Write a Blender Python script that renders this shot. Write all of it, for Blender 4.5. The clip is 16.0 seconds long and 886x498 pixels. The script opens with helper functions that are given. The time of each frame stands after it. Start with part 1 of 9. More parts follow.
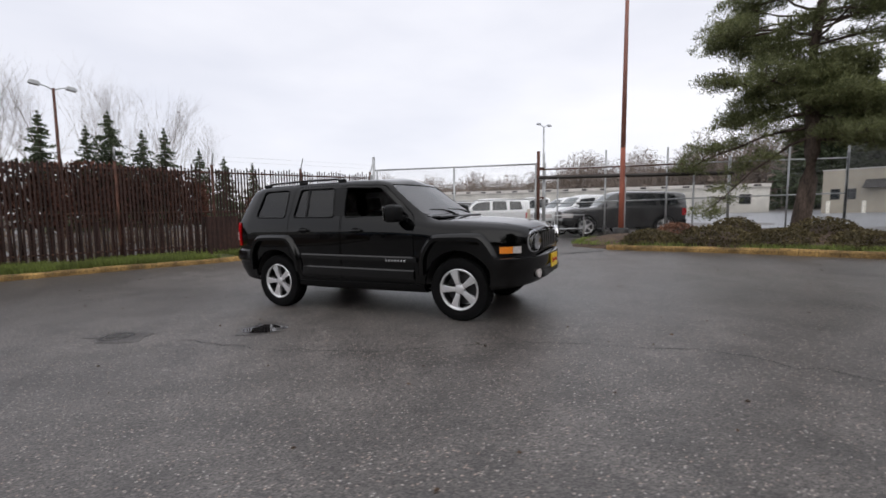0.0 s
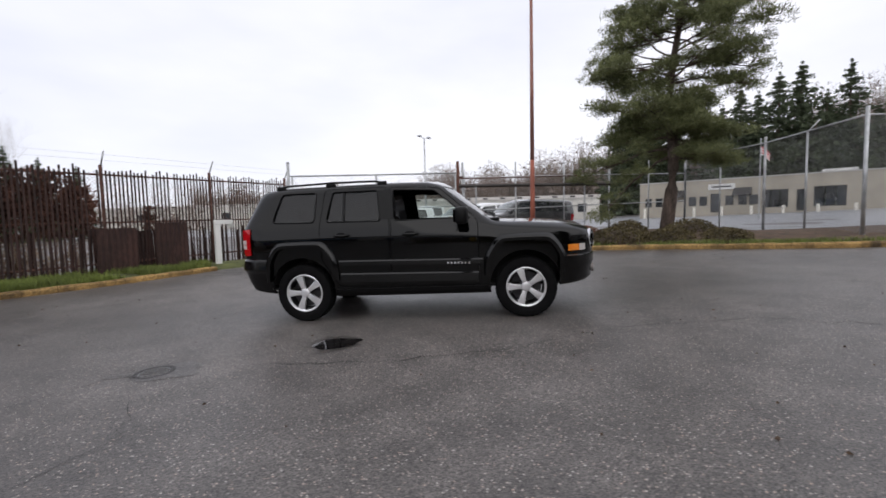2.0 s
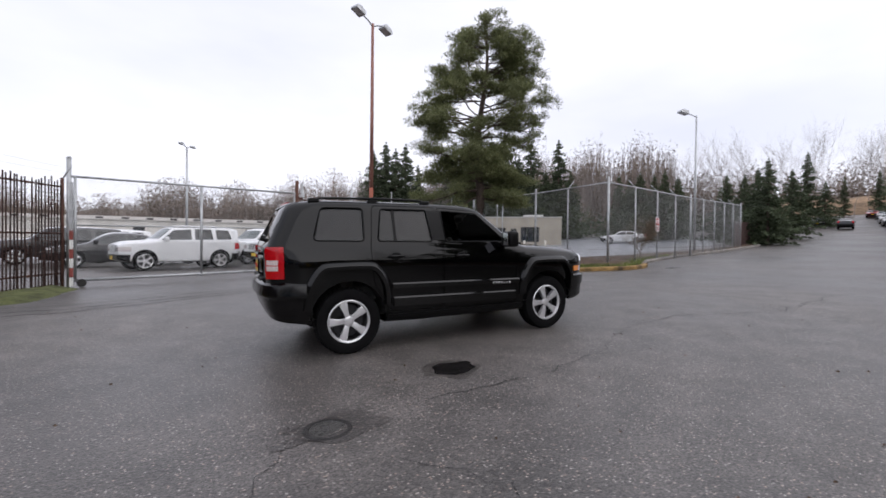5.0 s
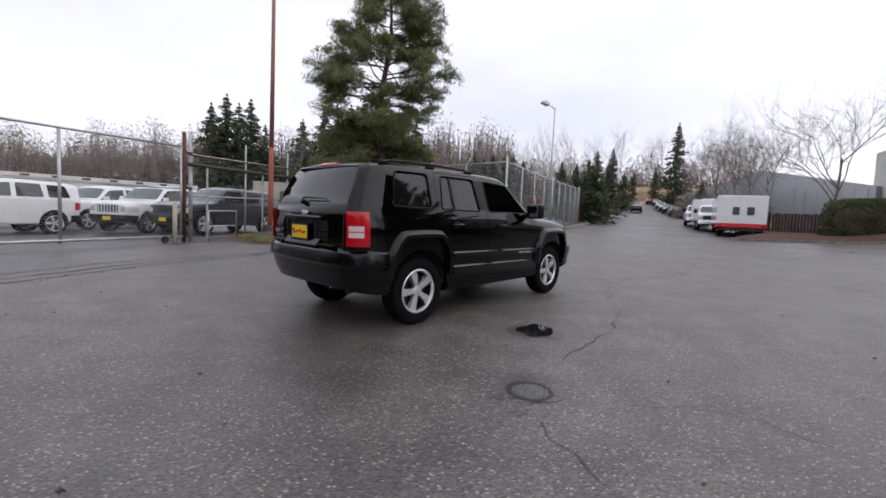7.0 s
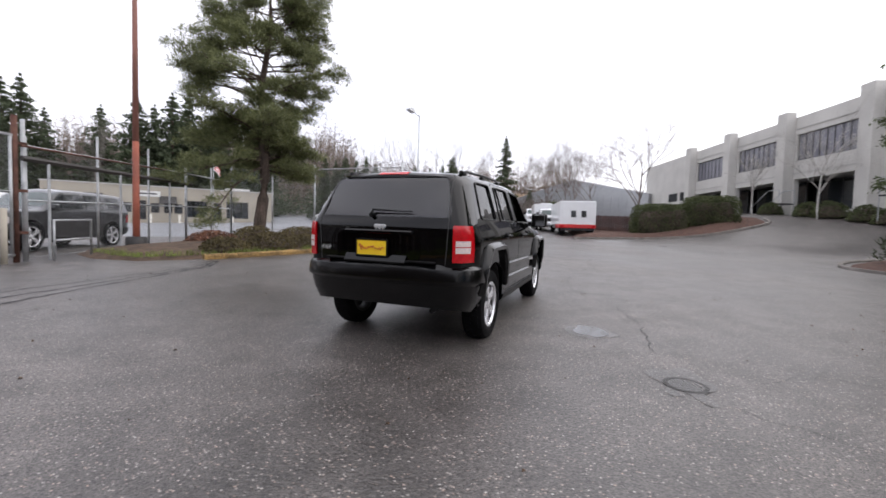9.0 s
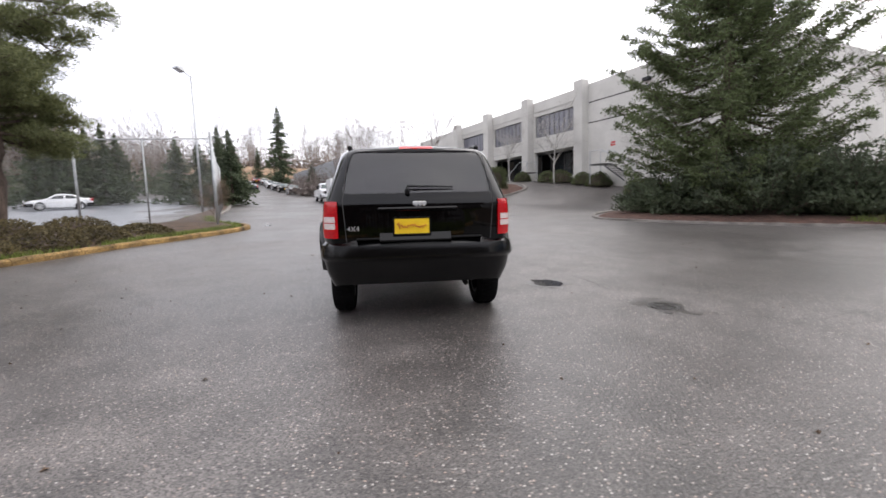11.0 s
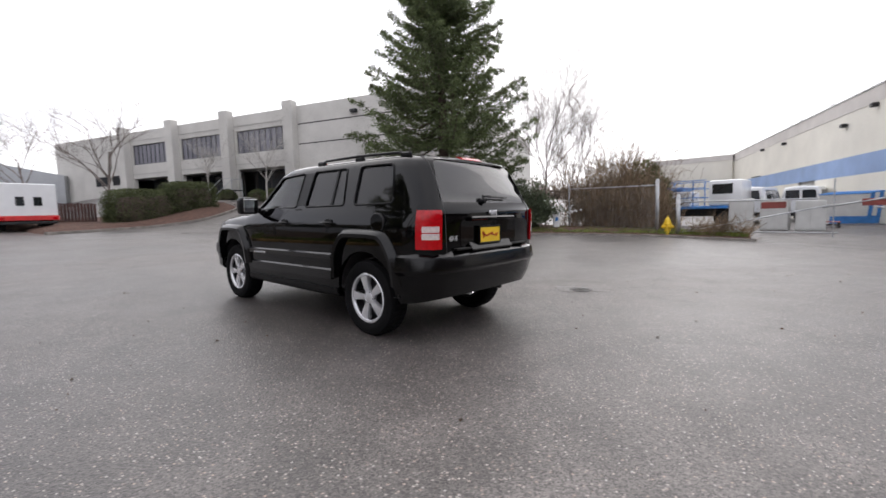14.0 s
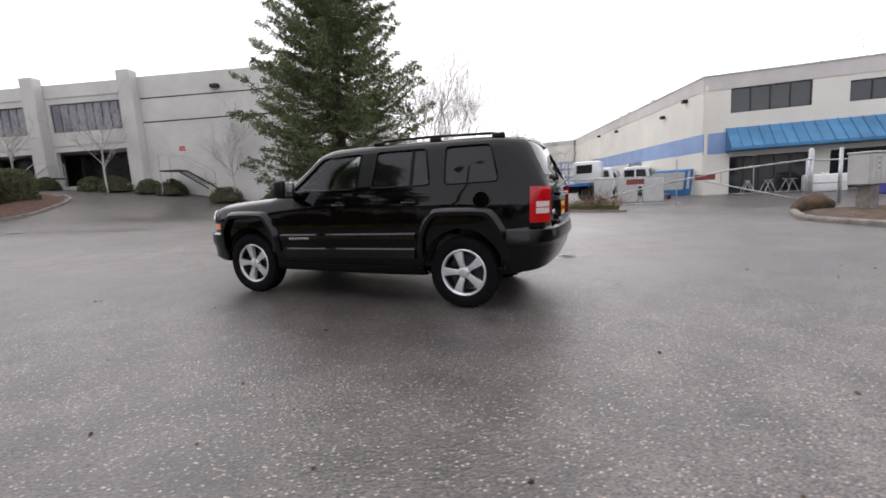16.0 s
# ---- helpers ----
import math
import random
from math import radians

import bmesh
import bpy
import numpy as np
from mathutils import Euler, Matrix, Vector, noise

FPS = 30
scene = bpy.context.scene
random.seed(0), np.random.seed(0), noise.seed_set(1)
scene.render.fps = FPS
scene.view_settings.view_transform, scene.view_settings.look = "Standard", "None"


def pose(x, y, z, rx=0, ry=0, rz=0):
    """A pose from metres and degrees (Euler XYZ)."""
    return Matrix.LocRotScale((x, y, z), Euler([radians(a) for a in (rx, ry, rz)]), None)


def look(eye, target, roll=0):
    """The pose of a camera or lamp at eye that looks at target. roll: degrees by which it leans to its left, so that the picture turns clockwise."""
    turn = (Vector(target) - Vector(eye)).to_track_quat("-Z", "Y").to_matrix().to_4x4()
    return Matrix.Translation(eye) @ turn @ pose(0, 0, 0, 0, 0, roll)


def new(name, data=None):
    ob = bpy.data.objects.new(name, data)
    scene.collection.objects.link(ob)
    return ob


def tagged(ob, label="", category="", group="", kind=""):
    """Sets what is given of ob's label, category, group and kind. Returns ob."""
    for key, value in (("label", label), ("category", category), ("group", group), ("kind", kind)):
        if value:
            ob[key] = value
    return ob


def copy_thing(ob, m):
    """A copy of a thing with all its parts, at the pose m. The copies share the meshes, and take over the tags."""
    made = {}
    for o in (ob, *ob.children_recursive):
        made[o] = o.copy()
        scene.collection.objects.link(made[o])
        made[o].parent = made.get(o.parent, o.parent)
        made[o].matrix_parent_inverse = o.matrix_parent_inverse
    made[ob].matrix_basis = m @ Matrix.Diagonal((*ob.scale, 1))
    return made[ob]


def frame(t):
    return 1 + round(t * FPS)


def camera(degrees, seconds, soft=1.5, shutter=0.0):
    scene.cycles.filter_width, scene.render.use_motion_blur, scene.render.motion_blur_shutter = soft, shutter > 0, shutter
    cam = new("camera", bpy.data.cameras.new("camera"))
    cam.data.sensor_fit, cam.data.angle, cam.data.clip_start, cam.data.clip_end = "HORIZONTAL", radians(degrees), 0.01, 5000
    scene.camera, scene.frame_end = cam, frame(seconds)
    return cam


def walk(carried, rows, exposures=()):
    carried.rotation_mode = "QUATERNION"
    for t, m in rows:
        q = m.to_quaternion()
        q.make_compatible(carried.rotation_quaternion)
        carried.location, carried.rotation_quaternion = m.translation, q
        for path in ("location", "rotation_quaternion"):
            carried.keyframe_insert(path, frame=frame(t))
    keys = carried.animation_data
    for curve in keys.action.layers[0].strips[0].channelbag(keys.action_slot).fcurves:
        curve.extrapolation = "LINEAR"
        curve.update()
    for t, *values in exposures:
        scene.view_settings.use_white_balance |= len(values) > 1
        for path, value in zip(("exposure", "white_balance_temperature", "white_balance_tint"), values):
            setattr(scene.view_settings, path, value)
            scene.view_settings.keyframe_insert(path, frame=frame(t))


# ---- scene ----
cam = camera(91.4, 16.0, soft=1.6, shutter=0.35)
METRES, EYE, TILT, LEAN, TURN = 18.227, 1.203, 0.0, 0.0, 25.6
ROWS = [
    (0.0, 0.0, 0.0, 0.0, -0.05, -5.17, 0.53),
    (0.5, -0.0318, -0.0, -0.0012, -4.63, -5.93, 0.9),
    (1.0, -0.0634, 0.0006, -0.0018, -10.5, -4.87, 0.86),
    (1.5, -0.0945, 0.007, -0.0033, -14.0, -6.28, 1.47),
    (2.0, -0.1243, 0.0169, -0.0034, -18.7, -4.1, 1.29),
    (2.5, -0.1538, 0.0287, -0.0038, -25.23, -4.63, 1.68),
    (3.0, -0.181, 0.0442, -0.0039, -30.18, -3.1, 0.87),
    (5.5, -0.3051, 0.1462, -0.0073, -57.1, -1.06, -0.78),
    (6.0, -0.3211, 0.1739, -0.009, -61.62, -2.84, -2.1),
    (6.5, -0.336, 0.2019, -0.0097, -67.8, -1.12, -3.49),
    (7.0, -0.3468, 0.2324, -0.0105, -72.72, -3.9, -2.47),
    (7.5, -0.3551, 0.2627, -0.0097, -77.65, -2.61, -1.1),
    (8.0, -0.3619, 0.2946, -0.0097, -85.1, -3.86, -0.22),
    (8.5, -0.3612, 0.3267, -0.0097, -89.09, -3.25, -1.11),
    (11.0, -0.321, 0.4796, -0.0093, -123.45, -6.24, 1.78),
    (11.5, -0.3012, 0.5037, -0.0088, -130.01, -5.96, 2.71),
    (12.0, -0.2812, 0.5271, -0.0091, -138.14, -4.98, 2.38),
    (12.5, -0.256, 0.5463, -0.0096, -145.49, -6.12, 2.34),
    (13.0, -0.23, 0.5637, -0.0088, -150.89, -4.71, 1.3),
    (13.5, -0.2036, 0.5805, -0.0091, -159.31, -5.28, 2.71),
    (14.0, -0.1758, 0.5915, -0.0088, -164.7, -4.85, 1.78),
    (14.5, -0.1492, 0.6057, -0.0081, -171.45, -5.73, 2.44),
    (15.0, -0.1206, 0.6117, -0.0074, -173.98, -6.57, 3.01),
    (15.5, -0.0915, 0.6186, -0.007, -179.07, -6.36, 3.34),
    (16.0, -0.0611, 0.6184, -0.0067, -183.33, -7.77, 3.45),
]
walk(cam, [(t, pose(3.148, -5.0, EYE, TILT, LEAN, TURN) @ pose(METRES * x, METRES * y, METRES * z, 90 + pitch, roll, yaw)) for t, x, y, z, yaw, pitch, roll in ROWS],
     exposures=[(0.0, 0.32, 6560, 11), (3.0, 0.44, 6420, 13), (6.0, 0.42, 6340, 14), (7.0, 0.40, 6360, 14), (8.5, 0.72, 6430, 14), (10.8, 1.14, 6560, 13), (11.5, 1.04, 6570, 13), (12.0, 0.94, 6570, 13), (12.5, 0.80, 6570, 13), (16.0, 0.88, 6570, 13)])

# ---- overcast daylight ----
world = bpy.data.worlds.new("overcast_sky")
scene.world = world
world.use_nodes = True
wn, wl = world.node_tree.nodes, world.node_tree.links
wn.clear()
w_out = wn.new("ShaderNodeOutputWorld")
w_bg = wn.new("ShaderNodeBackground")
w_sky = wn.new("ShaderNodeTexSky")
w_sky.sky_type, w_sky.sun_disc = "NISHITA", False
SUN_EL, SUN_AZ = radians(38), radians(150)
w_sky.sun_elevation, w_sky.sun_rotation = SUN_EL, SUN_AZ
w_co = wn.new("ShaderNodeTexCoord")
w_map = wn.new("ShaderNodeMapping")
w_map.inputs["Scale"].default_value = (1.0, 1.0, 3.0)
w_noise = wn.new("ShaderNodeTexNoise")
w_noise.inputs["Scale"].default_value, w_noise.inputs["Detail"].default_value = 1.3, 5.0
w_ramp = wn.new("ShaderNodeValToRGB")
w_ramp.color_ramp.elements[0].position, w_ramp.color_ramp.elements[0].color = 0.30, (7.3, 7.5, 8.1, 1)
w_ramp.color_ramp.elements[1].position, w_ramp.color_ramp.elements[1].color = 0.66, (9.6, 9.6, 9.8, 1)
w_mix = wn.new("ShaderNodeMix")
w_mix.data_type = "RGBA"
w_mix.inputs["Factor"].default_value = 0.94
wl.new(w_co.outputs["Generated"], w_map.inputs["Vector"])
wl.new(w_map.outputs["Vector"], w_noise.inputs["Vector"])
wl.new(w_noise.outputs["Fac"], w_ramp.inputs["Fac"])
wl.new(w_sky.outputs["Color"], w_mix.inputs["A"])
wl.new(w_ramp.outputs["Color"], w_mix.inputs["B"])
# the cloud is brighter on the sun's side
w_dot = wn.new("ShaderNodeVectorMath")
w_dot.operation = "DOT_PRODUCT"
w_dot.inputs[1].default_value = (math.sin(SUN_AZ) * math.cos(SUN_EL), math.cos(SUN_AZ) * math.cos(SUN_EL), math.sin(SUN_EL))
w_glow = wn.new("ShaderNodeMapRange")
w_glow.interpolation_type = "SMOOTHSTEP"
w_glow.inputs["From Min"].default_value, w_glow.inputs["From Max"].default_value = -0.15, 1.0
w_glow.inputs["To Min"].default_value, w_glow.inputs["To Max"].default_value = 0.0, 1.0
w_side = wn.new("ShaderNodeMix")
w_side.data_type = "RGBA"
w_side.inputs["A"].default_value, w_side.inputs["B"].default_value = (0.86, 0.87, 0.905, 1), (1.16, 1.155, 1.135, 1)
w_mul = wn.new("ShaderNodeVectorMath")
w_mul.operation = "MULTIPLY"
wl.new(w_co.outputs["Generated"], w_dot.inputs[0])
wl.new(w_dot.outputs["Value"], w_glow.inputs["Value"])
wl.new(w_mix.outputs["Result"], w_mul.inputs[0])
wl.new(w_glow.outputs["Result"], w_side.inputs["Factor"])
wl.new(w_side.outputs["Result"], w_mul.inputs[1])
wl.new(w_mul.outputs["Vector"], w_bg.inputs["Color"])
w_bg.inputs["Strength"].default_value = 0.1
wl.new(w_bg.outputs["Background"], w_out.inputs["Surface"])
sun = new("sun", bpy.data.lights.new("sun", "SUN"))
sun.data.energy, sun.data.angle, sun.data.color = 0.5, radians(75), (1.0, 0.97, 0.93)
sun.matrix_world = look((0, 0, 40), (-40 * math.cos(SUN_EL) * math.sin(SUN_AZ), -40 * math.cos(SUN_EL) * math.cos(SUN_AZ), 40 - 40 * math.sin(SUN_EL)))

# ---- materials ----
def mat(name, color, rough=0.6, metal=0.0, scale=6.0, vary=0.25, fine=0.0, fine_scale=80.0, bump=0.0, bump_scale=60.0, rvary=0.0, coat=0.0, spec=0.5, island=0.0, stretch=(1, 1, 1), obj_vary=0.0):
    """A surface with stains at one scale, grain at another and fine relief."""
    m = bpy.data.materials.new(name)
    m.use_nodes = True
    n, l = m.node_tree.nodes, m.node_tree.links
    b = n["Principled BSDF"]
    b.inputs["Roughness"].default_value, b.inputs["Metallic"].default_value = rough, metal
    b.inputs["Specular IOR Level"].default_value = spec
    b.inputs["Coat Weight"].default_value = coat
    b.inputs["Coat Roughness"].default_value = 0.03
    co = n.new("ShaderNodeTexCoord")
    mp = n.new("ShaderNodeMapping")
    mp.inputs["Scale"].default_value = stretch
    l.new(co.outputs["Object"], mp.inputs["Vector"])
    nz = n.new("ShaderNodeTexNoise")
    nz.inputs["Scale"].default_value, nz.inputs["Detail"].default_value = scale, 6.0
    l.new(mp.outputs["Vector"], nz.inputs["Vector"])
    ramp = n.new("ShaderNodeValToRGB")
    c = Vector(color)
    ramp.color_ramp.elements[0].position, ramp.color_ramp.elements[1].position = 0.3, 0.7
    ramp.color_ramp.elements[0].color = (*(c * (1 - vary)), 1)
    ramp.color_ramp.elements[1].color = (*[min(1, v) for v in c * (1 + vary)], 1)
    l.new(nz.outputs["Fac"], ramp.inputs["Fac"])
    col = ramp.outputs["Color"]
    if fine:
        nf = n.new("ShaderNodeTexNoise")
        nf.inputs["Scale"].default_value, nf.inputs["Detail"].default_value = fine_scale, 3.0
        l.new(mp.outputs["Vector"], nf.inputs["Vector"])
        mr = n.new("ShaderNodeMapRange")
        mr.inputs["From Min"].default_value, mr.inputs["From Max"].default_value = 0.3, 0.7
        mr.inputs["To Min"].default_value, mr.inputs["To Max"].default_value = 1 - fine, 1 + fine
        l.new(nf.outputs["Fac"], mr.inputs["Value"])
        col = times(n, l, col, mr.outputs["Result"])
    if island or obj_vary:
        src = n.new("ShaderNodeNewGeometry").outputs["Random Per Island"] if island else n.new("ShaderNodeObjectInfo").outputs["Random"]
        k = island or obj_vary
        mr = n.new("ShaderNodeMapRange")
        mr.inputs["To Min"].default_value, mr.inputs["To Max"].default_value = 1 - k, 1 + k
        l.new(src, mr.inputs["Value"])
        col = times(n, l, col, mr.outputs["Result"])
    l.new(col, b.inputs["Base Color"])
    if rvary:
        mr = n.new("ShaderNodeMapRange")
        mr.inputs["From Min"].default_value, mr.inputs["From Max"].default_value = 0.3, 0.7
        mr.inputs["To Min"].default_value, mr.inputs["To Max"].default_value = max(0.02, rough - rvary), min(1, rough + rvary)
        l.new(nz.outputs["Fac"], mr.inputs["Value"])
        l.new(mr.outputs["Result"], b.inputs["Roughness"])
    if bump:
        nb = n.new("ShaderNodeTexNoise")
        nb.inputs["Scale"].default_value, nb.inputs["Detail"].default_value = bump_scale, 4.0
        l.new(mp.outputs["Vector"], nb.inputs["Vector"])
        bp = n.new("ShaderNodeBump")
        bp.inputs["Strength"].default_value, bp.inputs["Distance"].default_value = bump, 0.02
        l.new(nb.outputs["Fac"], bp.inputs["Height"])
        l.new(bp.outputs["Normal"], b.inputs["Normal"])
    return m


def times(n, l, col, fac):
    """Multiply a colour by a value."""
    v = n.new("ShaderNodeVectorMath")
    v.operation = "SCALE"
    l.new(col, v.inputs["Vector"])
    l.new(fac, v.inputs["Scale"])
    return v.outputs["Vector"]


def glass_mat(name, tint, alpha, rough=0.0, ior=1.5):
    """Pane: a clear or tinted film with a reflection whose strength follows ior."""
    m = bpy.data.materials.new(name)
    m.use_nodes = True
    n, l = m.node_tree.nodes, m.node_tree.links
    n.remove(n["Principled BSDF"])
    tr, gl, dk, fr = n.new("ShaderNodeBsdfTransparent"), n.new("ShaderNodeBsdfGlossy"), n.new("ShaderNodeBsdfDiffuse"), n.new("ShaderNodeFresnel")
    m1, m2 = n.new("ShaderNodeMixShader"), n.new("ShaderNodeMixShader")
    tr.inputs["Color"].default_value = (*tint, 1)
    dk.inputs["Color"].default_value = (0.012, 0.012, 0.013, 1)
    gl.inputs["Roughness"].default_value = rough
    fr.inputs["IOR"].default_value = ior
    m1.inputs["Fac"].default_value = alpha
    l.new(tr.outputs[0], m1.inputs[1])
    l.new(dk.outputs[0], m1.inputs[2])
    l.new(fr.outputs[0], m2.inputs["Fac"])
    l.new(m1.outputs[0], m2.inputs[1])
    l.new(gl.outputs[0], m2.inputs[2])
    l.new(m2.outputs[0], n["Material Output"].inputs["Surface"])
    return m


def leafy(m, share_through=0.35):
    """Let light through thin leaves: part of the surface passes it on."""
    n, l = m.node_tree.nodes, m.node_tree.links
    b, out = n["Principled BSDF"], n["Material Output"]
    tr, mx = n.new("ShaderNodeBsdfTranslucent"), n.new("ShaderNodeMixShader")
    mx.inputs["Fac"].default_value = share_through
    l.new(b.inputs["Base Color"].links[0].from_socket, tr.inputs["Color"])
    l.new(b.outputs[0], mx.inputs[1])
    l.new(tr.outputs[0], mx.inputs[2])
    l.new(mx.outputs[0], out.inputs["Surface"])


def asphalt_mat(name="damp_asphalt", wet=1.0, lo=0.34, hi=0.52):
    """Damp asphalt: dark binder, pale stone chips, wet patches with more gloss."""
    m = bpy.data.materials.new(name)
    m.use_nodes = True
    n, l = m.node_tree.nodes, m.node_tree.links
    b = n["Principled BSDF"]
    co = n.new("ShaderNodeTexCoord")
    big = n.new("ShaderNodeTexNoise")
    big.inputs["Scale"].default_value, big.inputs["Detail"].default_value = 0.22, 5.0
    mid = n.new("ShaderNodeTexNoise")
    mid.inputs["Scale"].default_value, mid.inputs["Detail"].default_value = 2.3, 6.0
    vor = n.new("ShaderNodeTexVoronoi")
    vor.inputs["Scale"].default_value = 62.0
    vor.inputs["Randomness"].default_value = 1.0
    vor2 = n.new("ShaderNodeTexVoronoi")
    vor2.inputs["Scale"].default_value = 120.0
    for t in (big, mid, vor, vor2):
        l.new(co.outputs["Object"], t.inputs["Vector"])
    # base binder
    r1 = n.new("ShaderNodeValToRGB")
    r1.color_ramp.elements[0].position, r1.color_ramp.elements[0].color = 0.3, (0.036 * wet, 0.0318 * wet, 0.0296 * wet, 1)
    r1.color_ramp.elements[1].position, r1.color_ramp.elements[1].color = 0.72, (0.104 * wet, 0.0935 * wet, 0.0875 * wet, 1)
    l.new(big.outputs["Fac"], r1.inputs["Fac"])
    mr = n.new("ShaderNodeMapRange")
    mr.inputs["From Min"].default_value, mr.inputs["From Max"].default_value, mr.inputs["To Min"].default_value, mr.inputs["To Max"].default_value = 0.3, 0.7, 0.68, 1.34
    l.new(mid.outputs["Fac"], mr.inputs["Value"])
    c1 = times(n, l, r1.outputs["Color"], mr.outputs["Result"])
    # fine chips vary each stone
    sep = n.new("ShaderNodeSeparateColor")
    l.new(vor2.outputs["Color"], sep.inputs["Color"])
    mr2 = n.new("ShaderNodeMapRange")
    mr2.inputs["To Min"].default_value, mr2.inputs["To Max"].default_value = 0.30, 1.75
    l.new(sep.outputs["Red"], mr2.inputs["Value"])
    c2 = times(n, l, c1, mr2.outputs["Result"])
    # scattered pale chips
    sep2 = n.new("ShaderNodeSeparateColor")
    l.new(vor.outputs["Color"], sep2.inputs["Color"])
    pick = n.new("ShaderNodeMapRange")
    pick.inputs["From Min"].default_value, pick.inputs["From Max"].default_value = 0.76, 0.92
    l.new(sep2.outputs["Green"], pick.inputs["Value"])
    near = n.new("ShaderNodeMapRange")
    near.inputs["From Min"].default_value, near.inputs["From Max"].default_value, near.inputs["To Min"].default_value, near.inputs["To Max"].default_value = 0.2, 0.5, 1.0, 0.0
    l.new(vor.outputs["Distance"], near.inputs["Value"])
    mm = n.new("ShaderNodeMath")
    mm.operation = "MULTIPLY"
    l.new(pick.outputs["Result"], mm.inputs[0])
    l.new(near.outputs["Result"], mm.inputs[1])
    mx = n.new("ShaderNodeMix")
    mx.data_type = "RGBA"
    hue = n.new("ShaderNodeMix")
    hue.data_type = "RGBA"
    hue.inputs["A"].default_value, hue.inputs["B"].default_value = (0.47 * wet, 0.45 * wet, 0.42 * wet, 1), (0.38 * wet, 0.28 * wet, 0.225 * wet, 1)
    l.new(sep2.outputs["Red"], hue.inputs["Factor"])
    l.new(hue.outputs["Result"], mx.inputs["B"])
    l.new(mm.outputs["Value"], mx.inputs["Factor"])
    l.new(c2, mx.inputs["A"])
    l.new(mx.outputs["Result"], b.inputs["Base Color"])
    rr = n.new("ShaderNodeMapRange")
    rr.inputs["From Min"].default_value, rr.inputs["From Max"].default_value, rr.inputs["To Min"].default_value, rr.inputs["To Max"].default_value = 0.35, 0.66, lo, hi
    l.new(big.outputs["Fac"], rr.inputs["Value"])
    l.new(rr.outputs["Result"], b.inputs["Roughness"])
    b.inputs["Specular IOR Level"].default_value = 0.62
    bp = n.new("ShaderNodeBump")
    bp.inputs["Strength"].default_value, bp.inputs["Distance"].default_value = 0.4, 0.007
    l.new(vor.outputs["Distance"], bp.inputs["Height"])
    l.new(bp.outputs["Normal"], b.inputs["Normal"])
    return m


M_ASPHALT = asphalt_mat()
M_SEAL = mat("crack_sealer", (0.012, 0.012, 0.013), 0.6, scale=8, vary=0.3, bump=0.2)
# the lot's pale bluish wet sheen is put into this base colour
M_LOT = mat("sheen_tinted_lot_asphalt", (0.22, 0.23, 0.25), 0.34, scale=0.4, vary=0.2, fine=0.3, fine_scale=40)
M_KERB = mat("worn_yellow_kerb", (0.22, 0.135, 0.045), 0.8, scale=2.6, vary=0.75, fine=0.5, fine_scale=30, bump=0.4)
M_KERB2 = mat("old_concrete_kerb", (0.22, 0.20, 0.18), 0.85, scale=3, vary=0.35, fine=0.3, fine_scale=40, bump=0.4)
M_SOIL = mat("leaf_litter_soil", (0.085, 0.055, 0.036), 0.95, scale=5, vary=0.5, fine=0.5, fine_scale=45, bump=0.8)
M_BARK = mat("red_bark_mulch", (0.088, 0.046, 0.033), 0.95, scale=5, vary=0.4, fine=0.5, fine_scale=45, bump=0.8)
M_TURF = mat("turf_base", (0.085, 0.095, 0.03), 0.95, scale=3, vary=0.5, fine=0.4, fine_scale=40, bump=0.6)
M_GRASS = mat("grass_blades", (0.16, 0.20, 0.045), 0.7, scale=1.5, vary=0.35, island=0.35)
M_RUST = mat("rusty_brown_slats", (0.030, 0.0125, 0.0095), 0.8, scale=2.2, vary=0.5, fine=0.4, fine_scale=25, bump=0.3, obj_vary=0.35, stretch=(1, 1, 0.3))
M_RUSTSTEEL = mat("rusty_steel", (0.10, 0.045, 0.032), 0.75, 0.3, scale=4, vary=0.5, fine=0.3)
M_GALV = mat("galvanised_steel", (0.44, 0.45, 0.46), 0.5, 0.75, scale=5, vary=0.2, fine=0.1)
M_WIRE = mat("chain_link_wire", (0.31, 0.315, 0.32), 0.6, 0.3, scale=3, vary=0.2)
M_ORANGE = mat("faded_red_primer_pole", (0.30, 0.085, 0.05), 0.65, scale=1.6, vary=0.4, fine=0.2, stretch=(1, 1, 0.4))
M_POLEUP = mat("weathered_pole_paint", (0.24, 0.105, 0.08), 0.65, scale=1.6, vary=0.4, fine=0.2, stretch=(1, 1, 0.4))
M_CONC = mat("grey_painted_concrete", (0.56, 0.545, 0.51), 0.85, scale=0.5, vary=0.1, fine=0.06, fine_scale=12, bump=0.15)
M_CONC2 = mat("grey_concrete_band", (0.46, 0.45, 0.425), 0.85, scale=0.5, vary=0.12, fine=0.06, fine_scale=12)
M_CREAM = mat("cream_painted_wall", (0.74, 0.715, 0.64), 0.8, scale=0.4, vary=0.08, fine=0.04, fine_scale=12, bump=0.1)
M_GREYBAND = mat("warm_grey_parapet", (0.58, 0.55, 0.52), 0.8, scale=0.6, vary=0.1, fine=0.05)
M_BLUE = mat("blue_painted_band", (0.25, 0.36, 0.58), 0.7, scale=0.7, vary=0.12)
M_AWN = mat("blue_metal_roofing", (0.055, 0.20, 0.37), 0.4, 0.2, scale=1.5, vary=0.2)
M_WHITEW = mat("white_wall_panel", (0.55, 0.53, 0.49), 0.85, scale=0.5, vary=0.2, fine=0.1, fine_scale=10)
M_TAN = mat("tan_wall", (0.37, 0.335, 0.275), 0.85, scale=0.5, vary=0.12)
M_DARKROOF = mat("dark_roof_edge", (0.05, 0.045, 0.042), 0.8, scale=1, vary=0.3)
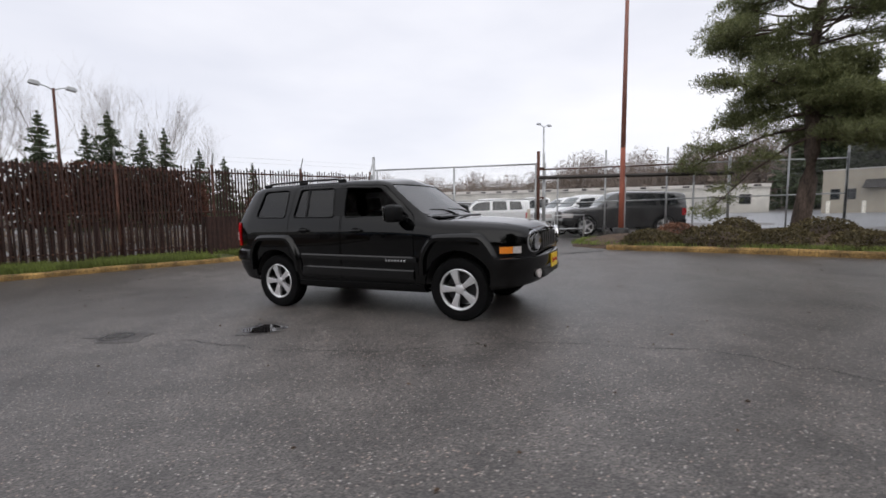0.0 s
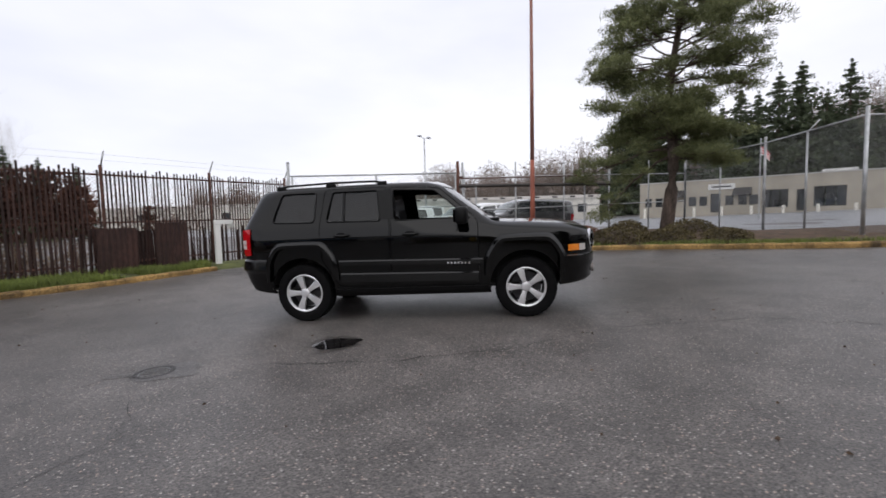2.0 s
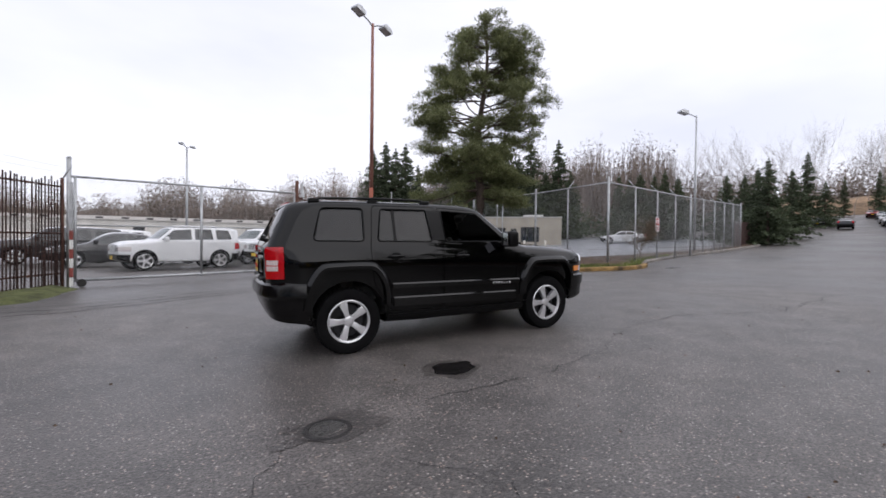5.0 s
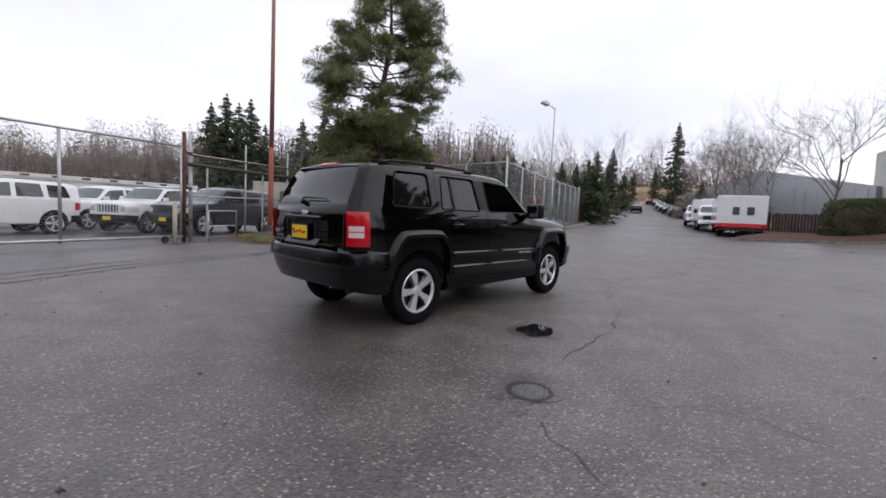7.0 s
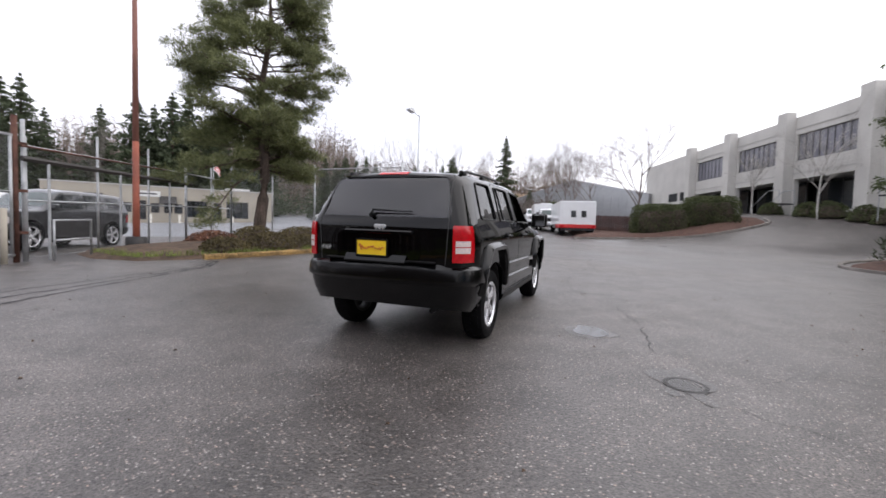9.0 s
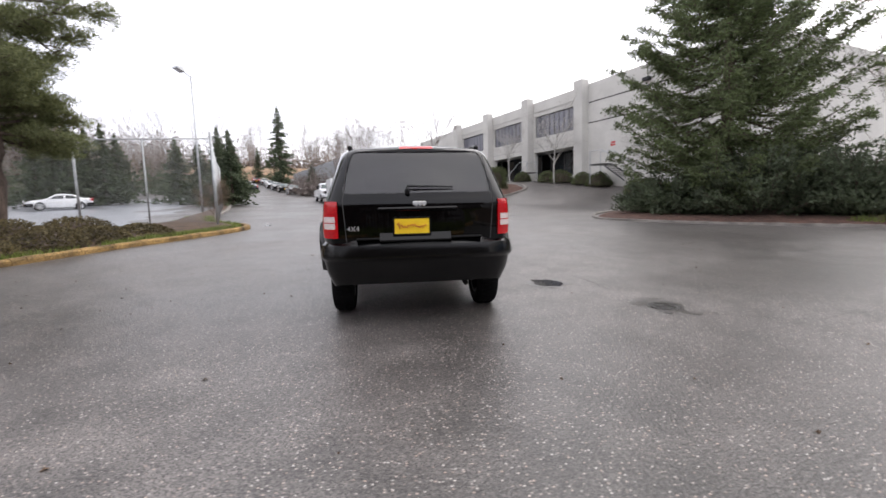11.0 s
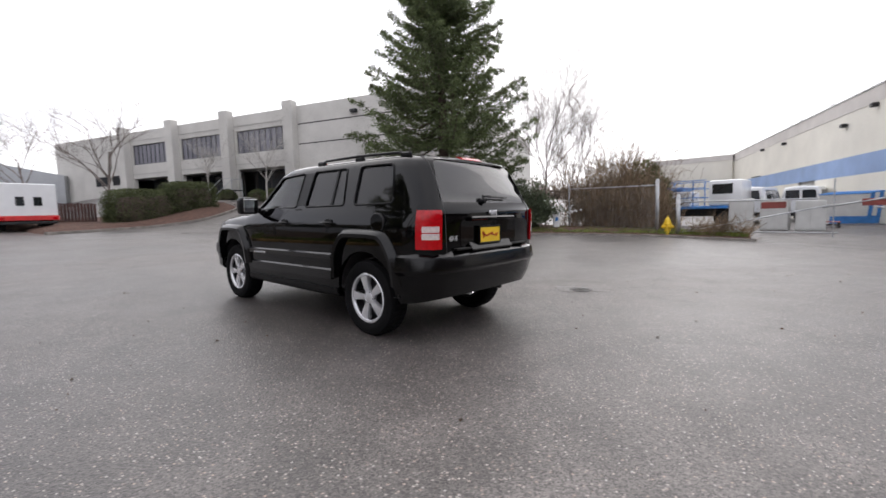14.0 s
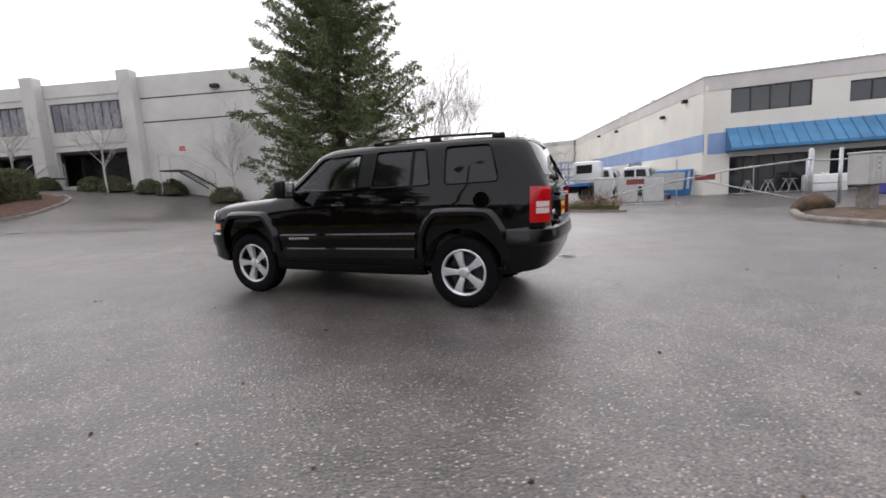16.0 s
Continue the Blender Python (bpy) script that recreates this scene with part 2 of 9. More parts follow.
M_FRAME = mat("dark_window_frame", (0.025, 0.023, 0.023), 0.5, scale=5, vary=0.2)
M_PANE = mat("dark_window_pane", (0.02, 0.023, 0.026), 0.06, scale=0.6, vary=0.4, spec=0.7)
M_PANE2 = mat("slate_blue_blind_window", (0.19, 0.19, 0.22), 0.2, scale=0.8, vary=0.25, stretch=(4, 4, 0.3))
M_PAINTK = mat("black_car_paint", (0.0012, 0.0012, 0.0014), 0.5, scale=3, vary=0.15, coat=1.0, spec=0.0)
M_PAINTK.node_tree.nodes["Principled BSDF"].inputs["Coat IOR"].default_value = 1.38
M_PLASTK = mat("black_bumper_plastic", (0.003, 0.003, 0.0033), 0.36, scale=9, vary=0.15, bump=0.03, bump_scale=300, spec=0.2)
M_SATIN = mat("satin_black_flare", (0.0018, 0.0018, 0.002), 0.15, scale=9, vary=0.15, bump=0.015, bump_scale=300, spec=0.38)
M_TRIMK = mat("glossy_black_trim", (0.002, 0.002, 0.0022), 0.12, scale=9, vary=0.15, spec=0.5)
M_TYRE = mat("tyre_rubber", (0.005, 0.005, 0.0054), 0.75, scale=8, vary=0.3, bump=0.2, spec=0.1)
M_ALLOY = mat("silver_alloy", (0.80, 0.80, 0.82), 0.27, 0.72, scale=7, vary=0.08)
M_CHROME = mat("chrome_trim", (0.72, 0.72, 0.74), 0.12, 1.0, scale=5, vary=0.05)
M_STEELDK = mat("dark_brake_steel", (0.028, 0.028, 0.03), 0.5, 0.5, scale=8, vary=0.3)
M_REDL = mat("red_lamp_plastic", (0.44, 0.004, 0.008), 0.12, scale=40, vary=0.2, spec=0.5)
M_CLEARL = mat("clear_lamp_plastic", (0.50, 0.46, 0.45), 0.12, scale=40, vary=0.15, coat=1.0)
M_LAMPCLR = mat("clear_lamp_bar", (0.62, 0.52, 0.50), 0.2, scale=60, vary=0.2)
M_AMBER = mat("amber_lamp_plastic", (0.80, 0.24, 0.02), 0.15, scale=40, vary=0.12, coat=1.0)
M_PLATE = mat("yellow_plate", (0.80, 0.53, 0.02), 0.35, scale=12, vary=0.05)
M_PLRED = mat("red_lettering", (0.42, 0.02, 0.02), 0.4, scale=12, vary=0.1)
M_SEATG = mat("grey_seat_cloth", (0.075, 0.073, 0.07), 0.9, scale=12, vary=0.2, bump=0.2)
M_CABIN = mat("dark_cabin_plastic", (0.025, 0.024, 0.024), 0.7, scale=8, vary=0.2)
M_TRIMG = mat("grey_door_trim", (0.22, 0.215, 0.21), 0.7, scale=8, vary=0.15)
M_CARPETG = mat("beige_headliner", (0.30, 0.28, 0.25), 0.9, scale=8, vary=0.1)
M_PAINTW = mat("white_car_paint", (0.74, 0.75, 0.76), 0.3, scale=2, vary=0.04, coat=0.6)
M_PAINTG = mat("dark_grey_car_paint", (0.012, 0.0125, 0.015), 0.28, scale=2, vary=0.1, coat=1.0)
M_PAINTS = mat("silver_car_paint", (0.36, 0.37, 0.38), 0.3, 0.4, scale=2, vary=0.05, coat=0.8)
M_PAINTR = mat("red_car_paint", (0.38, 0.03, 0.03), 0.3, scale=2, vary=0.05, coat=0.8)
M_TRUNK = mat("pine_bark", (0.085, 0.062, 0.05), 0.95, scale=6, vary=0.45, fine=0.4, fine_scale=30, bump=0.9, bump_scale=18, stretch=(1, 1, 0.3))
M_TWIG = mat("bare_twigs", (0.17, 0.14, 0.125), 0.9, scale=3, vary=0.35)
M_TWIGP = mat("pale_birch_bark", (0.42, 0.40, 0.37), 0.85, scale=5, vary=0.5, stretch=(1, 1, 3))
M_TWIGB = mat("brown_brush_twigs", (0.19, 0.135, 0.085), 0.9, scale=1.0, vary=0.4, island=0.35)
M_CREEPER = mat("dead_creeper", (0.115, 0.050, 0.034), 0.9, scale=0.8, vary=0.45, island=0.45)
M_NEEDLE = mat("pine_needles", (0.150, 0.165, 0.070), 0.7, scale=0.9, vary=0.35, island=0.4)
M_SPRUCE = mat("spruce_needles", (0.104, 0.132, 0.054), 0.7, scale=0.9, vary=0.35, island=0.45)
M_JUNIPER = mat("juniper_needles", (0.080, 0.100, 0.058), 0.7, scale=0.9, vary=0.35, island=0.45)
M_FARCON = mat("far_conifer", (0.072, 0.092, 0.050), 0.85, scale=0.25, vary=0.35, island=0.4)
M_POPLAR = mat("pale_bare_wood", (0.27, 0.24, 0.22), 0.9, scale=0.2, vary=0.3)
M_FARTWIG = mat("far_bare_wood", (0.19, 0.152, 0.128), 0.9, scale=0.2, vary=0.3, island=0.3)
M_HEDGE = mat("hedge_leaves", (0.075, 0.090, 0.036), 0.7, scale=1.2, vary=0.4, island=0.45)
M_SHRUB = mat("ground_cover_leaves", (0.11, 0.088, 0.04), 0.75, scale=1.4, vary=0.5, island=0.5)
M_REDLEAF = mat("reddish_ground_cover", (0.16, 0.075, 0.045), 0.8, scale=1.4, vary=0.5, island=0.5)
M_HILL = mat("brown_bank", (0.20, 0.13, 0.075), 0.95, scale=0.15, vary=0.4, fine=0.3, fine_scale=1.2)
M_RIDGE = mat("bare_undergrowth", (0.13, 0.105, 0.085), 0.95, scale=0.22, vary=0.45, fine=0.45, fine_scale=1.6, bump=1.0, bump_scale=0.9)
M_YELLOW = mat("hydrant_yellow", (0.72, 0.47, 0.02), 0.45, scale=8, vary=0.12)
M_WHITE = mat("white_enamel", (0.70, 0.70, 0.68), 0.5, scale=3, vary=0.08)
M_GREYBOX = mat("pale_grey_enamel", (0.50, 0.50, 0.48), 0.5, 0.1, scale=3, vary=0.1)
M_REDP = mat("red_paint", (0.55, 0.025, 0.025), 0.5, scale=4, vary=0.2)
M_BLUEP = mat("bright_blue_paint", (0.05, 0.20, 0.50), 0.5, scale=4, vary=0.2)
M_PURPLE = mat("blue_bin_plastic", (0.06, 0.06, 0.28), 0.5, scale=4, vary=0.1)
M_RUSTRED = mat("faded_red_plate", (0.22, 0.05, 0.04), 0.7, scale=5, vary=0.3)
M_WOODR = mat("red_stained_fence", (0.065, 0.032, 0.027), 0.85, scale=2, vary=0.35, obj_vary=0.25)
M_IRON = mat("cast_iron", (0.035, 0.033, 0.032), 0.45, 0.5, scale=20, vary=0.3, bump=0.3)
M_WATER = mat("standing_water", (0.012, 0.011, 0.011), 0.04, scale=3, vary=0.2, spec=0.5)
M_WET = asphalt_mat("soaked_asphalt", 0.72, 0.22, 0.36)
M_GLASS = glass_mat("clear_car_glass", (0.88, 0.93, 0.91), 0.06)
M_TINT = glass_mat("tinted_car_glass", (0.30, 0.30, 0.31), 0.45, ior=1.5)
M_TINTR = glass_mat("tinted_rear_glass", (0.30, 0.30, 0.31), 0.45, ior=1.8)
# IOR far above glass, so the screen mirrors more sky than glass would
M_SCREEN = glass_mat("boosted_reflection_windscreen", (0.80, 0.88, 0.86), 0.10, ior=2.7)
M_LENS = glass_mat("lamp_lens", (0.95, 0.96, 0.97), 0.03)
M_LID = mat("worn_wet_iron_lid", (0.08, 0.077, 0.074), 0.25, 0.2, scale=20, vary=0.3, bump=0.15)
for m in (M_NEEDLE, M_SPRUCE, M_JUNIPER, M_FARCON, M_HEDGE, M_SHRUB, M_GRASS):
    leafy(m)
# ---- builders ----
def to_ob(name, bm, material, smooth=0.0):
    """A mesh object from a bmesh. smooth: the angle in degrees below which edges shade smoothly."""
    if smooth:
        lim = radians(smooth)
        for f in bm.faces:
            f.smooth = True
        for e in bm.edges:
            e.smooth = len(e.link_faces) == 2 and e.calc_face_angle(4.0) < lim
    me = bpy.data.meshes.new(name)
    bm.to_mesh(me)
    bm.free()
    for m in (material if isinstance(material, (list, tuple)) else [material]):
        me.materials.append(m)
    return new(name, me)


def part(name, bm, material, parent, label="", smooth=0.0):
    ob = to_ob(name, bm, material, smooth)
    ob.parent = parent
    if label:
        ob["label"] = label
    return ob


def share(name, mesh, parent, m):
    """One more object on the same mesh, under a parent."""
    ob = new(name, mesh)
    ob.parent = parent
    ob.matrix_basis = m
    return ob


def thing(name, label, category, m=None, group="", kind=""):
    ob = new(name)
    ob.empty_display_size = 0.2
    if m is not None:
        ob.matrix_basis = m
    return tagged(ob, label, category, group, kind)


def struct(name, bm, material, label="", smooth=0.0, category=""):
    return tagged(to_ob(name, bm, material, smooth), label, category, kind="structure")


def from_arrays(name, verts, faces, material, parent=None, smooth=False):
    me = bpy.data.meshes.new(name)
    me.from_pydata(verts, [], faces)
    me.materials.append(material)
    if smooth:
        me.shade_smooth()
    ob = new(name, me)
    ob.parent = parent
    return ob


def box(bm, x0, x1, y0, y1, z0, z1, m=None, bev=0.0, seg=1):
    r = bmesh.ops.create_cube(bm, size=1.0, matrix=Matrix.LocRotScale(((x0 + x1) / 2, (y0 + y1) / 2, (z0 + z1) / 2), None, (abs(x1 - x0), abs(y1 - y0), abs(z1 - z0))))
    vs = r["verts"]
    if bev:
        es = {e for v in vs for e in v.link_edges}
        vs = list({v for f in bmesh.ops.bevel(bm, geom=list(es), offset=bev, segments=seg, profile=0.5, affect="EDGES")["faces"] for v in f.verts} | {v for v in vs if v.is_valid})
    if m is not None:
        bmesh.ops.transform(bm, matrix=m, verts=vs)
    return vs


def bx(*a, **k):
    bm = bmesh.new()
    box(bm, *a, **k)
    return bm


def tube(bm, pts, radii, n=8, caps=True):
    """A tapered tube along points."""
    pts = [Vector(p) for p in pts]
    if isinstance(radii, (int, float)):
        radii = [radii] * len(pts)
    rings = []
    for i, p in enumerate(pts):
        d = (pts[min(i + 1, len(pts) - 1)] - pts[max(i - 1, 0)]).normalized()
        a = d.orthogonal().normalized() if abs(d.z) < 0.999 else Vector((1, 0, 0))
        if abs(d.z) < 0.999:
            a = d.cross(Vector((0, 0, 1))).normalized()
        b = d.cross(a)
        rings.append([bm.verts.new(p + radii[i] * (math.cos(2 * math.pi * k / n) * a + math.sin(2 * math.pi * k / n) * b)) for k in range(n)])
    for r, s in zip(rings, rings[1:]):
        for k in range(n):
            bm.faces.new((r[k], r[(k + 1) % n], s[(k + 1) % n], s[k]))
    if caps:
        bm.faces.new(rings[0][::-1])
        bm.faces.new(rings[-1])
    return bm


def tb(pts, r, n=8):
    return tube(bmesh.new(), pts, r, n)


def prism(bm, outline, axis, a, b):
    """A closed outline (2D) pushed along an axis from a to b. For y the outline is (x, z), for x it is (y, z), for z it is (x, y)."""
    def at(p, v):
        return {"y": (p[0], v, p[1]), "x": (v, p[0], p[1]), "z": (p[0], p[1], v)}[axis]
    lo = [bm.verts.new(at(p, a)) for p in outline]
    hi = [bm.verts.new(at(p, b)) for p in outline]
    n = len(outline)
    bm.faces.new(lo)
    bm.faces.new(hi[::-1])
    for i in range(n):
        bm.faces.new((lo[i], hi[i], hi[(i + 1) % n], lo[(i + 1) % n]))
    bmesh.ops.recalc_face_normals(bm, faces=bm.faces)
    return bm


def rounded(pts, r, seg=4):
    """An outline with its corners rounded."""
    out, n = [], len(pts)
    for i, p in enumerate(pts):
        p, a, b = Vector(p), Vector(pts[i - 1]), Vector(pts[(i + 1) % n])
        ri = r[i] if isinstance(r, (list, tuple)) else r
        ri = min(ri, 0.45 * (a - p).length, 0.45 * (b - p).length)
        s, e = p + (a - p).normalized() * ri, p + (b - p).normalized() * ri
        for k in range(seg + 1):
            t = k / seg
            out.append(tuple((1 - t) ** 2 * s + 2 * t * (1 - t) * p + t * t * e))
    return out


def lathe(bm, profile, n=24, axis="y"):
    """Turn a profile of (radius, along) pairs round an axis."""
    rings = []
    for r, v in profile:
        ring = []
        for k in range(n):
            c, s = math.cos(2 * math.pi * k / n) * r, math.sin(2 * math.pi * k / n) * r
            ring.append(bm.verts.new({"y": (c, v, s), "z": (c, s, v), "x": (v, c, s)}[axis]))
        rings.append(ring)
    for a, b in zip(rings, rings[1:]):
        for k in range(n):
            bm.faces.new((a[k], a[(k + 1) % n], b[(k + 1) % n], b[k]))
    shut = profile[0] == profile[-1]
    if profile[0][0] > 1e-6 and not shut:
        bm.faces.new(rings[0][::-1])
    if profile[-1][0] > 1e-6 and not shut:
        bm.faces.new(rings[-1])
    bmesh.ops.remove_doubles(bm, verts=bm.verts, dist=1e-5)
    bmesh.ops.recalc_face_normals(bm, faces=bm.faces)
    return bm


def resmooth(ob, ang):
    bm = bmesh.new()
    bm.from_mesh(ob.data)
    lim = radians(ang)
    for f in bm.faces:
        f.smooth = True
    for e in bm.edges:
        e.smooth = len(e.link_faces) == 2 and e.calc_face_angle(4.0) < lim
    bm.to_mesh(ob.data)
    bm.free()


def sm(a, b, v):
    t = min(1.0, max(0.0, (v - a) / (b - a)))
    return t * t * (3 - 2 * t)


def ground_z(x, y):
    """The lie of the land: a yard that falls gently, a road that climbs, a ramp up to the grey building."""
    h = 0.0266 * min(max(x, -3.5), 120.0) + 0.0095 * max(-12.0, min(12.0, y)) - 0.03
    if x > 15:
        h += 0.0005 * (min(x, 140.0) - 15) ** 2
    h += 1.75 * sm(4, 20, (x - 14) * 0.94 - (y + 9) * 0.34) * sm(3, 9, -y) * (1 - sm(50, 90, x))
    h += 0.12 * sm(14, 22, -y) * sm(2, -4, x)
    return h


def g3(x, y, dz=0.0):
    return Vector((x, y, ground_z(x, y) + dz))


def along(pts, step):
    """Points every so often along a line on the plan, with their directions."""
    out = []
    for a, b in zip(pts, pts[1:]):
        a, b = Vector(a), Vector(b)
        n = max(1, round((b - a).length / step))
        out += [(a.lerp(b, i / n), (b - a).normalized()) for i in range(n)]
    out.append((Vector(pts[-1]), (Vector(pts[-1]) - Vector(pts[-2])).normalized()))
    return out


def smooth_line(pts, sub=6):
    """A smooth curve through points on the plan."""
    P = [Vector(p) for p in pts]
    out = []
    for i in range(len(P) - 1):
        a, b, c, d = P[max(i - 1, 0)], P[i], P[i + 1], P[min(i + 2, len(P) - 1)]
        for k in range(sub):
            t = k / sub
            out.append(tuple(0.5 * (2 * b + (c - a) * t + (2 * a - 5 * b + 4 * c - d) * t * t + (3 * b - a - 3 * c + d) * t ** 3)))
    out.append(tuple(P[-1]))
    return out


# ---- ground ----
def spaced(lo, hi, fine_lo, fine_hi, step):
    v = list(np.arange(fine_lo, fine_hi + 1e-6, step))
    s, x = step, fine_hi
    while x < hi:
        s *= 1.25
        x += s
        v.append(min(x, hi))
    s, x = step, fine_lo
    while x > lo:
        s *= 1.25
        x -= s
        v.insert(0, max(x, lo))
    return v


def build_ground():
    xs, ys = spaced(-900, 1500, -16, 46, 0.7), spaced(-1200, 1200, -32, 24, 0.7)
    verts = []
    for y in ys:
        for x in xs:
            z = ground_z(x, y) + 0.012 * noise.noise((x * 0.35, y * 0.35, 0.0)) * (abs(x) > 5 or abs(y) > 5)
            verts.append((x, y, z))
    w = len(xs)
    faces = [(j * w + i, j * w + i + 1, (j + 1) * w + i + 1, (j + 1) * w + i) for j in range(len(ys) - 1) for i in range(w - 1)]
    ob = from_arrays("ground", verts, faces, M_ASPHALT, smooth=True)
    tagged(ob, "damp dark grey asphalt yard with pale stone chips", "ground", kind="structure")


build_ground()


def sheet(name, outline, dz, material, label, category, mound=0.0, step=0.5):
    """A bed of ground laid on the land: filled outline with a low mound."""
    bm = bmesh.new()
    vs = [bm.verts.new((p[0], p[1], 0)) for p in outline]
    bm.faces.new(vs)
    bmesh.ops.triangulate(bm, faces=bm.faces)
    for _ in range(7):
        long = [e for e in bm.edges if e.calc_length() > step * 1.6]
        if not long:
            break
        bmesh.ops.subdivide_edges(bm, edges=long, cuts=1)
        bmesh.ops.triangulate(bm, faces=bm.faces)
    rim = [Vector(p) for p in outline]
    for v in bm.verts:
        d = min(((v.co.xy - a) - (b - a) * max(0, min(1, (v.co.xy - a).dot(b - a) / max(1e-9, (b - a).length_squared)))).length for a, b in zip(rim, rim[1:] + rim[:1]))
        v.co.z = ground_z(v.co.x, v.co.y) - 0.03 + (dz + 0.03) * sm(0, 0.3, d) + mound * sm(0, 1.6, d) + (0.03 * noise.noise((v.co.x * 1.3, v.co.y * 1.3, 3.0)) if d > 0.05 else 0)
    bmesh.ops.recalc_face_normals(bm, faces=bm.faces)
    for f in bm.faces:
        if f.normal.z < 0:
            f.normal_flip()
    return struct(name, bm, material, label, smooth=60, category=category)


def kerb(name, line, w, h, material, label):
    """A kerb run as a real step with a worn, rounded edge, in stones laid end to end."""
    top = thing(name, label, "kerb", kind="structure")
    pts = along(line, 1.2)
    for i in range(len(pts) - 1):
        (a, da), (b, db) = pts[i], pts[i + 1]
        bm = bmesh.new()
        rings = []
        jit = random.uniform(-0.008, 0.008)
        for p, d, k in ((a, da, 0.004), (b, db, -0.004)):
            d = ((da if p is b else (pts[i - 1][1] if i else da)) + (db if p is b else da)).normalized()
            p = p + d * k
            nrm = Vector((-d.y, d.x))
            prof = [(0, -0.08), (0.0, h * 0.7), (0.03, h + jit), (w, h + jit), (w, -0.08)]
            rings.append([bm.verts.new((*(p + nrm * u), ground_z(p.x, p.y) + v)) for u, v in prof])
        for k in range(4):
            bm.faces.new((rings[0][k], rings[0][k + 1], rings[1][k + 1], rings[1][k]))
        bm.faces.new(rings[0][::-1])
        bm.faces.new(rings[1])
        bmesh.ops.recalc_face_normals(bm, faces=bm.faces)
        part("kerb_stone", bm, material, top)
    return top


KERB_W = smooth_line([(-12.2, -8.0), (-9.2, -3.0), (-8.25, -0.7), (-7.75, 0.6), (-7.05, 1.9), (-6.6, 3.1), (-6.15, 4.6)])
kerb("kerb_west", KERB_W, 0.16, 0.11, M_KERB, "weathered kerb with worn yellow paint before the brown fence")
FENCE_W = [(-12.5, -7.4), (-9.95, -0.6), (-8.0, 3.3), (-5.95, 8.0)]
sheet("verge_west", [(p[0] - 0.1, p[1] + 0.02) for p in KERB_W] + [(-5.6, 5.4), (-5.5, 7.8), (-6.3, 8.6), (-8.6, 3.3), (-10.6, -0.6), (-13.3, -7.4)], 0.09, M_TURF, "strip of rough green grass along the kerb", "grass", mound=0.05)
KERB_N = smooth_line([(2.1, 7.35), (3.1, 6.99), (5.3, 6.4), (7.1, 5.75), (8.7, 5.2), (10.1, 5.05), (11.4, 5.55), (13.2, 6.9), (18.3, 9.0), (26.5, 11.2), (34.6, 13.6)])
kn = next(i for i, q in enumerate(KERB_N) if q[0] > 11.6)
kerb("kerb_north", KERB_N[:kn + 1], 0.18, 0.13, M_KERB, "worn yellow-painted concrete kerb round the planted island")
kerb("kerb_northeast", KERB_N[kn:], 0.18, 0.12, M_KERB2, "grey weathered kerb below the long chain-link fence")
sheet("bed_north", [(p[0] + 0.02, p[1] + 0.12) for p in KERB_N] + [(34.6, 15.0), (26.0, 12.6), (18.0, 10.8), (12.5, 9.3), (9.6, 9.4), (9.2, 12.0), (6.5, 13.2), (4.2, 11.6), (2.6, 10.9), (1.2, 10.9), (0.8, 9.6), (1.0, 8.2)], 0.10, M_SOIL, "bed of soil and leaf litter under the pine", "planting bed", mound=0.22)
KERB_E = smooth_line([(22.0, 0.4), (23.3, -1.7), (24.3, -3.0), (24.7, -5.0), (24.9, -7.4), (26.2, -9.4), (28.0, -11.0), (29.6, -11.2)])
kerb("kerb_east", KERB_E[::-1], 0.16, 0.13, M_KERB2, "dark weathered kerb round the hedge bed")
sheet("bed_east", [(p[0] + 0.1, p[1] + 0.06) for p in KERB_E] + [(31.5, -9.5), (34.0, -6.5), (40.0, -1.0), (42.0, 3.4), (36.0, 2.6), (27.0, 0.9)], 0.11, M_BARK, "bed of red bark mulch round the clipped hedge", "planting bed", mound=0.2)
KERB_S = smooth_line([(15.2, -11.6), (13.2, -9.6), (11.3, -8.5), (9.8, -8.2), (8.0, -9.1), (6.6, -10.4), (5.0, -12.3), (3.9, -13.3), (2.0, -14.0), (0.1, -14.35), (-1.6, -14.2), (-2.9, -14.1)])
kerb("kerb_south", KERB_S[::-1], 0.14, 0.08, M_KERB2, "low broken kerb along the spruce bed")
sheet("bed_south", [(p[0] + 0.06, p[1] - 0.1) for p in KERB_S] + [(-2.6, -16.6), (-0.4, -17.4), (3.0, -18.6), (9.5, -20.0), (15.0, -19.0), (17.5, -15.0)], 0.07, M_BARK, "bed of red bark mulch and litter under the spruce", "planting bed", mound=0.12)
sheet("verge_south", [(5.2, -13.1), (3.9, -13.75), (2.0, -14.4), (0.1, -14.75), (-1.6, -14.6), (-2.7, -14.5), (-2.4, -16.2), (0.0, -17.0), (3.5, -17.4), (6.0, -15.5)], 0.12, M_TURF, "patch of rough yellow-green grass by the hydrant", "grass", mound=0.06)
KERB_SW = smooth_line([(-7.4, -11.4), (-7.0, -9.6), (-6.9, -8.6), (-7.3, -7.4), (-8.6, -5.6), (-11.5, -4.0)])
kerb("kerb_southwest", KERB_SW, 0.16, 0.12, M_KERB2, "old concrete kerb by the mailboxes")
sheet("bed_southwest", [(p[0] - 0.12, p[1]) for p in KERB_SW] + [(-13.0, -6.0), (-13.0, -12.0), (-9.5, -12.5)], 0.10, M_SOIL, "bed of soil and litter under the mailboxes", "planting bed", mound=0.05)
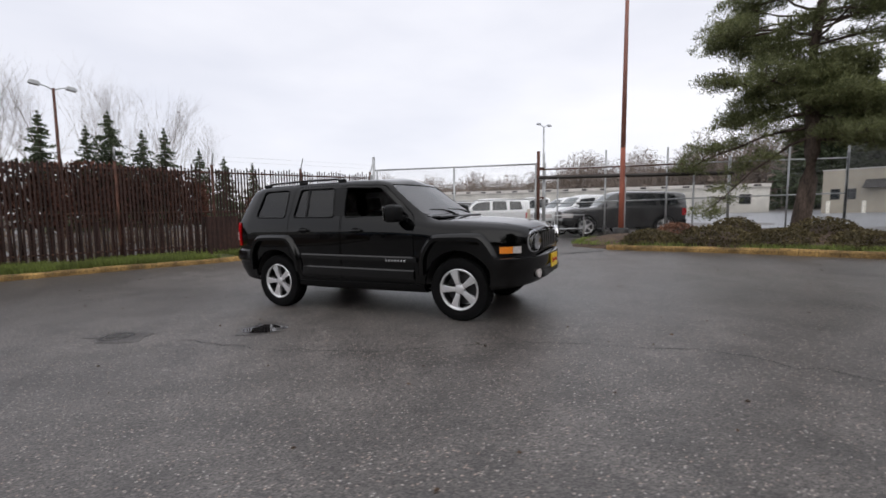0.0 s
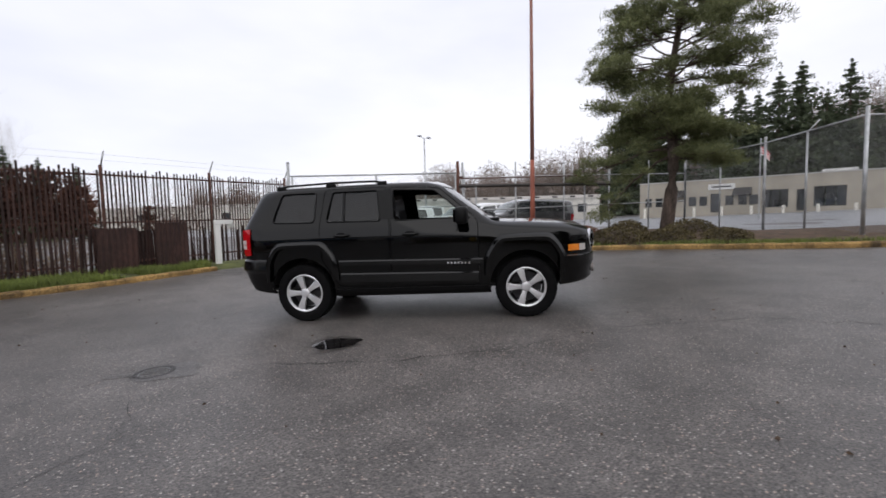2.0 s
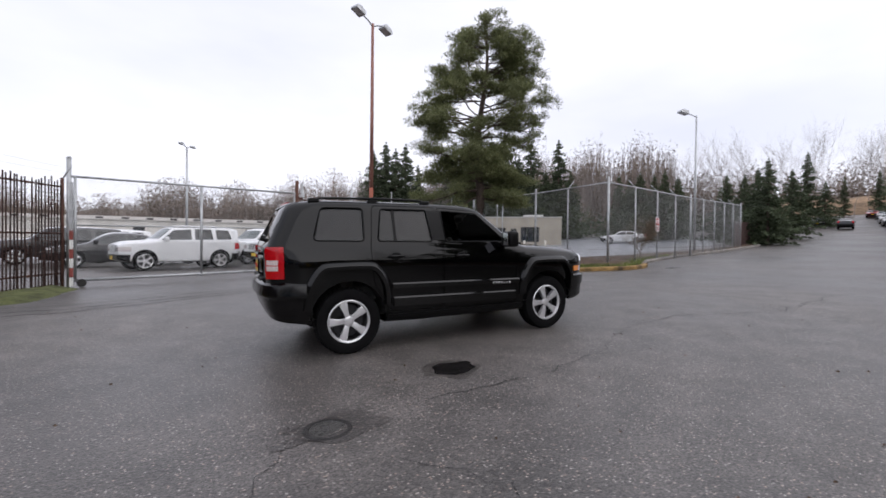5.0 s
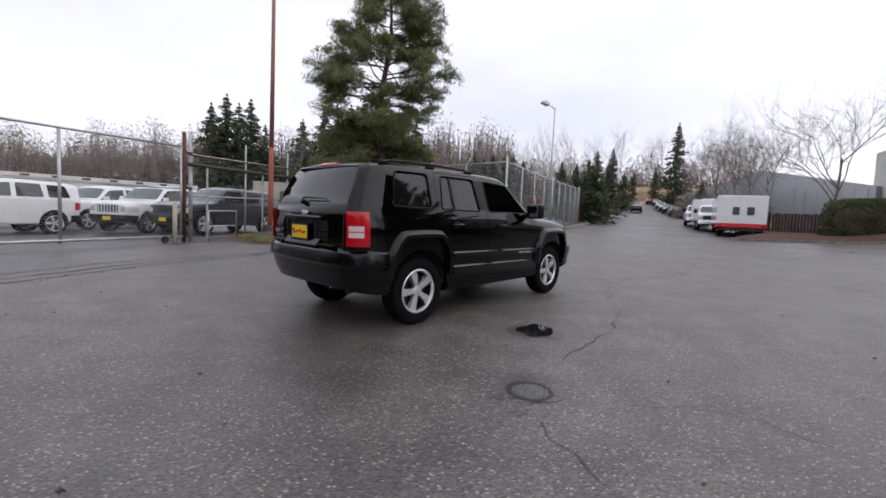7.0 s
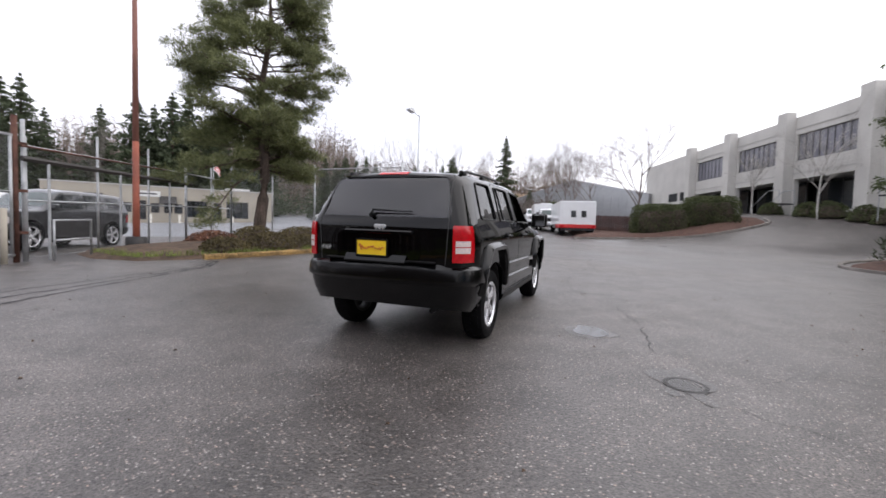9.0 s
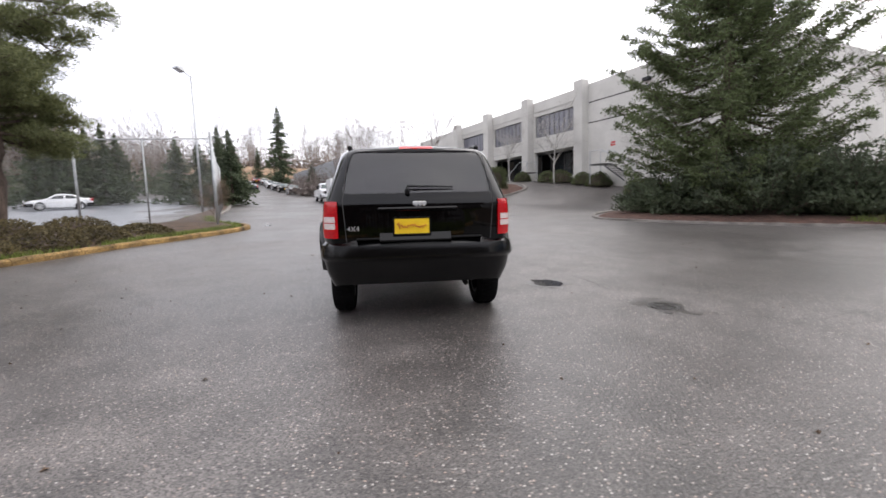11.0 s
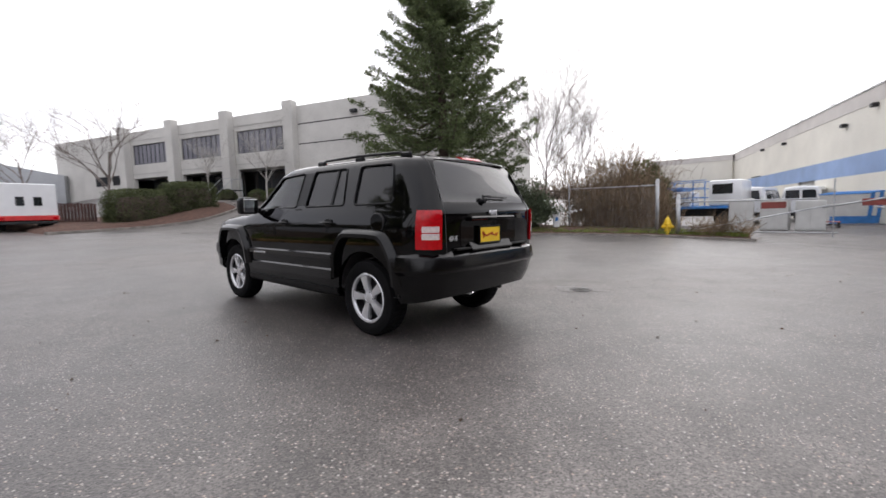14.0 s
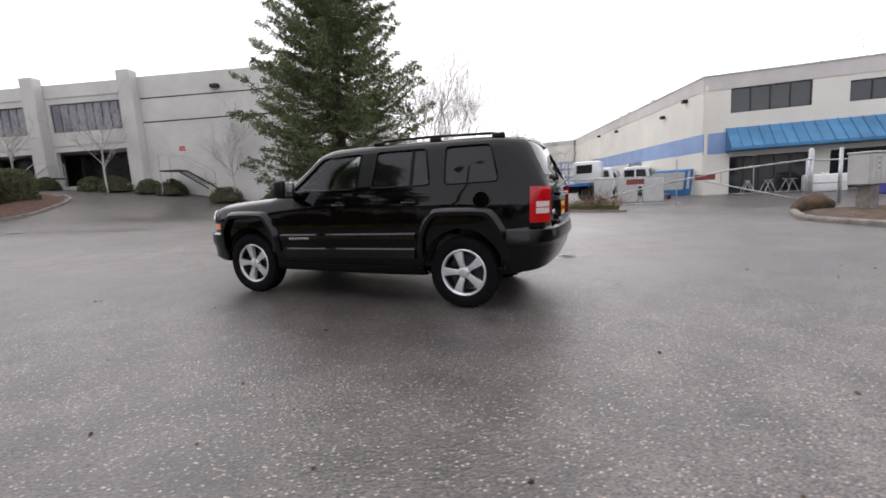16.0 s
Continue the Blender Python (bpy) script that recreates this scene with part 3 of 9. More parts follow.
sheet("lot_north", [(-60, 63), (60, 63), (60, 24), (34, 16.0), (12.5, 10.2), (10.4, 11.2), (9.6, 14.6), (7.0, 17.0), (4.5, 26.0), (-60, 28)], 0.012, M_LOT, "storage lot asphalt with its wet sky sheen put into a pale colour", "ground", step=2.5)
# ---- fences and gates ----
def wire_mesh(a, b, z0, z1, pitch=0.075, r=0.0021, name="wire_mesh", parent=None, material=None):
    """Chain link between two plan points: two sets of slanting wires, each a thin three-sided rod."""
    a, b = Vector(a), Vector(b)
    L, d = (b - a).length, (b - a).normalized()
    ga, gb = ground_z(a.x, a.y), ground_z(b.x, b.y)
    n3 = Vector((-d.y, d.x, 0))
    verts, faces = [], []
    h = z1 - z0

    def at(u, v, off):
        return Vector((a.x + d.x * u, a.y + d.y * u, ga + (gb - ga) * u / L + z0 + v)) + n3 * off
    s = -h
    while s < L:
        for sg in (1, -1):
            u0, u1 = s, s + h
            v0, v1 = 0.0, h
            if u0 < 0:
                v0, u0 = -s, 0.0
            if u1 > L:
                v1, u1 = h - (s + h - L), L
            if u1 - u0 < 0.01:
                continue
            p, q = (at(u0, v0, 0.003), at(u1, v1, 0.003)) if sg > 0 else (at(u0, h - v0, -0.003), at(u1, h - v1, -0.003))
            t = (q - p).normalized()
            e1 = t.cross(n3).normalized()
            k = len(verts)
            for c in (p, q):
                verts += [c + e1 * r, c - e1 * r * 0.6 + n3 * r, c - e1 * r * 0.6 - n3 * r]
            faces += [(k, k + 1, k + 4, k + 3), (k + 1, k + 2, k + 5, k + 4), (k + 2, k, k + 3, k + 5)]
        s += pitch
    ob = from_arrays(name, verts, faces, material or M_WIRE, parent)
    ob["kind"] = "stuff"
    return ob


def post_at(parent, p, h, r=0.03, material=None, name="post", base=-0.1, n=10):
    g = ground_z(p[0], p[1])
    return part(name, tb([(p[0], p[1], g + base), (p[0], p[1], g + h)], r, n), material or M_GALV, parent, smooth=40)


def rail_between(parent, a, b, h, r=0.022, material=None, name="top_rail"):
    return part(name, tb([g3(*a, h), g3(*b, h)], r, 8), material or M_GALV, parent, smooth=40)


def outrigger(parent, p, h, d, material=None):
    """An arm for barbed wire on top of a post, leaning the way d points."""
    g = ground_z(p[0], p[1])
    return part("barb_arm", tb([(p[0], p[1], g + h - 0.03), (p[0] + d[0] * 0.30, p[1] + d[1] * 0.30, g + h + 0.32)], 0.018, 6), material or M_GALV, parent, smooth=40)


def build_slat_fence():
    f = thing("slat_fence", "tall rusty brown slatted security fence with broken slats", "fence")
    rnd = random.Random(4)
    posts = along(FENCE_W, 2.6)
    for p, d in posts:
        post_at(f, p, 2.62, 0.038, M_RUSTSTEEL)
        outrigger(f, p, 2.6, (d.y * 0.7, -d.x * 0.7), M_GALV)
    for h in (0.35, 1.3, 2.4):
        for (a, _), (b, _) in zip(posts, posts[1:]):
            rail_between(f, a, b, h, 0.022, M_RUSTSTEEL, "rail")
    for k in range(2):
        for (a, _), (b, _) in zip(posts, posts[1:]):
            rail_between(f, (a.x + 0.12 + 0.1 * k, a.y), (b.x + 0.12 + 0.1 * k, b.y), 2.72 + 0.12 * k, 0.0022, M_GALV, "barbed_wire")
    bm = bx(-0.026, 0.026, -0.005, 0.005, 0, 1, bev=0.0025)
    slat_mesh = bpy.data.meshes.new("slat")
    bm.to_mesh(slat_mesh)
    bm.free()
    slat_mesh.materials.append(M_RUST)
    pts = along(FENCE_W, 0.084)
    for i, (p, d) in enumerate(pts):
        near_gate = sm(3.0, 5.0, p.y)
        if rnd.random() < 0.015 + 0.03 * near_gate:
            continue
        rz = math.degrees(math.atan2(d.y, d.x))
        nrm = Vector((d.y, -d.x)) * 0.03
        top = 2.5 + rnd.uniform(-0.035, 0.045) + (0.08 * (rnd.random() < 0.1))
        g = ground_z(p.x, p.y)
        wide = 0.80 - 0.10 * near_gate
        share("slat", slat_mesh, f, pose(p.x + nrm.x, p.y + nrm.y, g + 0.05, rnd.uniform(-0.25, 0.25), rnd.uniform(-0.18, 0.18), rz) @ Matrix.Diagonal((wide, 1, top - 0.05, 1)))
    # rusty sheet boards wired on behind the lower slats, a few missing
    for i, (p, d) in enumerate(along(FENCE_W, 0.16)):
        if not (3.1 < p.y < 4.5) or rnd.random() < 0.06:
            continue
        rz = math.degrees(math.atan2(d.y, d.x))
        g = ground_z(p.x, p.y)
        share("slat", slat_mesh, f, pose(p.x - d.y * 0.03, p.y + d.x * 0.03, g + 0.02, rnd.uniform(-1, 1), rnd.uniform(-1.5, 1.5), rz) @ Matrix.Diagonal((3.0, 1, rnd.uniform(1.02, 1.16), 1)))
    for i, (p, d) in enumerate(along(FENCE_W, 0.168)):
        if 3.1 < p.y < 5.0 or (p.y > 5.0 and rnd.random() < 0.4):
            continue
        rz = math.degrees(math.atan2(d.y, d.x))
        g = ground_z(p.x, p.y)
        share("slat", slat_mesh, f, pose(p.x - d.y * 0.03 + d.x * 0.04, p.y + d.x * 0.03 + d.y * 0.04, g + 0.02, rnd.uniform(-2, 2), rnd.uniform(-2, 2), rz) @ Matrix.Diagonal((1.1, 1, rnd.uniform(0.95, 1.15), 1)))
    for a, b in zip(FENCE_W, FENCE_W[1:]):
        wire_mesh(a, b, 0.04, 2.46, pitch=0.085, r=0.0024, parent=f, material=M_RUSTSTEEL)
    a = Vector((-7.75, 3.9))
    d = (Vector(FENCE_W[3]) - Vector(FENCE_W[2])).normalized()
    for k, (u, w, h) in enumerate(((-0.9, 0.85, 1.05), (0.35, 0.8, 1.15))):
        p = a + d * u
        prof = []
        for i in range(29):
            prof.append((w * i / 28, 0.012 * (1 if i % 4 in (1, 2) else -1)))
        prof += [(u, v - 0.006) for u, v in prof[::-1]]
        bm = prism(bmesh.new(), prof, "z", 0, h)
        ob = part("patch_panel", bm, M_RUST, f)
        ob.matrix_basis = pose(p.x + 0.13, p.y - 0.07, ground_z(p.x, p.y) + 0.12, 0, 0, math.degrees(math.atan2(d.y, d.x)))


build_slat_fence()

GATE_L, GATE_R = (-5.85, 8.1), (-0.35, 9.9)


def build_sliding_gate():
    g = thing("sliding_gate", "closed chain-link sliding gate with galvanised frame", "gate")
    a, b = Vector(GATE_L), Vector(GATE_R)
    for t, r in ((0.02, 0.03), (0.50, 0.034), (0.985, 0.03)):
        p = a.lerp(b, t)
        post_at(g, p, 2.68, r, M_GALV, "upright", 0.12)
    rail_between(g, a, b, 2.68, 0.028)
    rail_between(g, a, b, 0.16, 0.035, M_GALV, "bottom_rail")
    rail_between(g, a, b, 1.5, 0.018, M_GALV, "middle_rail")
    wire_mesh(a.lerp(b, 0.02), a.lerp(b, 0.985), 0.18, 2.66, r=0.0015, parent=g)
    d = (b - a).normalized()
    for t in (0.04, 0.9):
        p = a.lerp(b, t)
        w = part("wheel", lathe(bmesh.new(), [(0.03, -0.03), (0.09, -0.03), (0.1, 0), (0.09, 0.03), (0.03, 0.03)], 18), M_IRON, g, "small black gate wheel", smooth=40)
        w.matrix_basis = pose(p.x + d.y * 0.06, p.y - d.x * 0.06, ground_z(p.x, p.y) + 0.1, 0, 0, math.degrees(math.atan2(d.y, d.x)))
    p = thing("gate_post", "tall galvanised gate post beside the slatted fence", "post")
    post_at(p, GATE_L, 3.12, 0.05, M_GALV, "tube")
    part("cap", tb([g3(GATE_L[0], GATE_L[1], 3.11), g3(GATE_L[0], GATE_L[1], 3.16)], [0.056, 0.03], 12), M_GALV, p, smooth=30)
    s = thing("striped_post", "square post with peeling red and white reflective stripes", "post")
    q = (-5.72, 7.75)
    for i in range(6):
        z0 = ground_z(*q) + 0.05 + i * 0.22
        part("stripe", bx(q[0] - 0.034, q[0] + 0.034, q[1] - 0.034, q[1] + 0.034, z0, z0 + 0.218, bev=0.006), M_RUSTRED if i % 2 else M_WHITE, s)
    part("shaft", bx(q[0] - 0.03, q[0] + 0.03, q[1] - 0.03, q[1] + 0.03, ground_z(*q) - 0.1, ground_z(*q) + 2.5), M_GALV, s)
    r = thing("gate_post", "heavy rusty gate post paired with a galvanised pipe", "post")
    post_at(r, GATE_R, 3.1, 0.055, M_RUSTSTEEL, "rusty_tube")
    post_at(r, (GATE_R[0] + 0.17, GATE_R[1] + 0.06), 3.05, 0.04, M_GALV, "galvanised_tube")
    for h in (0.6, 1.5, 2.5):
        part("bracket", bx(GATE_R[0] - 0.03, GATE_R[0] + 0.2, GATE_R[1] - 0.03, GATE_R[1] + 0.09, ground_z(*GATE_R) + h, ground_z(*GATE_R) + h + 0.06), M_RUSTSTEEL, r)
    post_at(r, (GATE_R[0] - 0.28, GATE_R[1] - 0.18), 1.15, 0.06, M_TAN, "bollard_tube")


build_sliding_gate()


def build_mesh_fence(name, label, line, h, mid=None, step=2.9, arms=True, arm_side=1, r=0.028, over=0.02, wire=0.0021):
    f = thing(name, label, "fence")
    for i, (a, b) in enumerate(zip(line, line[1:])):
        wire_mesh(a, b, 0.06, h - 0.02, r=wire, parent=f)
        rail_between(f, a, b, h)
        rail_between(f, a, b, 0.08, 0.006, M_WIRE, "tension_wire")
        if mid:
            rail_between(f, a, b, mid, 0.02, M_GALV, "middle_rail")
    for i, (p, d) in enumerate(along(line, step)):
        corner = any((p - Vector(q)).length < 0.05 for q in line)
        post_at(f, p, h + (0.2 if corner else over), r * (1.5 if corner else 1))
        if arms and not corner:
            outrigger(f, p, h, (-d.y * arm_side, d.x * arm_side))
    return f


build_mesh_fence("chain_link_fence", "galvanised chain-link fence behind the gate and pole", [(-0.15, 9.98), (5.5, 12.4), (9.1, 14.2)], 2.5, mid=1.32, step=2.1, arms=False, over=0.55, wire=0.0009)
MESH_C = (9.85, 6.0)
mesh_run = build_mesh_fence("chain_link_fence", "long galvanised chain-link fence with barbed-wire arms beside the road", [(9.1, 14.2), (10.1, 10.4), MESH_C, (19.6, 9.35), (31.0, 13.1)], 3.1, step=2.5)
warn = thing("warning_sign", "white sign with red lettering bars hung on the chain-link fence", "sign")
s_at, s_dir = Vector((14.4, 7.47)), (Vector((19.6, 9.35)) - Vector(MESH_C)).normalized()
warn.matrix_basis = pose(s_at.x + s_dir.y * 0.04, s_at.y - s_dir.x * 0.04, ground_z(*s_at) + 1.32, 0, 0, math.degrees(math.atan2(s_dir.y, s_dir.x)))
part("board", bx(-0.23, 0.23, -0.006, 0.006, 0, 0.6, bev=0.003), M_WHITE, warn)
for k, (w, h) in enumerate(((0.19, 0.07), (0.17, 0.035), (0.19, 0.07), (0.15, 0.03), (0.18, 0.045))):
    part("red_bar", bx(-w, w, -0.011, -0.007, 0.5 - k * 0.11, 0.5 - k * 0.11 + h), M_REDP, warn)

beam = thing("gate_track_beam", "dark steel track beam for the sliding gate", "beam")
part("beam", tb([(-0.3, 9.75, 2.26), (5.6, 12.25, 2.34)], 0.06, 4), M_DARKROOF, beam)
part("upper_bar", tb([(-0.3, 9.75, 2.52), (4.2, 11.66, 2.66)], 0.025, 6), M_RUSTSTEEL, beam)
for t in (0.1, 0.45, 0.8):
    x, y = -0.3 + 5.9 * t, 9.75 + 2.5 * t
    part("stay", tb([(x, y, ground_z(x, y) - 0.05), (x, y, 2.25 + 0.08 * t)], 0.03, 8), M_GALV, beam)

frame_low = thing("barrier_frame", "low galvanised pipe frame behind the gate post", "barrier")
part("hoop", tb([g3(0.25, 9.75, -0.05), g3(0.25, 9.75, 0.9), g3(1.15, 10.05, 0.9), g3(1.15, 10.05, -0.05)], 0.028, 8), M_GALV, frame_low, smooth=50)
part("cross_bar", tb([g3(0.25, 9.75, 0.45), g3(1.15, 10.05, 0.45)], 0.022, 8), M_GALV, frame_low, smooth=50)

# meter box on its angled stand before the slatted fence
stand = thing("angled_bollard", "white painted angled steel post on the grass strip", "post")
bp = (-6.55, 5.25)
part("upright", bx(-0.07, 0.07, -0.06, 0.06, -0.1, 1.08, m=pose(bp[0], bp[1], ground_z(*bp) + 0.1, 0, 0, 60), bev=0.01), M_WHITE, stand)
part("arm", bx(-0.07, 0.42, -0.055, 0.055, 1.085, 1.2, m=pose(bp[0], bp[1], ground_z(*bp) + 0.1, 0, 0, 60), bev=0.01), M_WHITE, stand)
part("lock_box", bx(0.28, 0.46, -0.05, 0.05, 1.0, 1.08, m=pose(bp[0], bp[1], ground_z(*bp) + 0.1, 0, 0, 60), bev=0.01), M_GREYBOX, stand)


# ---- light poles ----
def flood_pole(x, y, h, r0, r1, material, label, heads, yaw=0.0, base_h=0.5, k=1.0):
    g = ground_z(x, y)
    p = thing("lamp_post", label, "lamp post", pose(x, y, g, 0, 0, yaw))
    if material is M_ORANGE:
        rm = r0 + (r1 - r0) * 3.0 / h
        part("shaft", tb([(0, 0, -0.1), (0, 0, 3.0)], [r0, rm], 12), material, p, "bright red primer", smooth=40)
        part("shaft", tb([(0, 0, 3.0), (0, 0, h)], [rm, r1], 12), M_POLEUP, p, "weathered reddish grey", smooth=40)
    else:
        part("shaft", tb([(0, 0, -0.1), (0, 0, h)], [r0, r1], 12), material, p, smooth=40)
    if base_h:
        part("base", tb([(0, 0, -0.1), (0, 0, base_h), (0, 0, base_h + 0.03)], [0.26, 0.25, 0.2], 16), M_IRON, p, "dark footing", smooth=40)
    for s, tilt in heads:
        part("bracket", tb([(0, 0, h - 0.1), (0.32 * s * k, 0, h + 0.04), (0.58 * s * k, 0, h + 0.1)], 0.028, 8), M_GALV, p, smooth=40)
        hd = part("lamp_head", rounded_head(), M_GALV, p, "grey floodlight head", smooth=30)
        hd.matrix_basis = pose(0.6 * s * k, 0, h + 0.12, 0, tilt * s, 0 if s > 0 else 180) @ Matrix.Diagonal((k, k, k, 1))
        gl = part("lens", bx(0.05, 0.5, -0.17, 0.17, -0.125, -0.112, bev=0.01), M_CLEARL, hd)
    return p


def rounded_head():
    bm = bmesh.new()
    prism(bm, rounded([(0, -0.11), (0.56, -0.11), (0.56, 0.02), (0.4, 0.12), (0.05, 0.10)], 0.04, 3), "y", -0.2, 0.2)
    return bm


flood_pole(2.3, 10.15, 9.0, 0.088, 0.05, M_ORANGE, "tall red-primed steel lamp post with two floodlights", [(1, 18), (-1, 18)], yaw=28, base_h=0.42, k=0.8)
flood_pole(23.7, 11.8, 8.5, 0.08, 0.045, M_GALV, "slender lamp post with one floodlight by the road", [(-1, 15)], yaw=-20, base_h=0.0)
flood_pole(-5.0, 31.5, 8.0, 0.09, 0.06, M_GALV, "grey lamp post with two floodlights in the lot", [(1, 10), (-1, 10)], yaw=50, base_h=0.6, k=0.6)
flood_pole(-24.0, 6.7, 7.5, 0.09, 0.06, M_RUSTSTEEL, "dark lamp post with two floodlights behind the slatted fence", [(1, 8), (-1, 8)], yaw=75, base_h=0.0, k=0.8)
# ---- buildings ----
def wall_frame(origin, direction):
    """A frame with x along the wall, y out of it, z up."""
    a = math.degrees(math.atan2(direction[1], direction[0]))
    return pose(origin[0], origin[1], 0, 0, 0, a)


def window(parent, m, x0, x1, z0, z1, n, y=0.0, pane=None, fr=0.06, mid=None):
    """A framed window let into a wall, with its panes: y is the wall's outer face, out is +y."""
    w = part("window", bmesh_frame(x0, x1, z0, z1, fr, y - 0.12, y - 0.04), M_FRAME, parent)
    w.matrix_basis = m
    step = (x1 - x0 - fr) / n
    for i in range(n):
        a = x0 + fr + i * step
        part("pane", bx(a, a + step - fr, y - 0.10, y - 0.085, z0 + fr, z1 - fr), pane or M_PANE, w)
        if i:
            part("mullion", bx(a - fr, a, y - 0.12, y - 0.045, z0 + fr, z1 - fr), M_FRAME, w)
    return w


def bmesh_frame(x0, x1, z0, z1, fr, y0, y1):
    bm = bmesh.new()
    box(bm, x0, x1, y0, y1, z0, z0 + fr)
    box(bm, x0, x1, y0, y1, z1 - fr, z1)
    box(bm, x0, x0 + fr, y0, y1, z0 + fr, z1 - fr)
    box(bm, x1 - fr, x1, y0, y1, z0 + fr, z1 - fr)
    return bm


def slab_with_holes(x0, x1, z0, z1, y0, y1, holes):
    """A wall between x0 and x1 with rectangular openings through it."""
    bm = bmesh.new()
    xs = sorted({x0, x1, *[v for h in holes for v in h[:2]]})
    for a, b in zip(xs, xs[1:]):
        hs = sorted((h[2], h[3]) for h in holes if h[0] <= a + 1e-6 and h[1] >= b - 1e-6)
        z = z0
        for lo, hi in hs:
            if lo > z + 1e-6:
                box(bm, a, b, y0, y1, z, lo)
            z = hi
        if z < z1 - 1e-6:
            box(bm, a, b, y0, y1, z, z1)
    bmesh.ops.remove_doubles(bm, verts=bm.verts, dist=1e-4)
    return bm


def flip_mesh(me):
    """Mirror a wall's piece from its inner to its outer side."""
    bm = bmesh.new()
    bm.from_mesh(me)
    bmesh.ops.scale(bm, vec=(1, -1, 1), verts=bm.verts)
    bmesh.ops.reverse_faces(bm, faces=bm.faces)
    bm.to_mesh(me)
    bm.free()


def build_grey_building():
    """Concrete tilt-up block: x runs from the far end towards the blank wall."""
    c1, c3 = Vector((43.69, -12.08)), Vector((29.81, -16.64))
    d = (c3 - c1).normalized()
    bay = (c3 - c1).length / 2
    m = wall_frame(c1, d)
    b = thing("grey_building", "two-storey grey concrete tilt-up building with buttress piers", "building")
    top, low = 10.26, -0.5
    B = 14.0
    holes = []
    bays = [(-bay, 0), (0, bay), (bay, 2 * bay)]
    for i, (a, e) in enumerate(bays):
        holes += [(a + 1.1, e - 0.35, 6.9, 8.9), (a + 1.0, e - 0.3, 3.0, 5.5)]
    body = part("front_wall", slab_with_holes(-20.0, 2 * bay, low, top, -0.35, 0.0, holes), M_CONC, b)
    body.matrix_basis = m
    q = part("blank_wall", bx(2 * bay, 2 * bay + B, -0.4, 0.06, low, top + 0.05), M_CONC, b)
    q.matrix_basis = m
    side = part("side_wall", bx(2 * bay + B - 0.4, 2 * bay + B, -32.0, -0.4, low, top + 0.05), M_CONC, b)
    side.matrix_basis = m
    rf = part("roof", bx(-20.0, 2 * bay + B - 0.4, -32, -0.4, top - 0.5, top - 0.3), M_DARKROOF, b)
    rf.matrix_basis = m
    # added backing sheet: the shade inside the bays is put into its near-black colour
    inner = part("inner_wall", bx(-20.0, 2 * bay, -3.2, -3.0, low, top - 0.5), M_FRAME, b, "near-black backing sheet for the shade in the recessed bays")
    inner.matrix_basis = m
    fl = part("inner_floor", bx(-20.0, 2 * bay, -3.0, -0.35, 5.6, 5.8), M_CONC2, b)
    fl.matrix_basis = m
    for i in range(-1, 3):
        pr = part("pier", bx(i * bay - 0.15, i * bay + 0.85, 0.0, 0.75, low, top + 0.42, bev=0.03), M_CONC, b)
        pr.matrix_basis = m
    for x in (-1.75 * bay, -1.35 * bay):
        w = part("window", bmesh_frame(x, x + 2.2, 5.0, 6.0, 0.08, 0.002, 0.05), M_FRAME, b)
        w.matrix_basis = m
        part("pane", bx(x + 0.08, x + 2.12, 0.01, 0.03, 5.08, 5.92), M_PANE, w)
    for a, e in bays:
        window(b, m, a + 1.1, e - 0.35, 6.9, 8.9, 9, -0.08, M_PANE2, 0.05)
        window(b, m, a + 1.0, e - 0.3, 3.0, 5.5, 3, -1.9, M_PANE, 0.07)
        for z in (5.9, 9.3):
            ln = part("band", bx(a + 0.86, e - 0.16, 0.0, 0.045, z, z + 0.08), M_CONC2, b)
            ln.matrix_basis = m
    for z in (7.1, 8.75):
        ln = part("joint", bx(2 * bay + 0.9, 2 * bay + B, 0.061, 0.068, z, z + 0.09), M_DARKROOF, b)
        ln.matrix_basis = m
    for x0 in (bay + 1.7, 2 * bay + 3.6):
        st = part("stair", bmesh.new(), M_GALV, b, "grey steel outside stair")
        st.matrix_basis = m
        flip = 1 if x0 < 2 * bay else -1
        landing = 3.55
        g0 = 2.35
        n = 7
        part("landing", bx(x0 - 0.6, x0 + 0.6, 0.8, 2.0, landing - 0.08, landing), M_STEELDK, st)
        for k in range(n):
            u = x0 - flip * (0.6 + 0.28 * (k + 0.5))
            z = landing - (landing - g0) * (k + 1) / (n + 1)
            part("tread", bx(u - 0.15, u + 0.15, 0.85, 1.95, z - 0.04, z), M_STEELDK, st)
        for yy in (0.85, 1.95):
            part("handrail", tb([(x0 + flip * 0.6, yy, landing + 1.0), (x0 - flip * 0.6, yy, landing + 1.0), (x0 - flip * 2.6, yy, g0 + 1.0), (x0 - flip * 2.6, yy, g0 - 0.3)], 0.03, 6), M_GALV, st)
            part("stringer", tb([(x0 - flip * 0.6, yy, landing - 0.05), (x0 - flip * 2.7, yy, g0 - 0.2)], 0.05, 4), M_STEELDK, st)
            part("newel", tb([(x0 + flip * 0.6, yy, g0 - 0.3), (x0 + flip * 0.6, yy, landing + 1.0)], 0.03, 6), M_GALV, st)
    for k in range(4):
        sg = part("wall_mark", bx(2 * bay + 3.3 + (k % 2) * 0.24, 2 * bay + 3.5 + (k % 2) * 0.24, 0.065, 0.075, 5.0 + 0.18 * (k // 2), 5.13 + 0.18 * (k // 2)), M_REDP, b, "small red stencilled mark")
        sg.matrix_basis = m
    vt = part("wall_lamp", bx(2 * bay + 6.3, 2 * bay + 6.9, 0.06, 0.4, 9.1, 9.35, bev=0.04), M_STEELDK, b, "dark wall lamp")
    vt.matrix_basis = m
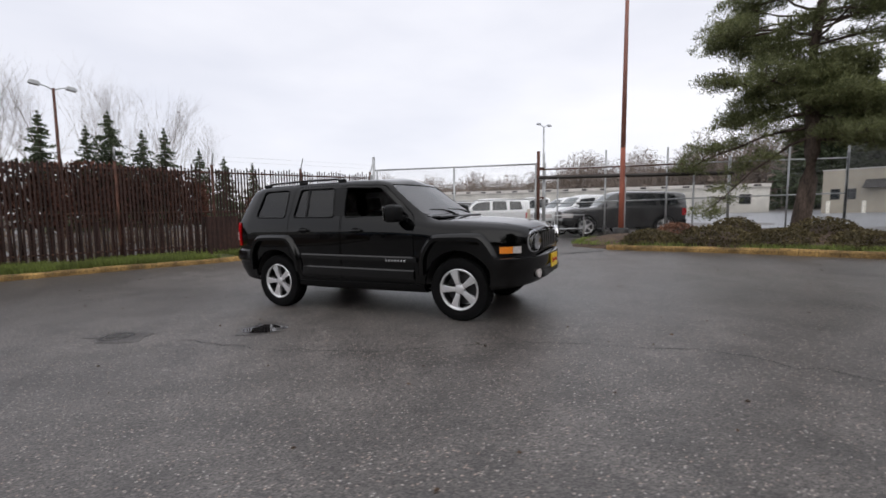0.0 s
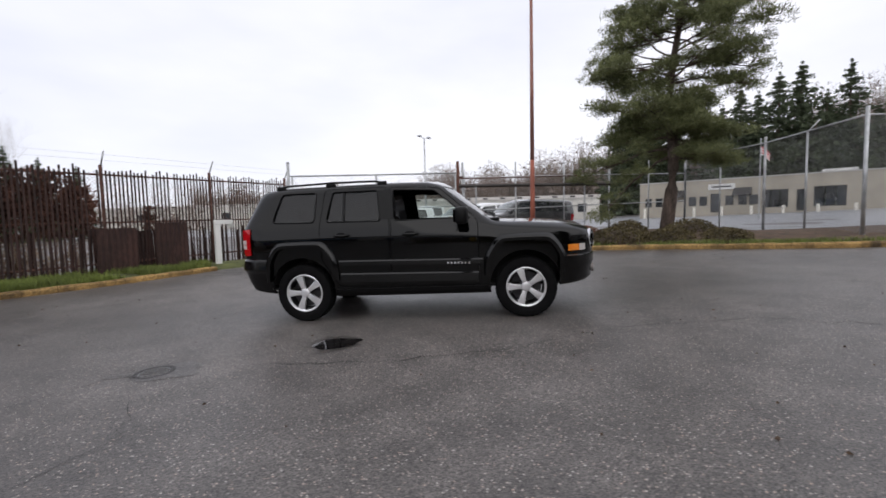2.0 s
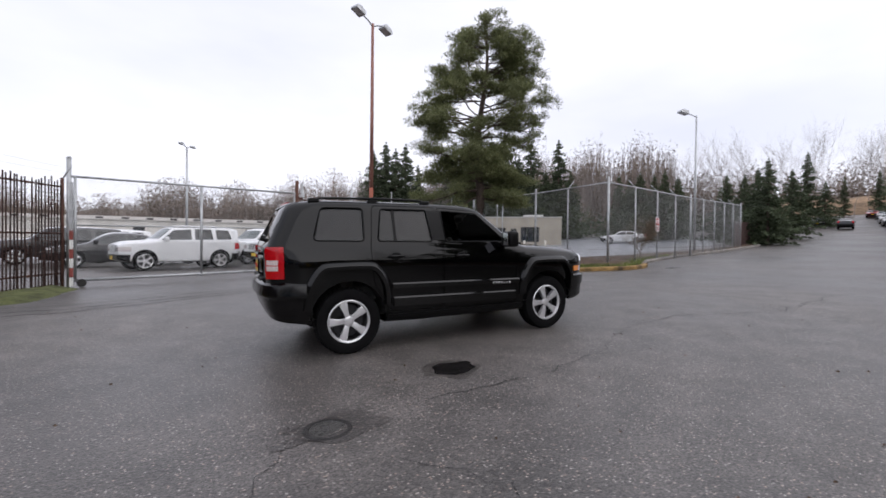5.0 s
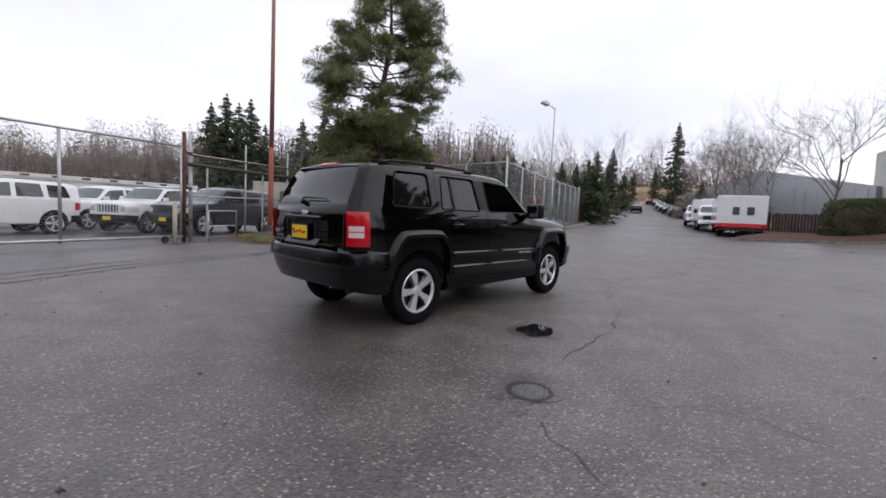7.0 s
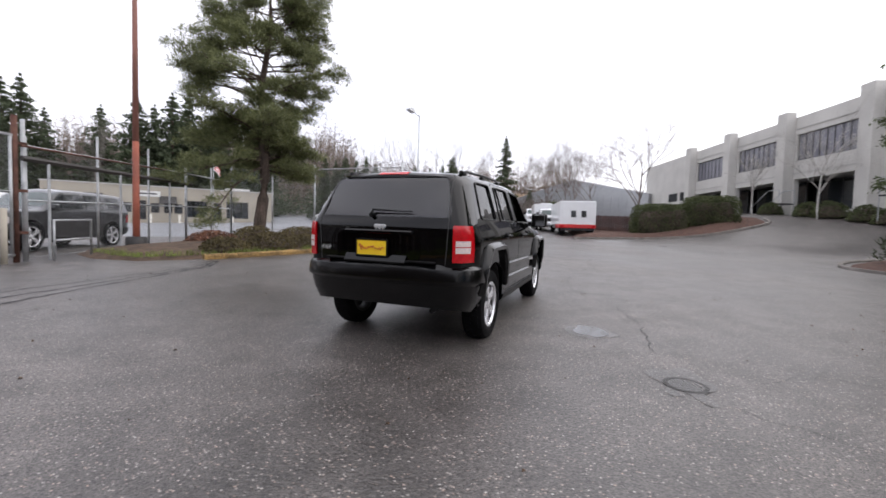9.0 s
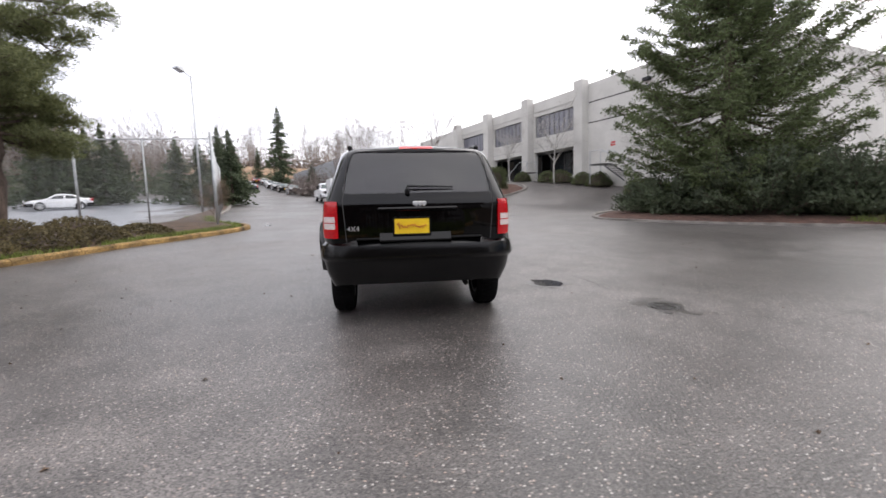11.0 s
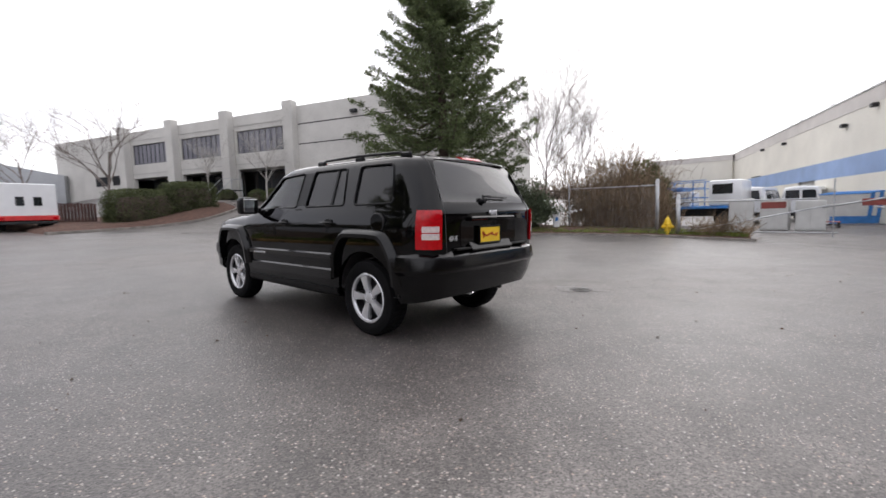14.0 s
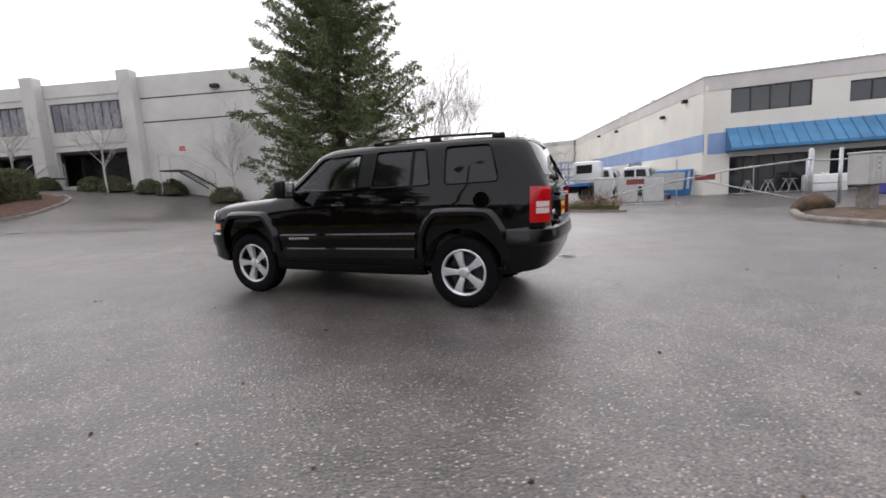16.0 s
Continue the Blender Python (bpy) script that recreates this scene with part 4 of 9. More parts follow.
    part("entry_lamp", bx(0.75 - 2 * bay + bay * 1.2, 1.15 - 2 * bay + bay * 1.2, -1.2, -0.9, 5.35, 5.45), M_WHITE, b).matrix_basis = m
    for o in b.children_recursive:
        flip_mesh(o.data)
    return b


build_grey_building()


def build_blue_band_building():
    b = thing("blue_band_building", "cream warehouse with a blue band and blue metal awning", "building")
    c = Vector((-6.95, -24.0))
    top, low = 6.35, -0.6
    f = wall_frame(c, (-1.0, -0.035))  # front face, x away from the corner, y to the yard
    s_end = Vector((2.85, -54.0))
    # front face: outward is -y of this frame, since x runs to the west
    L = 26.0
    holes = [(1.3, 4.9, 4.3, 5.6), (6.45, 10.0, 4.28, 5.3), (1.3, 5.0, -0.1, 1.95), (5.8, 8.6, -0.1, 1.95)]

    def flip(bm):
        bmesh.ops.scale(bm, vec=(1, -1, 1), verts=bm.verts)
        bmesh.ops.reverse_faces(bm, faces=bm.faces)
        return bm
    wall = part("front_wall", flip(slab_with_holes(0, L, low, top - 0.75, -0.3, 0.0, holes)), M_CREAM, b)
    wall.matrix_basis = f
    part("front_parapet", flip(bx(-0.02, L, -0.3, 0.03, top - 0.75, top)), M_GREYBAND, b).matrix_basis = f
    part("front_band", flip(bx(0.0, 1.25, 0.0, 0.006, 2.15, 3.3)), M_BLUE, b, "blue painted band").matrix_basis = f
    part("coping", flip(bx(-0.05, L, -0.33, 0.07, top, top + 0.06)), M_GALV, b).matrix_basis = f
    for h in holes[:2]:
        w = window(b, f, h[0], h[1], h[2], h[3], 4, 0.0, M_PANE, 0.06)
        for o in (w, *w.children):
            flip_mesh(o.data)
    for h in holes[2:]:
        w = window(b, f, h[0], h[1], h[2], h[3], 5, -0.3, M_PANE, 0.07)
        for o in (w, *w.children):
            flip_mesh(o.data)
    aw = part("awning", flip(prism(bmesh.new(), [(0.0, 2.2), (1.25, 2.25), (1.25, 2.4), (0.0, 3.5)], "x", 1.1, 15.0)), M_AWN, b, "blue standing-seam metal awning")
    aw.matrix_basis = f
    for k in range(29):
        x = 1.1 + 0.49 * k
        part("seam", flip(prism(bmesh.new(), [(0.0, 3.5), (1.25, 2.4), (1.27, 2.44), (0.0, 3.55)], "x", x, x + 0.035)), M_AWN, aw)
    dp = part("downpipe", flip(bx(0.05, 0.2, 0.005, 0.12, low, top - 0.5)), M_CREAM, b)
    dp.matrix_basis = f
    # side face
    d = (s_end - c).normalized()
    sd = wall_frame(c, d)
    SL = (s_end - c).length
    part("side_wall", slab_with_holes(0, SL, low, top - 0.75, -0.3, 0.0, [(9.0, 12.0, 0.0, 2.6), (21, 24, 0.0, 3.4)]), M_CREAM, b).matrix_basis = sd
    part("side_parapet", bx(0, SL, -0.3, 0.025, top - 0.75, top), M_GREYBAND, b).matrix_basis = sd
    part("side_coping", bx(0, SL, -0.33, 0.07, top, top + 0.06), M_GALV, b).matrix_basis = sd
    part("side_band", bx(0.0, SL, 0.0, 0.008, 2.3, 3.3), M_BLUE, b, "blue painted band").matrix_basis = sd
    part("roller_door", bx(9.0, 12.0, -0.2, -0.15, low, 2.6), M_GREYBOX, b).matrix_basis = sd
    part("roller_door", bx(21.0, 24.0, -0.2, -0.15, low, 3.4), M_GREYBOX, b).matrix_basis = sd
    for x, z in ((1.8, 5.35), (4.9, 4.9), (14.5, 5.2), (20, 5.4)):
        part("wall_lamp", bx(x, x + 0.3, 0.01, 0.28, z, z + 0.2, bev=0.03), M_STEELDK, b, "dark wall lamp").matrix_basis = sd
    for x in (8.0, 13.0, 15.0):
        part("roof_vent", bx(x, x + 0.25, -0.6, -0.35, top, top + 0.35), M_GALV, b).matrix_basis = sd
    part("roof", prism(bmesh.new(), [(-0.3, top - 0.5), (-30, top - 0.5), (-30, top - 0.3), (-0.3, top - 0.3)], "x", 0.3, SL), M_DARKROOF, b).matrix_basis = sd
    # farther wing that turns across the end of the side wall
    wg = part("rear_wing", bx(0, 8.2, -6, 0, low, top - 0.6), M_CREAM, b)
    wg.matrix_basis = wall_frame((2.9, -53.4), (1.0, -0.02))
    part("rear_coping", bx(-0.05, 8.25, -6, 0.05, top - 0.6, top), M_GREYBAND, b).matrix_basis = wg.matrix_basis
    return b


build_blue_band_building()


def build_long_lot_building():
    b = thing("long_low_building", "long low off-white warehouse with small dark windows", "building")
    m = wall_frame((-70, 64.0), (1, 0.0))
    part("wall", bx(0, 87, 0, 12, -2.5, 3.8), M_WHITEW, b).matrix_basis = m
    part("eave", bx(-0.1, 87.1, -0.25, 12, 3.8, 4.25), M_GREYBAND, b).matrix_basis = m
    for k in range(32):
        part("vent", bx(1.5 + 2.7 * k, 2.3 + 2.7 * k, -0.27, -0.24, 3.9, 4.15), M_DARKROOF, b).matrix_basis = m
    for k in (3, 9, 15, 21, 26, 31):
        w = part("window", bmesh_frame(2.7 * k, 2.7 * k + 1.3, 1.6, 2.9, 0.1, -0.05, 0.06), M_FRAME, b)
        w.matrix_basis = m
        part("pane", bx(2.7 * k + 0.1, 2.7 * k + 1.2, -0.03, -0.005, 1.7, 2.8), M_PANE, w)
    for k in (5, 12, 19, 24, 29):
        part("door", bx(2.7 * k, 2.7 * k + 2.6, -0.06, -0.01, -1.5, 2.6), M_CONC2, b).matrix_basis = m


build_long_lot_building()


def build_tan_building():
    """Low tan office across the lot, with awnings, door and a sign with plain bars."""
    b = thing("tan_office", "low flat-roofed tan office with dark shopfront windows", "building")
    a, e = Vector((17.38, 46.31)), Vector((33.45, 34.55))
    d = (e - a).normalized()
    L = (e - a).length
    m = wall_frame(a, d)
    z0, zt = 1.1, 4.4

    def flip(bm):
        bmesh.ops.scale(bm, vec=(1, -1, 1), verts=bm.verts)
        bmesh.ops.reverse_faces(bm, faces=bm.faces)
        return bm
    spans = ((11.3, 13.3, z0 + 0.35, 3.15, 3), (13.9, 14.6, z0, 3.05, 1), (15.1, 17.3, z0 + 0.35, 3.25, 3), (7.0, 7.9, z0, 3.0, 1))
    part("wall", flip(slab_with_holes(0, L, z0 - 1.5, zt, -0.3, 0.0, [q[:4] for q in spans])), M_TAN, b).matrix_basis = m
    part("side_wall", flip(bx(L - 0.3, L, -22, -0.3, z0 - 1.5, zt)), M_TAN, b).matrix_basis = m
    part("roof", flip(bx(0, L - 0.3, -22, -0.3, zt - 0.4, zt - 0.2)), M_DARKROOF, b).matrix_basis = m
    part("coping", flip(bx(-0.05, L + 0.05, -0.35, 0.06, zt, zt + 0.1)), M_CONC2, b).matrix_basis = m
    for x0, x1, lo, hi, n in spans:
        w = part("window", flip(bmesh_frame(x0, x1, lo, hi, 0.08, -0.2, -0.1)), M_FRAME, b)
        w.matrix_basis = m
        for i in range(n):
            u = x0 + (x1 - x0) * i / n
            part("pane", flip(bx(u + 0.08, u + (x1 - x0) / n - 0.04, -0.17, -0.15, lo + 0.08, hi - 0.08)), M_PANE, w)
    for x0 in (3.0, 9.0):
        part("awning", flip(prism(bmesh.new(), [(0, 2.75), (0.9, 2.75), (0, 3.5)], "x", x0, x0 + 1.5)), M_FRAME, b, "dark fabric awning").matrix_basis = m
    for x0 in (0.6, 1.7, 5.0, 6.0, 8.3, 9.4, 10.3):
        w = part("window", flip(bmesh_frame(x0, x0 + 0.7, z0 + 0.7, 2.75, 0.06, -0.02, 0.03)), M_FRAME, b)
        w.matrix_basis = m
        part("pane", flip(bx(x0 + 0.06, x0 + 0.64, 0.0, 0.02, z0 + 0.76, 2.69)), M_PANE, w)
    sg = part("sign_board", flip(bx(6.8, 9.1, 0.02, 0.1, 3.4, 3.95)), M_WHITE, b, "white sign board with dark bars")
    sg.matrix_basis = m
    part("sign_bar", flip(bx(7.1, 8.8, 0.1, 0.11, 3.6, 3.75)), M_FRAME, sg)
    part("roof_unit", flip(bx(15.5, 18.0, -6, -4, zt - 0.2, zt + 0.6)), M_WHITE, b).matrix_basis = m
    for k in range(8):
        x = 1.0 + 2.4 * k
        part("bollard", flip(bx(x, x + 0.22, 1.6, 1.82, z0 - 0.6, z0 + 0.55, bev=0.03)), M_CREAM, b).matrix_basis = m


build_tan_building()
def build_far_sheds():
    s = thing("grey_warehouse", "pale blue-grey metal warehouse behind the bare trees", "building")
    part("wall", prism(bmesh.new(), [(0, -1), (24, -1), (24, 6.5), (12, 9.2), (0, 6.5)], "y", -26, 0), M_PAINTS, s).matrix_basis = pose(60, -6, 0, 0, 0, 62)
    for k in range(20):
        part("rib", bx(0.6 + 1.2 * k, 0.7 + 1.2 * k, 0.005, 0.05, 0, 6.3), M_PAINTS, s).matrix_basis = pose(60, -6, 0, 0, 0, 62)


build_far_sheds()
# ---- vehicles ----
def monotone(xs, ys):
    """A smooth curve through points that never overshoots."""
    xs, ys = np.array(xs, float), np.array(ys, float)
    h, dl = np.diff(xs), np.diff(ys) / np.diff(xs)
    m = np.zeros(len(xs))
    m[0], m[-1] = dl[0], dl[-1]
    for i in range(1, len(xs) - 1):
        m[i] = 0 if dl[i - 1] * dl[i] <= 0 else 3 * (h[i - 1] + h[i]) / ((2 * h[i] + h[i - 1]) / dl[i - 1] + (h[i] + 2 * h[i - 1]) / dl[i])

    def f(x):
        i = int(min(max(np.searchsorted(xs, x) - 1, 0), len(xs) - 2))
        t = (x - xs[i]) / h[i]
        return (2 * t ** 3 - 3 * t * t + 1) * ys[i] + (t ** 3 - 2 * t * t + t) * h[i] * m[i] + (3 * t * t - 2 * t ** 3) * ys[i + 1] + (t ** 3 - t * t) * h[i] * m[i + 1]
    return f


def car_loft(stations, fine, lean=None, shoulder=0.0):
    """A closed body skin through cross-sections. A station: x, bottom z, bottom half-width, mid half-width, belt z, belt half-width, top edge z, top half-width, crown z."""
    cols = list(zip(*stations))
    fs = [monotone(cols[0], c) for c in cols]
    xs = sorted({round(float(x), 4) for x in (*np.linspace(cols[0][0], cols[0][-1], fine), *cols[0])})
    bm = bmesh.new()
    rings = []
    for x in xs:
        _, zb, wb, wm, zs, ws, zt, wt, zc = [f(x) for f in fs]
        zm = zb + 0.52 * (zs - zb)
        key = [((0, zb), 0), ((wb, zb), 0.07), ((wm, zm), 0.2), *([((wm, zs - 0.125 * min(1.0, (zs - zb) / 0.6)), 0.028)] if shoulder else []), ((ws - shoulder, zs), 0.05), ((wt, zt), 0.11), ((0, zc), 0)]
        half = []
        for i, (p, r) in enumerate(key):
            p = Vector(p)
            if not r:
                half.append(p)
                continue
            a, b = Vector(key[i - 1][0]), Vector(key[i + 1][0])
            q = min(r, 0.42 * (a - p).length, 0.42 * (b - p).length)
            s, e = p + (a - p).normalized() * q, p + (b - p).normalized() * q
            half += [(1 - t) ** 2 * s + 2 * t * (1 - t) * p + t * t * e for t in (0, 0.25, 0.5, 0.75, 1)]
        out = []
        for i in range(len(half) - 1):
            n = 3 if i in (0, len(half) - 2) else (2 if i % 5 == 0 else 1)
            out += [half[i].lerp(half[i + 1], k / n) for k in range(n)]
        # a gentle arch across the roof
        full = [(p.x, p.y) for p in out] + [(half[-1].x, half[-1].y)] + [(-p.x, p.y) for p in out[:0:-1]]
        rings.append([bm.verts.new((x + (lean(x, z) if lean else 0), y, z)) for y, z in full])
    for r, s in zip(rings, rings[1:]):
        n = len(r)
        for k in range(n):
            bm.faces.new((r[k], s[k], s[(k + 1) % n], r[(k + 1) % n]))
    for r in (rings[0], rings[-1]):
        n = len(r)
        for k in range(1, n // 2):
            q = [r[k], r[k + 1], r[n - k - 1], r[n - k]]
            q = list(dict.fromkeys(q))
            bm.faces.new(q)
        bm.faces.new((r[0], r[1], r[n - 1]))
    bmesh.ops.recalc_face_normals(bm, faces=bm.faces)
    return bm


def boole(name, loft, cutter, material, parent, proud, depth, op, label="", smooth=35):
    """A piece of the skin as thick as asked: proud metres outside it and depth metres inside it, kept within (INTERSECT) or outside (DIFFERENCE) the cutter."""
    ob = part(name, loft.copy(), material, parent, label)
    cut = to_ob("cutter", cutter, [])
    so = ob.modifiers.new("s", "SOLIDIFY")
    so.thickness, so.offset = proud + depth, 2 * proud / (proud + depth) - 1
    mo = ob.modifiers.new("c", "BOOLEAN")
    mo.operation, mo.object, mo.solver = op, cut, "MANIFOLD" if op == "INTERSECT" else "EXACT"
    if op == "DIFFERENCE":
        mo.use_self = True
    ob.parent = None
    bench = bpy.data.scenes.new("bench")
    for o in (ob, cut):
        scene.collection.objects.unlink(o)
        bench.collection.objects.link(o)
    bench.view_layers[0].update()
    dg = bench.view_layers[0].depsgraph
    me = bpy.data.meshes.new_from_object(ob.evaluated_get(dg))
    ob.modifiers.clear()
    old, ob.data = ob.data, me
    bpy.data.meshes.remove(old)
    bpy.data.objects.remove(cut)
    bpy.data.scenes.remove(bench)
    scene.collection.objects.link(ob)
    ob.parent = parent
    resmooth(ob, smooth)
    return ob


def ring_outline(bm, outline, w, y0, y1):
    """A closed groove cutter: a band of width w along an outline in x and z, from y0 to y1."""
    P = [Vector(p) for p in outline]
    n = len(P)
    rows = []
    for i, p in enumerate(P):
        d = (P[(i + 1) % n] - P[i - 1]).normalized()
        nr = Vector((-d.y, d.x)) * w / 2
        rows.append([bm.verts.new((q.x, y, q.y)) for y in (y0, y1) for q in (p - nr, p + nr)])
    for i in range(n):
        a, b = rows[i], rows[(i + 1) % n]
        for u, v in ((0, 1), (1, 3), (3, 2), (2, 0)):
            bm.faces.new((a[u], a[v], b[v], b[u]))


def build_wheel(parent, x, y, z, side, R=0.345, rim_r=0.235, w=0.215, spokes=5, material=None):
    """A wheel: tyre with tread blocks, alloy rim with broad spokes, brake disc and cap. side: +1 left, -1 right."""
    wh = part("wheel", bmesh.new(), M_TYRE, parent, "black tyre on a silver five-spoke alloy rim")
    wh.matrix_basis = pose(x, y, z) @ (Matrix.Identity(4) if side > 0 else pose(0, 0, 0, 0, 0, 180))
    h = w / 2
    prof = [(rim_r, -h * 0.8), (rim_r + 0.03, -h * 0.98), (R - 0.05, -h), (R - 0.014, -h * 0.9), (R, -h * 0.66), (R, h * 0.66), (R - 0.014, h * 0.9), (R - 0.05, h), (rim_r + 0.03, h * 0.98), (rim_r, h * 0.8), (rim_r, -h * 0.8)]
    bm = bmesh.new()
    lathe(bm, prof, 40)
    part("tyre", bm, M_TYRE, wh, smooth=40)
    bm = bmesh.new()
    for k in range(40):
        for s in (-1, 1):
            a = 2 * math.pi * (k + 0.25 * s) / 40
            box(bm, -0.012, 0.012, h * (0.06 if s > 0 else -0.62), h * (0.62 if s > 0 else -0.06), R - 0.003, R + 0.006, m=Matrix.Rotation(a, 4, "Y"))
    t = part("tread", bm, M_TYRE, wh)
    t["kind"] = "stuff"
    material = material or M_ALLOY
    bm = bmesh.new()
    lathe(bm, [(rim_r - 0.012, h * 0.55), (rim_r + 0.012, h * 0.60), (rim_r + 0.012, h * 0.86), (rim_r + 0.004, h * 0.9), (rim_r - 0.010, h * 0.86), (rim_r - 0.018, h * 0.70), (rim_r - 0.012, h * 0.55)], 40)
    part("rim", bm, material, wh, smooth=40)
    # alloy barrel in a dark material: shade between the spokes put into the colour
    bm = bmesh.new()
    lathe(bm, [(rim_r - 0.022, -h * 0.8), (rim_r + 0.008, -h * 0.86), (rim_r + 0.008, h * 0.58), (rim_r - 0.014, h * 0.56), (rim_r - 0.022, -h * 0.8)], 40)
    part("rim_barrel", bm, M_STEELDK, wh, "inner rim barrel coloured dark for the shade behind the spokes", smooth=40)
    bm = bmesh.new()
    lathe(bm, [(0.0, -0.01), (rim_r - 0.045, -0.01), (rim_r - 0.045, 0.008), (0.0, 0.008)], 32)
    part("brake_disc", bm, M_STEELDK, wh, smooth=30)
    for k in range(spokes):
        bm = bmesh.new()
        o = [(-0.028, 0.04), (-0.035, 0.11), (-0.054, rim_r - 0.008), (0.054, rim_r - 0.008), (0.035, 0.11), (0.028, 0.04)]
        lo = [bm.verts.new((u, h * 0.38 - (0.012 if v > 0.2 else 0), v)) for u, v in o]
        hi = [bm.verts.new((u * 0.86, h * (0.72 if v < 0.1 else (0.80 if v < 0.2 else 0.78)), v)) for u, v in o]
        n = len(o)
        bm.faces.new(lo)
        bm.faces.new(hi[::-1])
        for i in range(n):
            bm.faces.new((lo[i], hi[i], hi[(i + 1) % n], lo[(i + 1) % n]))
        bmesh.ops.recalc_face_normals(bm, faces=bm.faces)
        bmesh.ops.bevel(bm, geom=bm.edges[:], offset=0.006, segments=2, profile=0.6, affect="EDGES")
        bmesh.ops.transform(bm, matrix=Matrix.Rotation(2 * math.pi * k / spokes + 0.3, 4, "Y"), verts=bm.verts)
        part("spoke", bm, material, wh, smooth=40)
    bm = bmesh.new()
    lathe(bm, [(0.0, h * 0.3), (0.062, h * 0.3), (0.066, h * 0.66), (0.05, h * 0.76), (0.03, h * 0.80), (0.0, h * 0.81)], 24)
    part("hub_cap", bm, material, wh, smooth=40)
    bm = bmesh.new()
    for k in range(5):
        a = 2 * math.pi * (k + 0.5) / 5 + 0.3
        tube(bm, [(0.057 * math.sin(a), h * 0.5, 0.057 * math.cos(a)), (0.057 * math.sin(a), h * 0.74, 0.057 * math.cos(a))], 0.009, 6)
    part("lug_ring", bm, M_STEELDK, wh)
    return wh


CAR_Y = 0.055
CAR_M = Matrix.LocRotScale((0, CAR_Y, ground_z(0, CAR_Y)), Euler((math.atan(0.0095), -math.atan(0.0266), 0)), None)


def catmull(P, k):
    """A smooth line through points, k steps to each gap."""
    P = [Vector(p) for p in P]
    out = []
    for i in range(len(P) - 1):
        a, b, c, d = P[max(i - 1, 0)], P[i], P[i + 1], P[min(i + 2, len(P) - 1)]
        for j in range(k):
            t = j / k
            out.append(0.5 * (2 * b + (c - a) * t + (2 * a - 5 * b + 4 * c - d) * t * t + (3 * b - a - 3 * c + d) * t ** 3))
    return out + [P[-1]]


def flare_bm(outer, inner, s, skin):
    """A wheel-arch flare: a shoulder that slopes out from the body, an upright face and a return into the arch."""
    bm = bmesh.new()
    rows = []
    for o, i in zip(outer, inner):
        sec = []
        for f, d in ((-0.06, -0.02), (0.0, 0.004), (0.10, 0.018), (0.50, 0.050), (0.62, 0.055), (1.12, 0.050), (1.16, 0.03), (1.10, -0.06)):
            q = o.lerp(i, f)
            sec.append(bm.verts.new((q.x, s * (skin(q.x, max(0.5, q.y)) + d), q.y)))
        rows.append(sec)
    for a, b in zip(rows, rows[1:]):
        for k in range(len(a) - 1):
            bm.faces.new((a[k], a[k + 1], b[k + 1], b[k]))
    bmesh.ops.recalc_face_normals(bm, faces=bm.faces)
    return bm


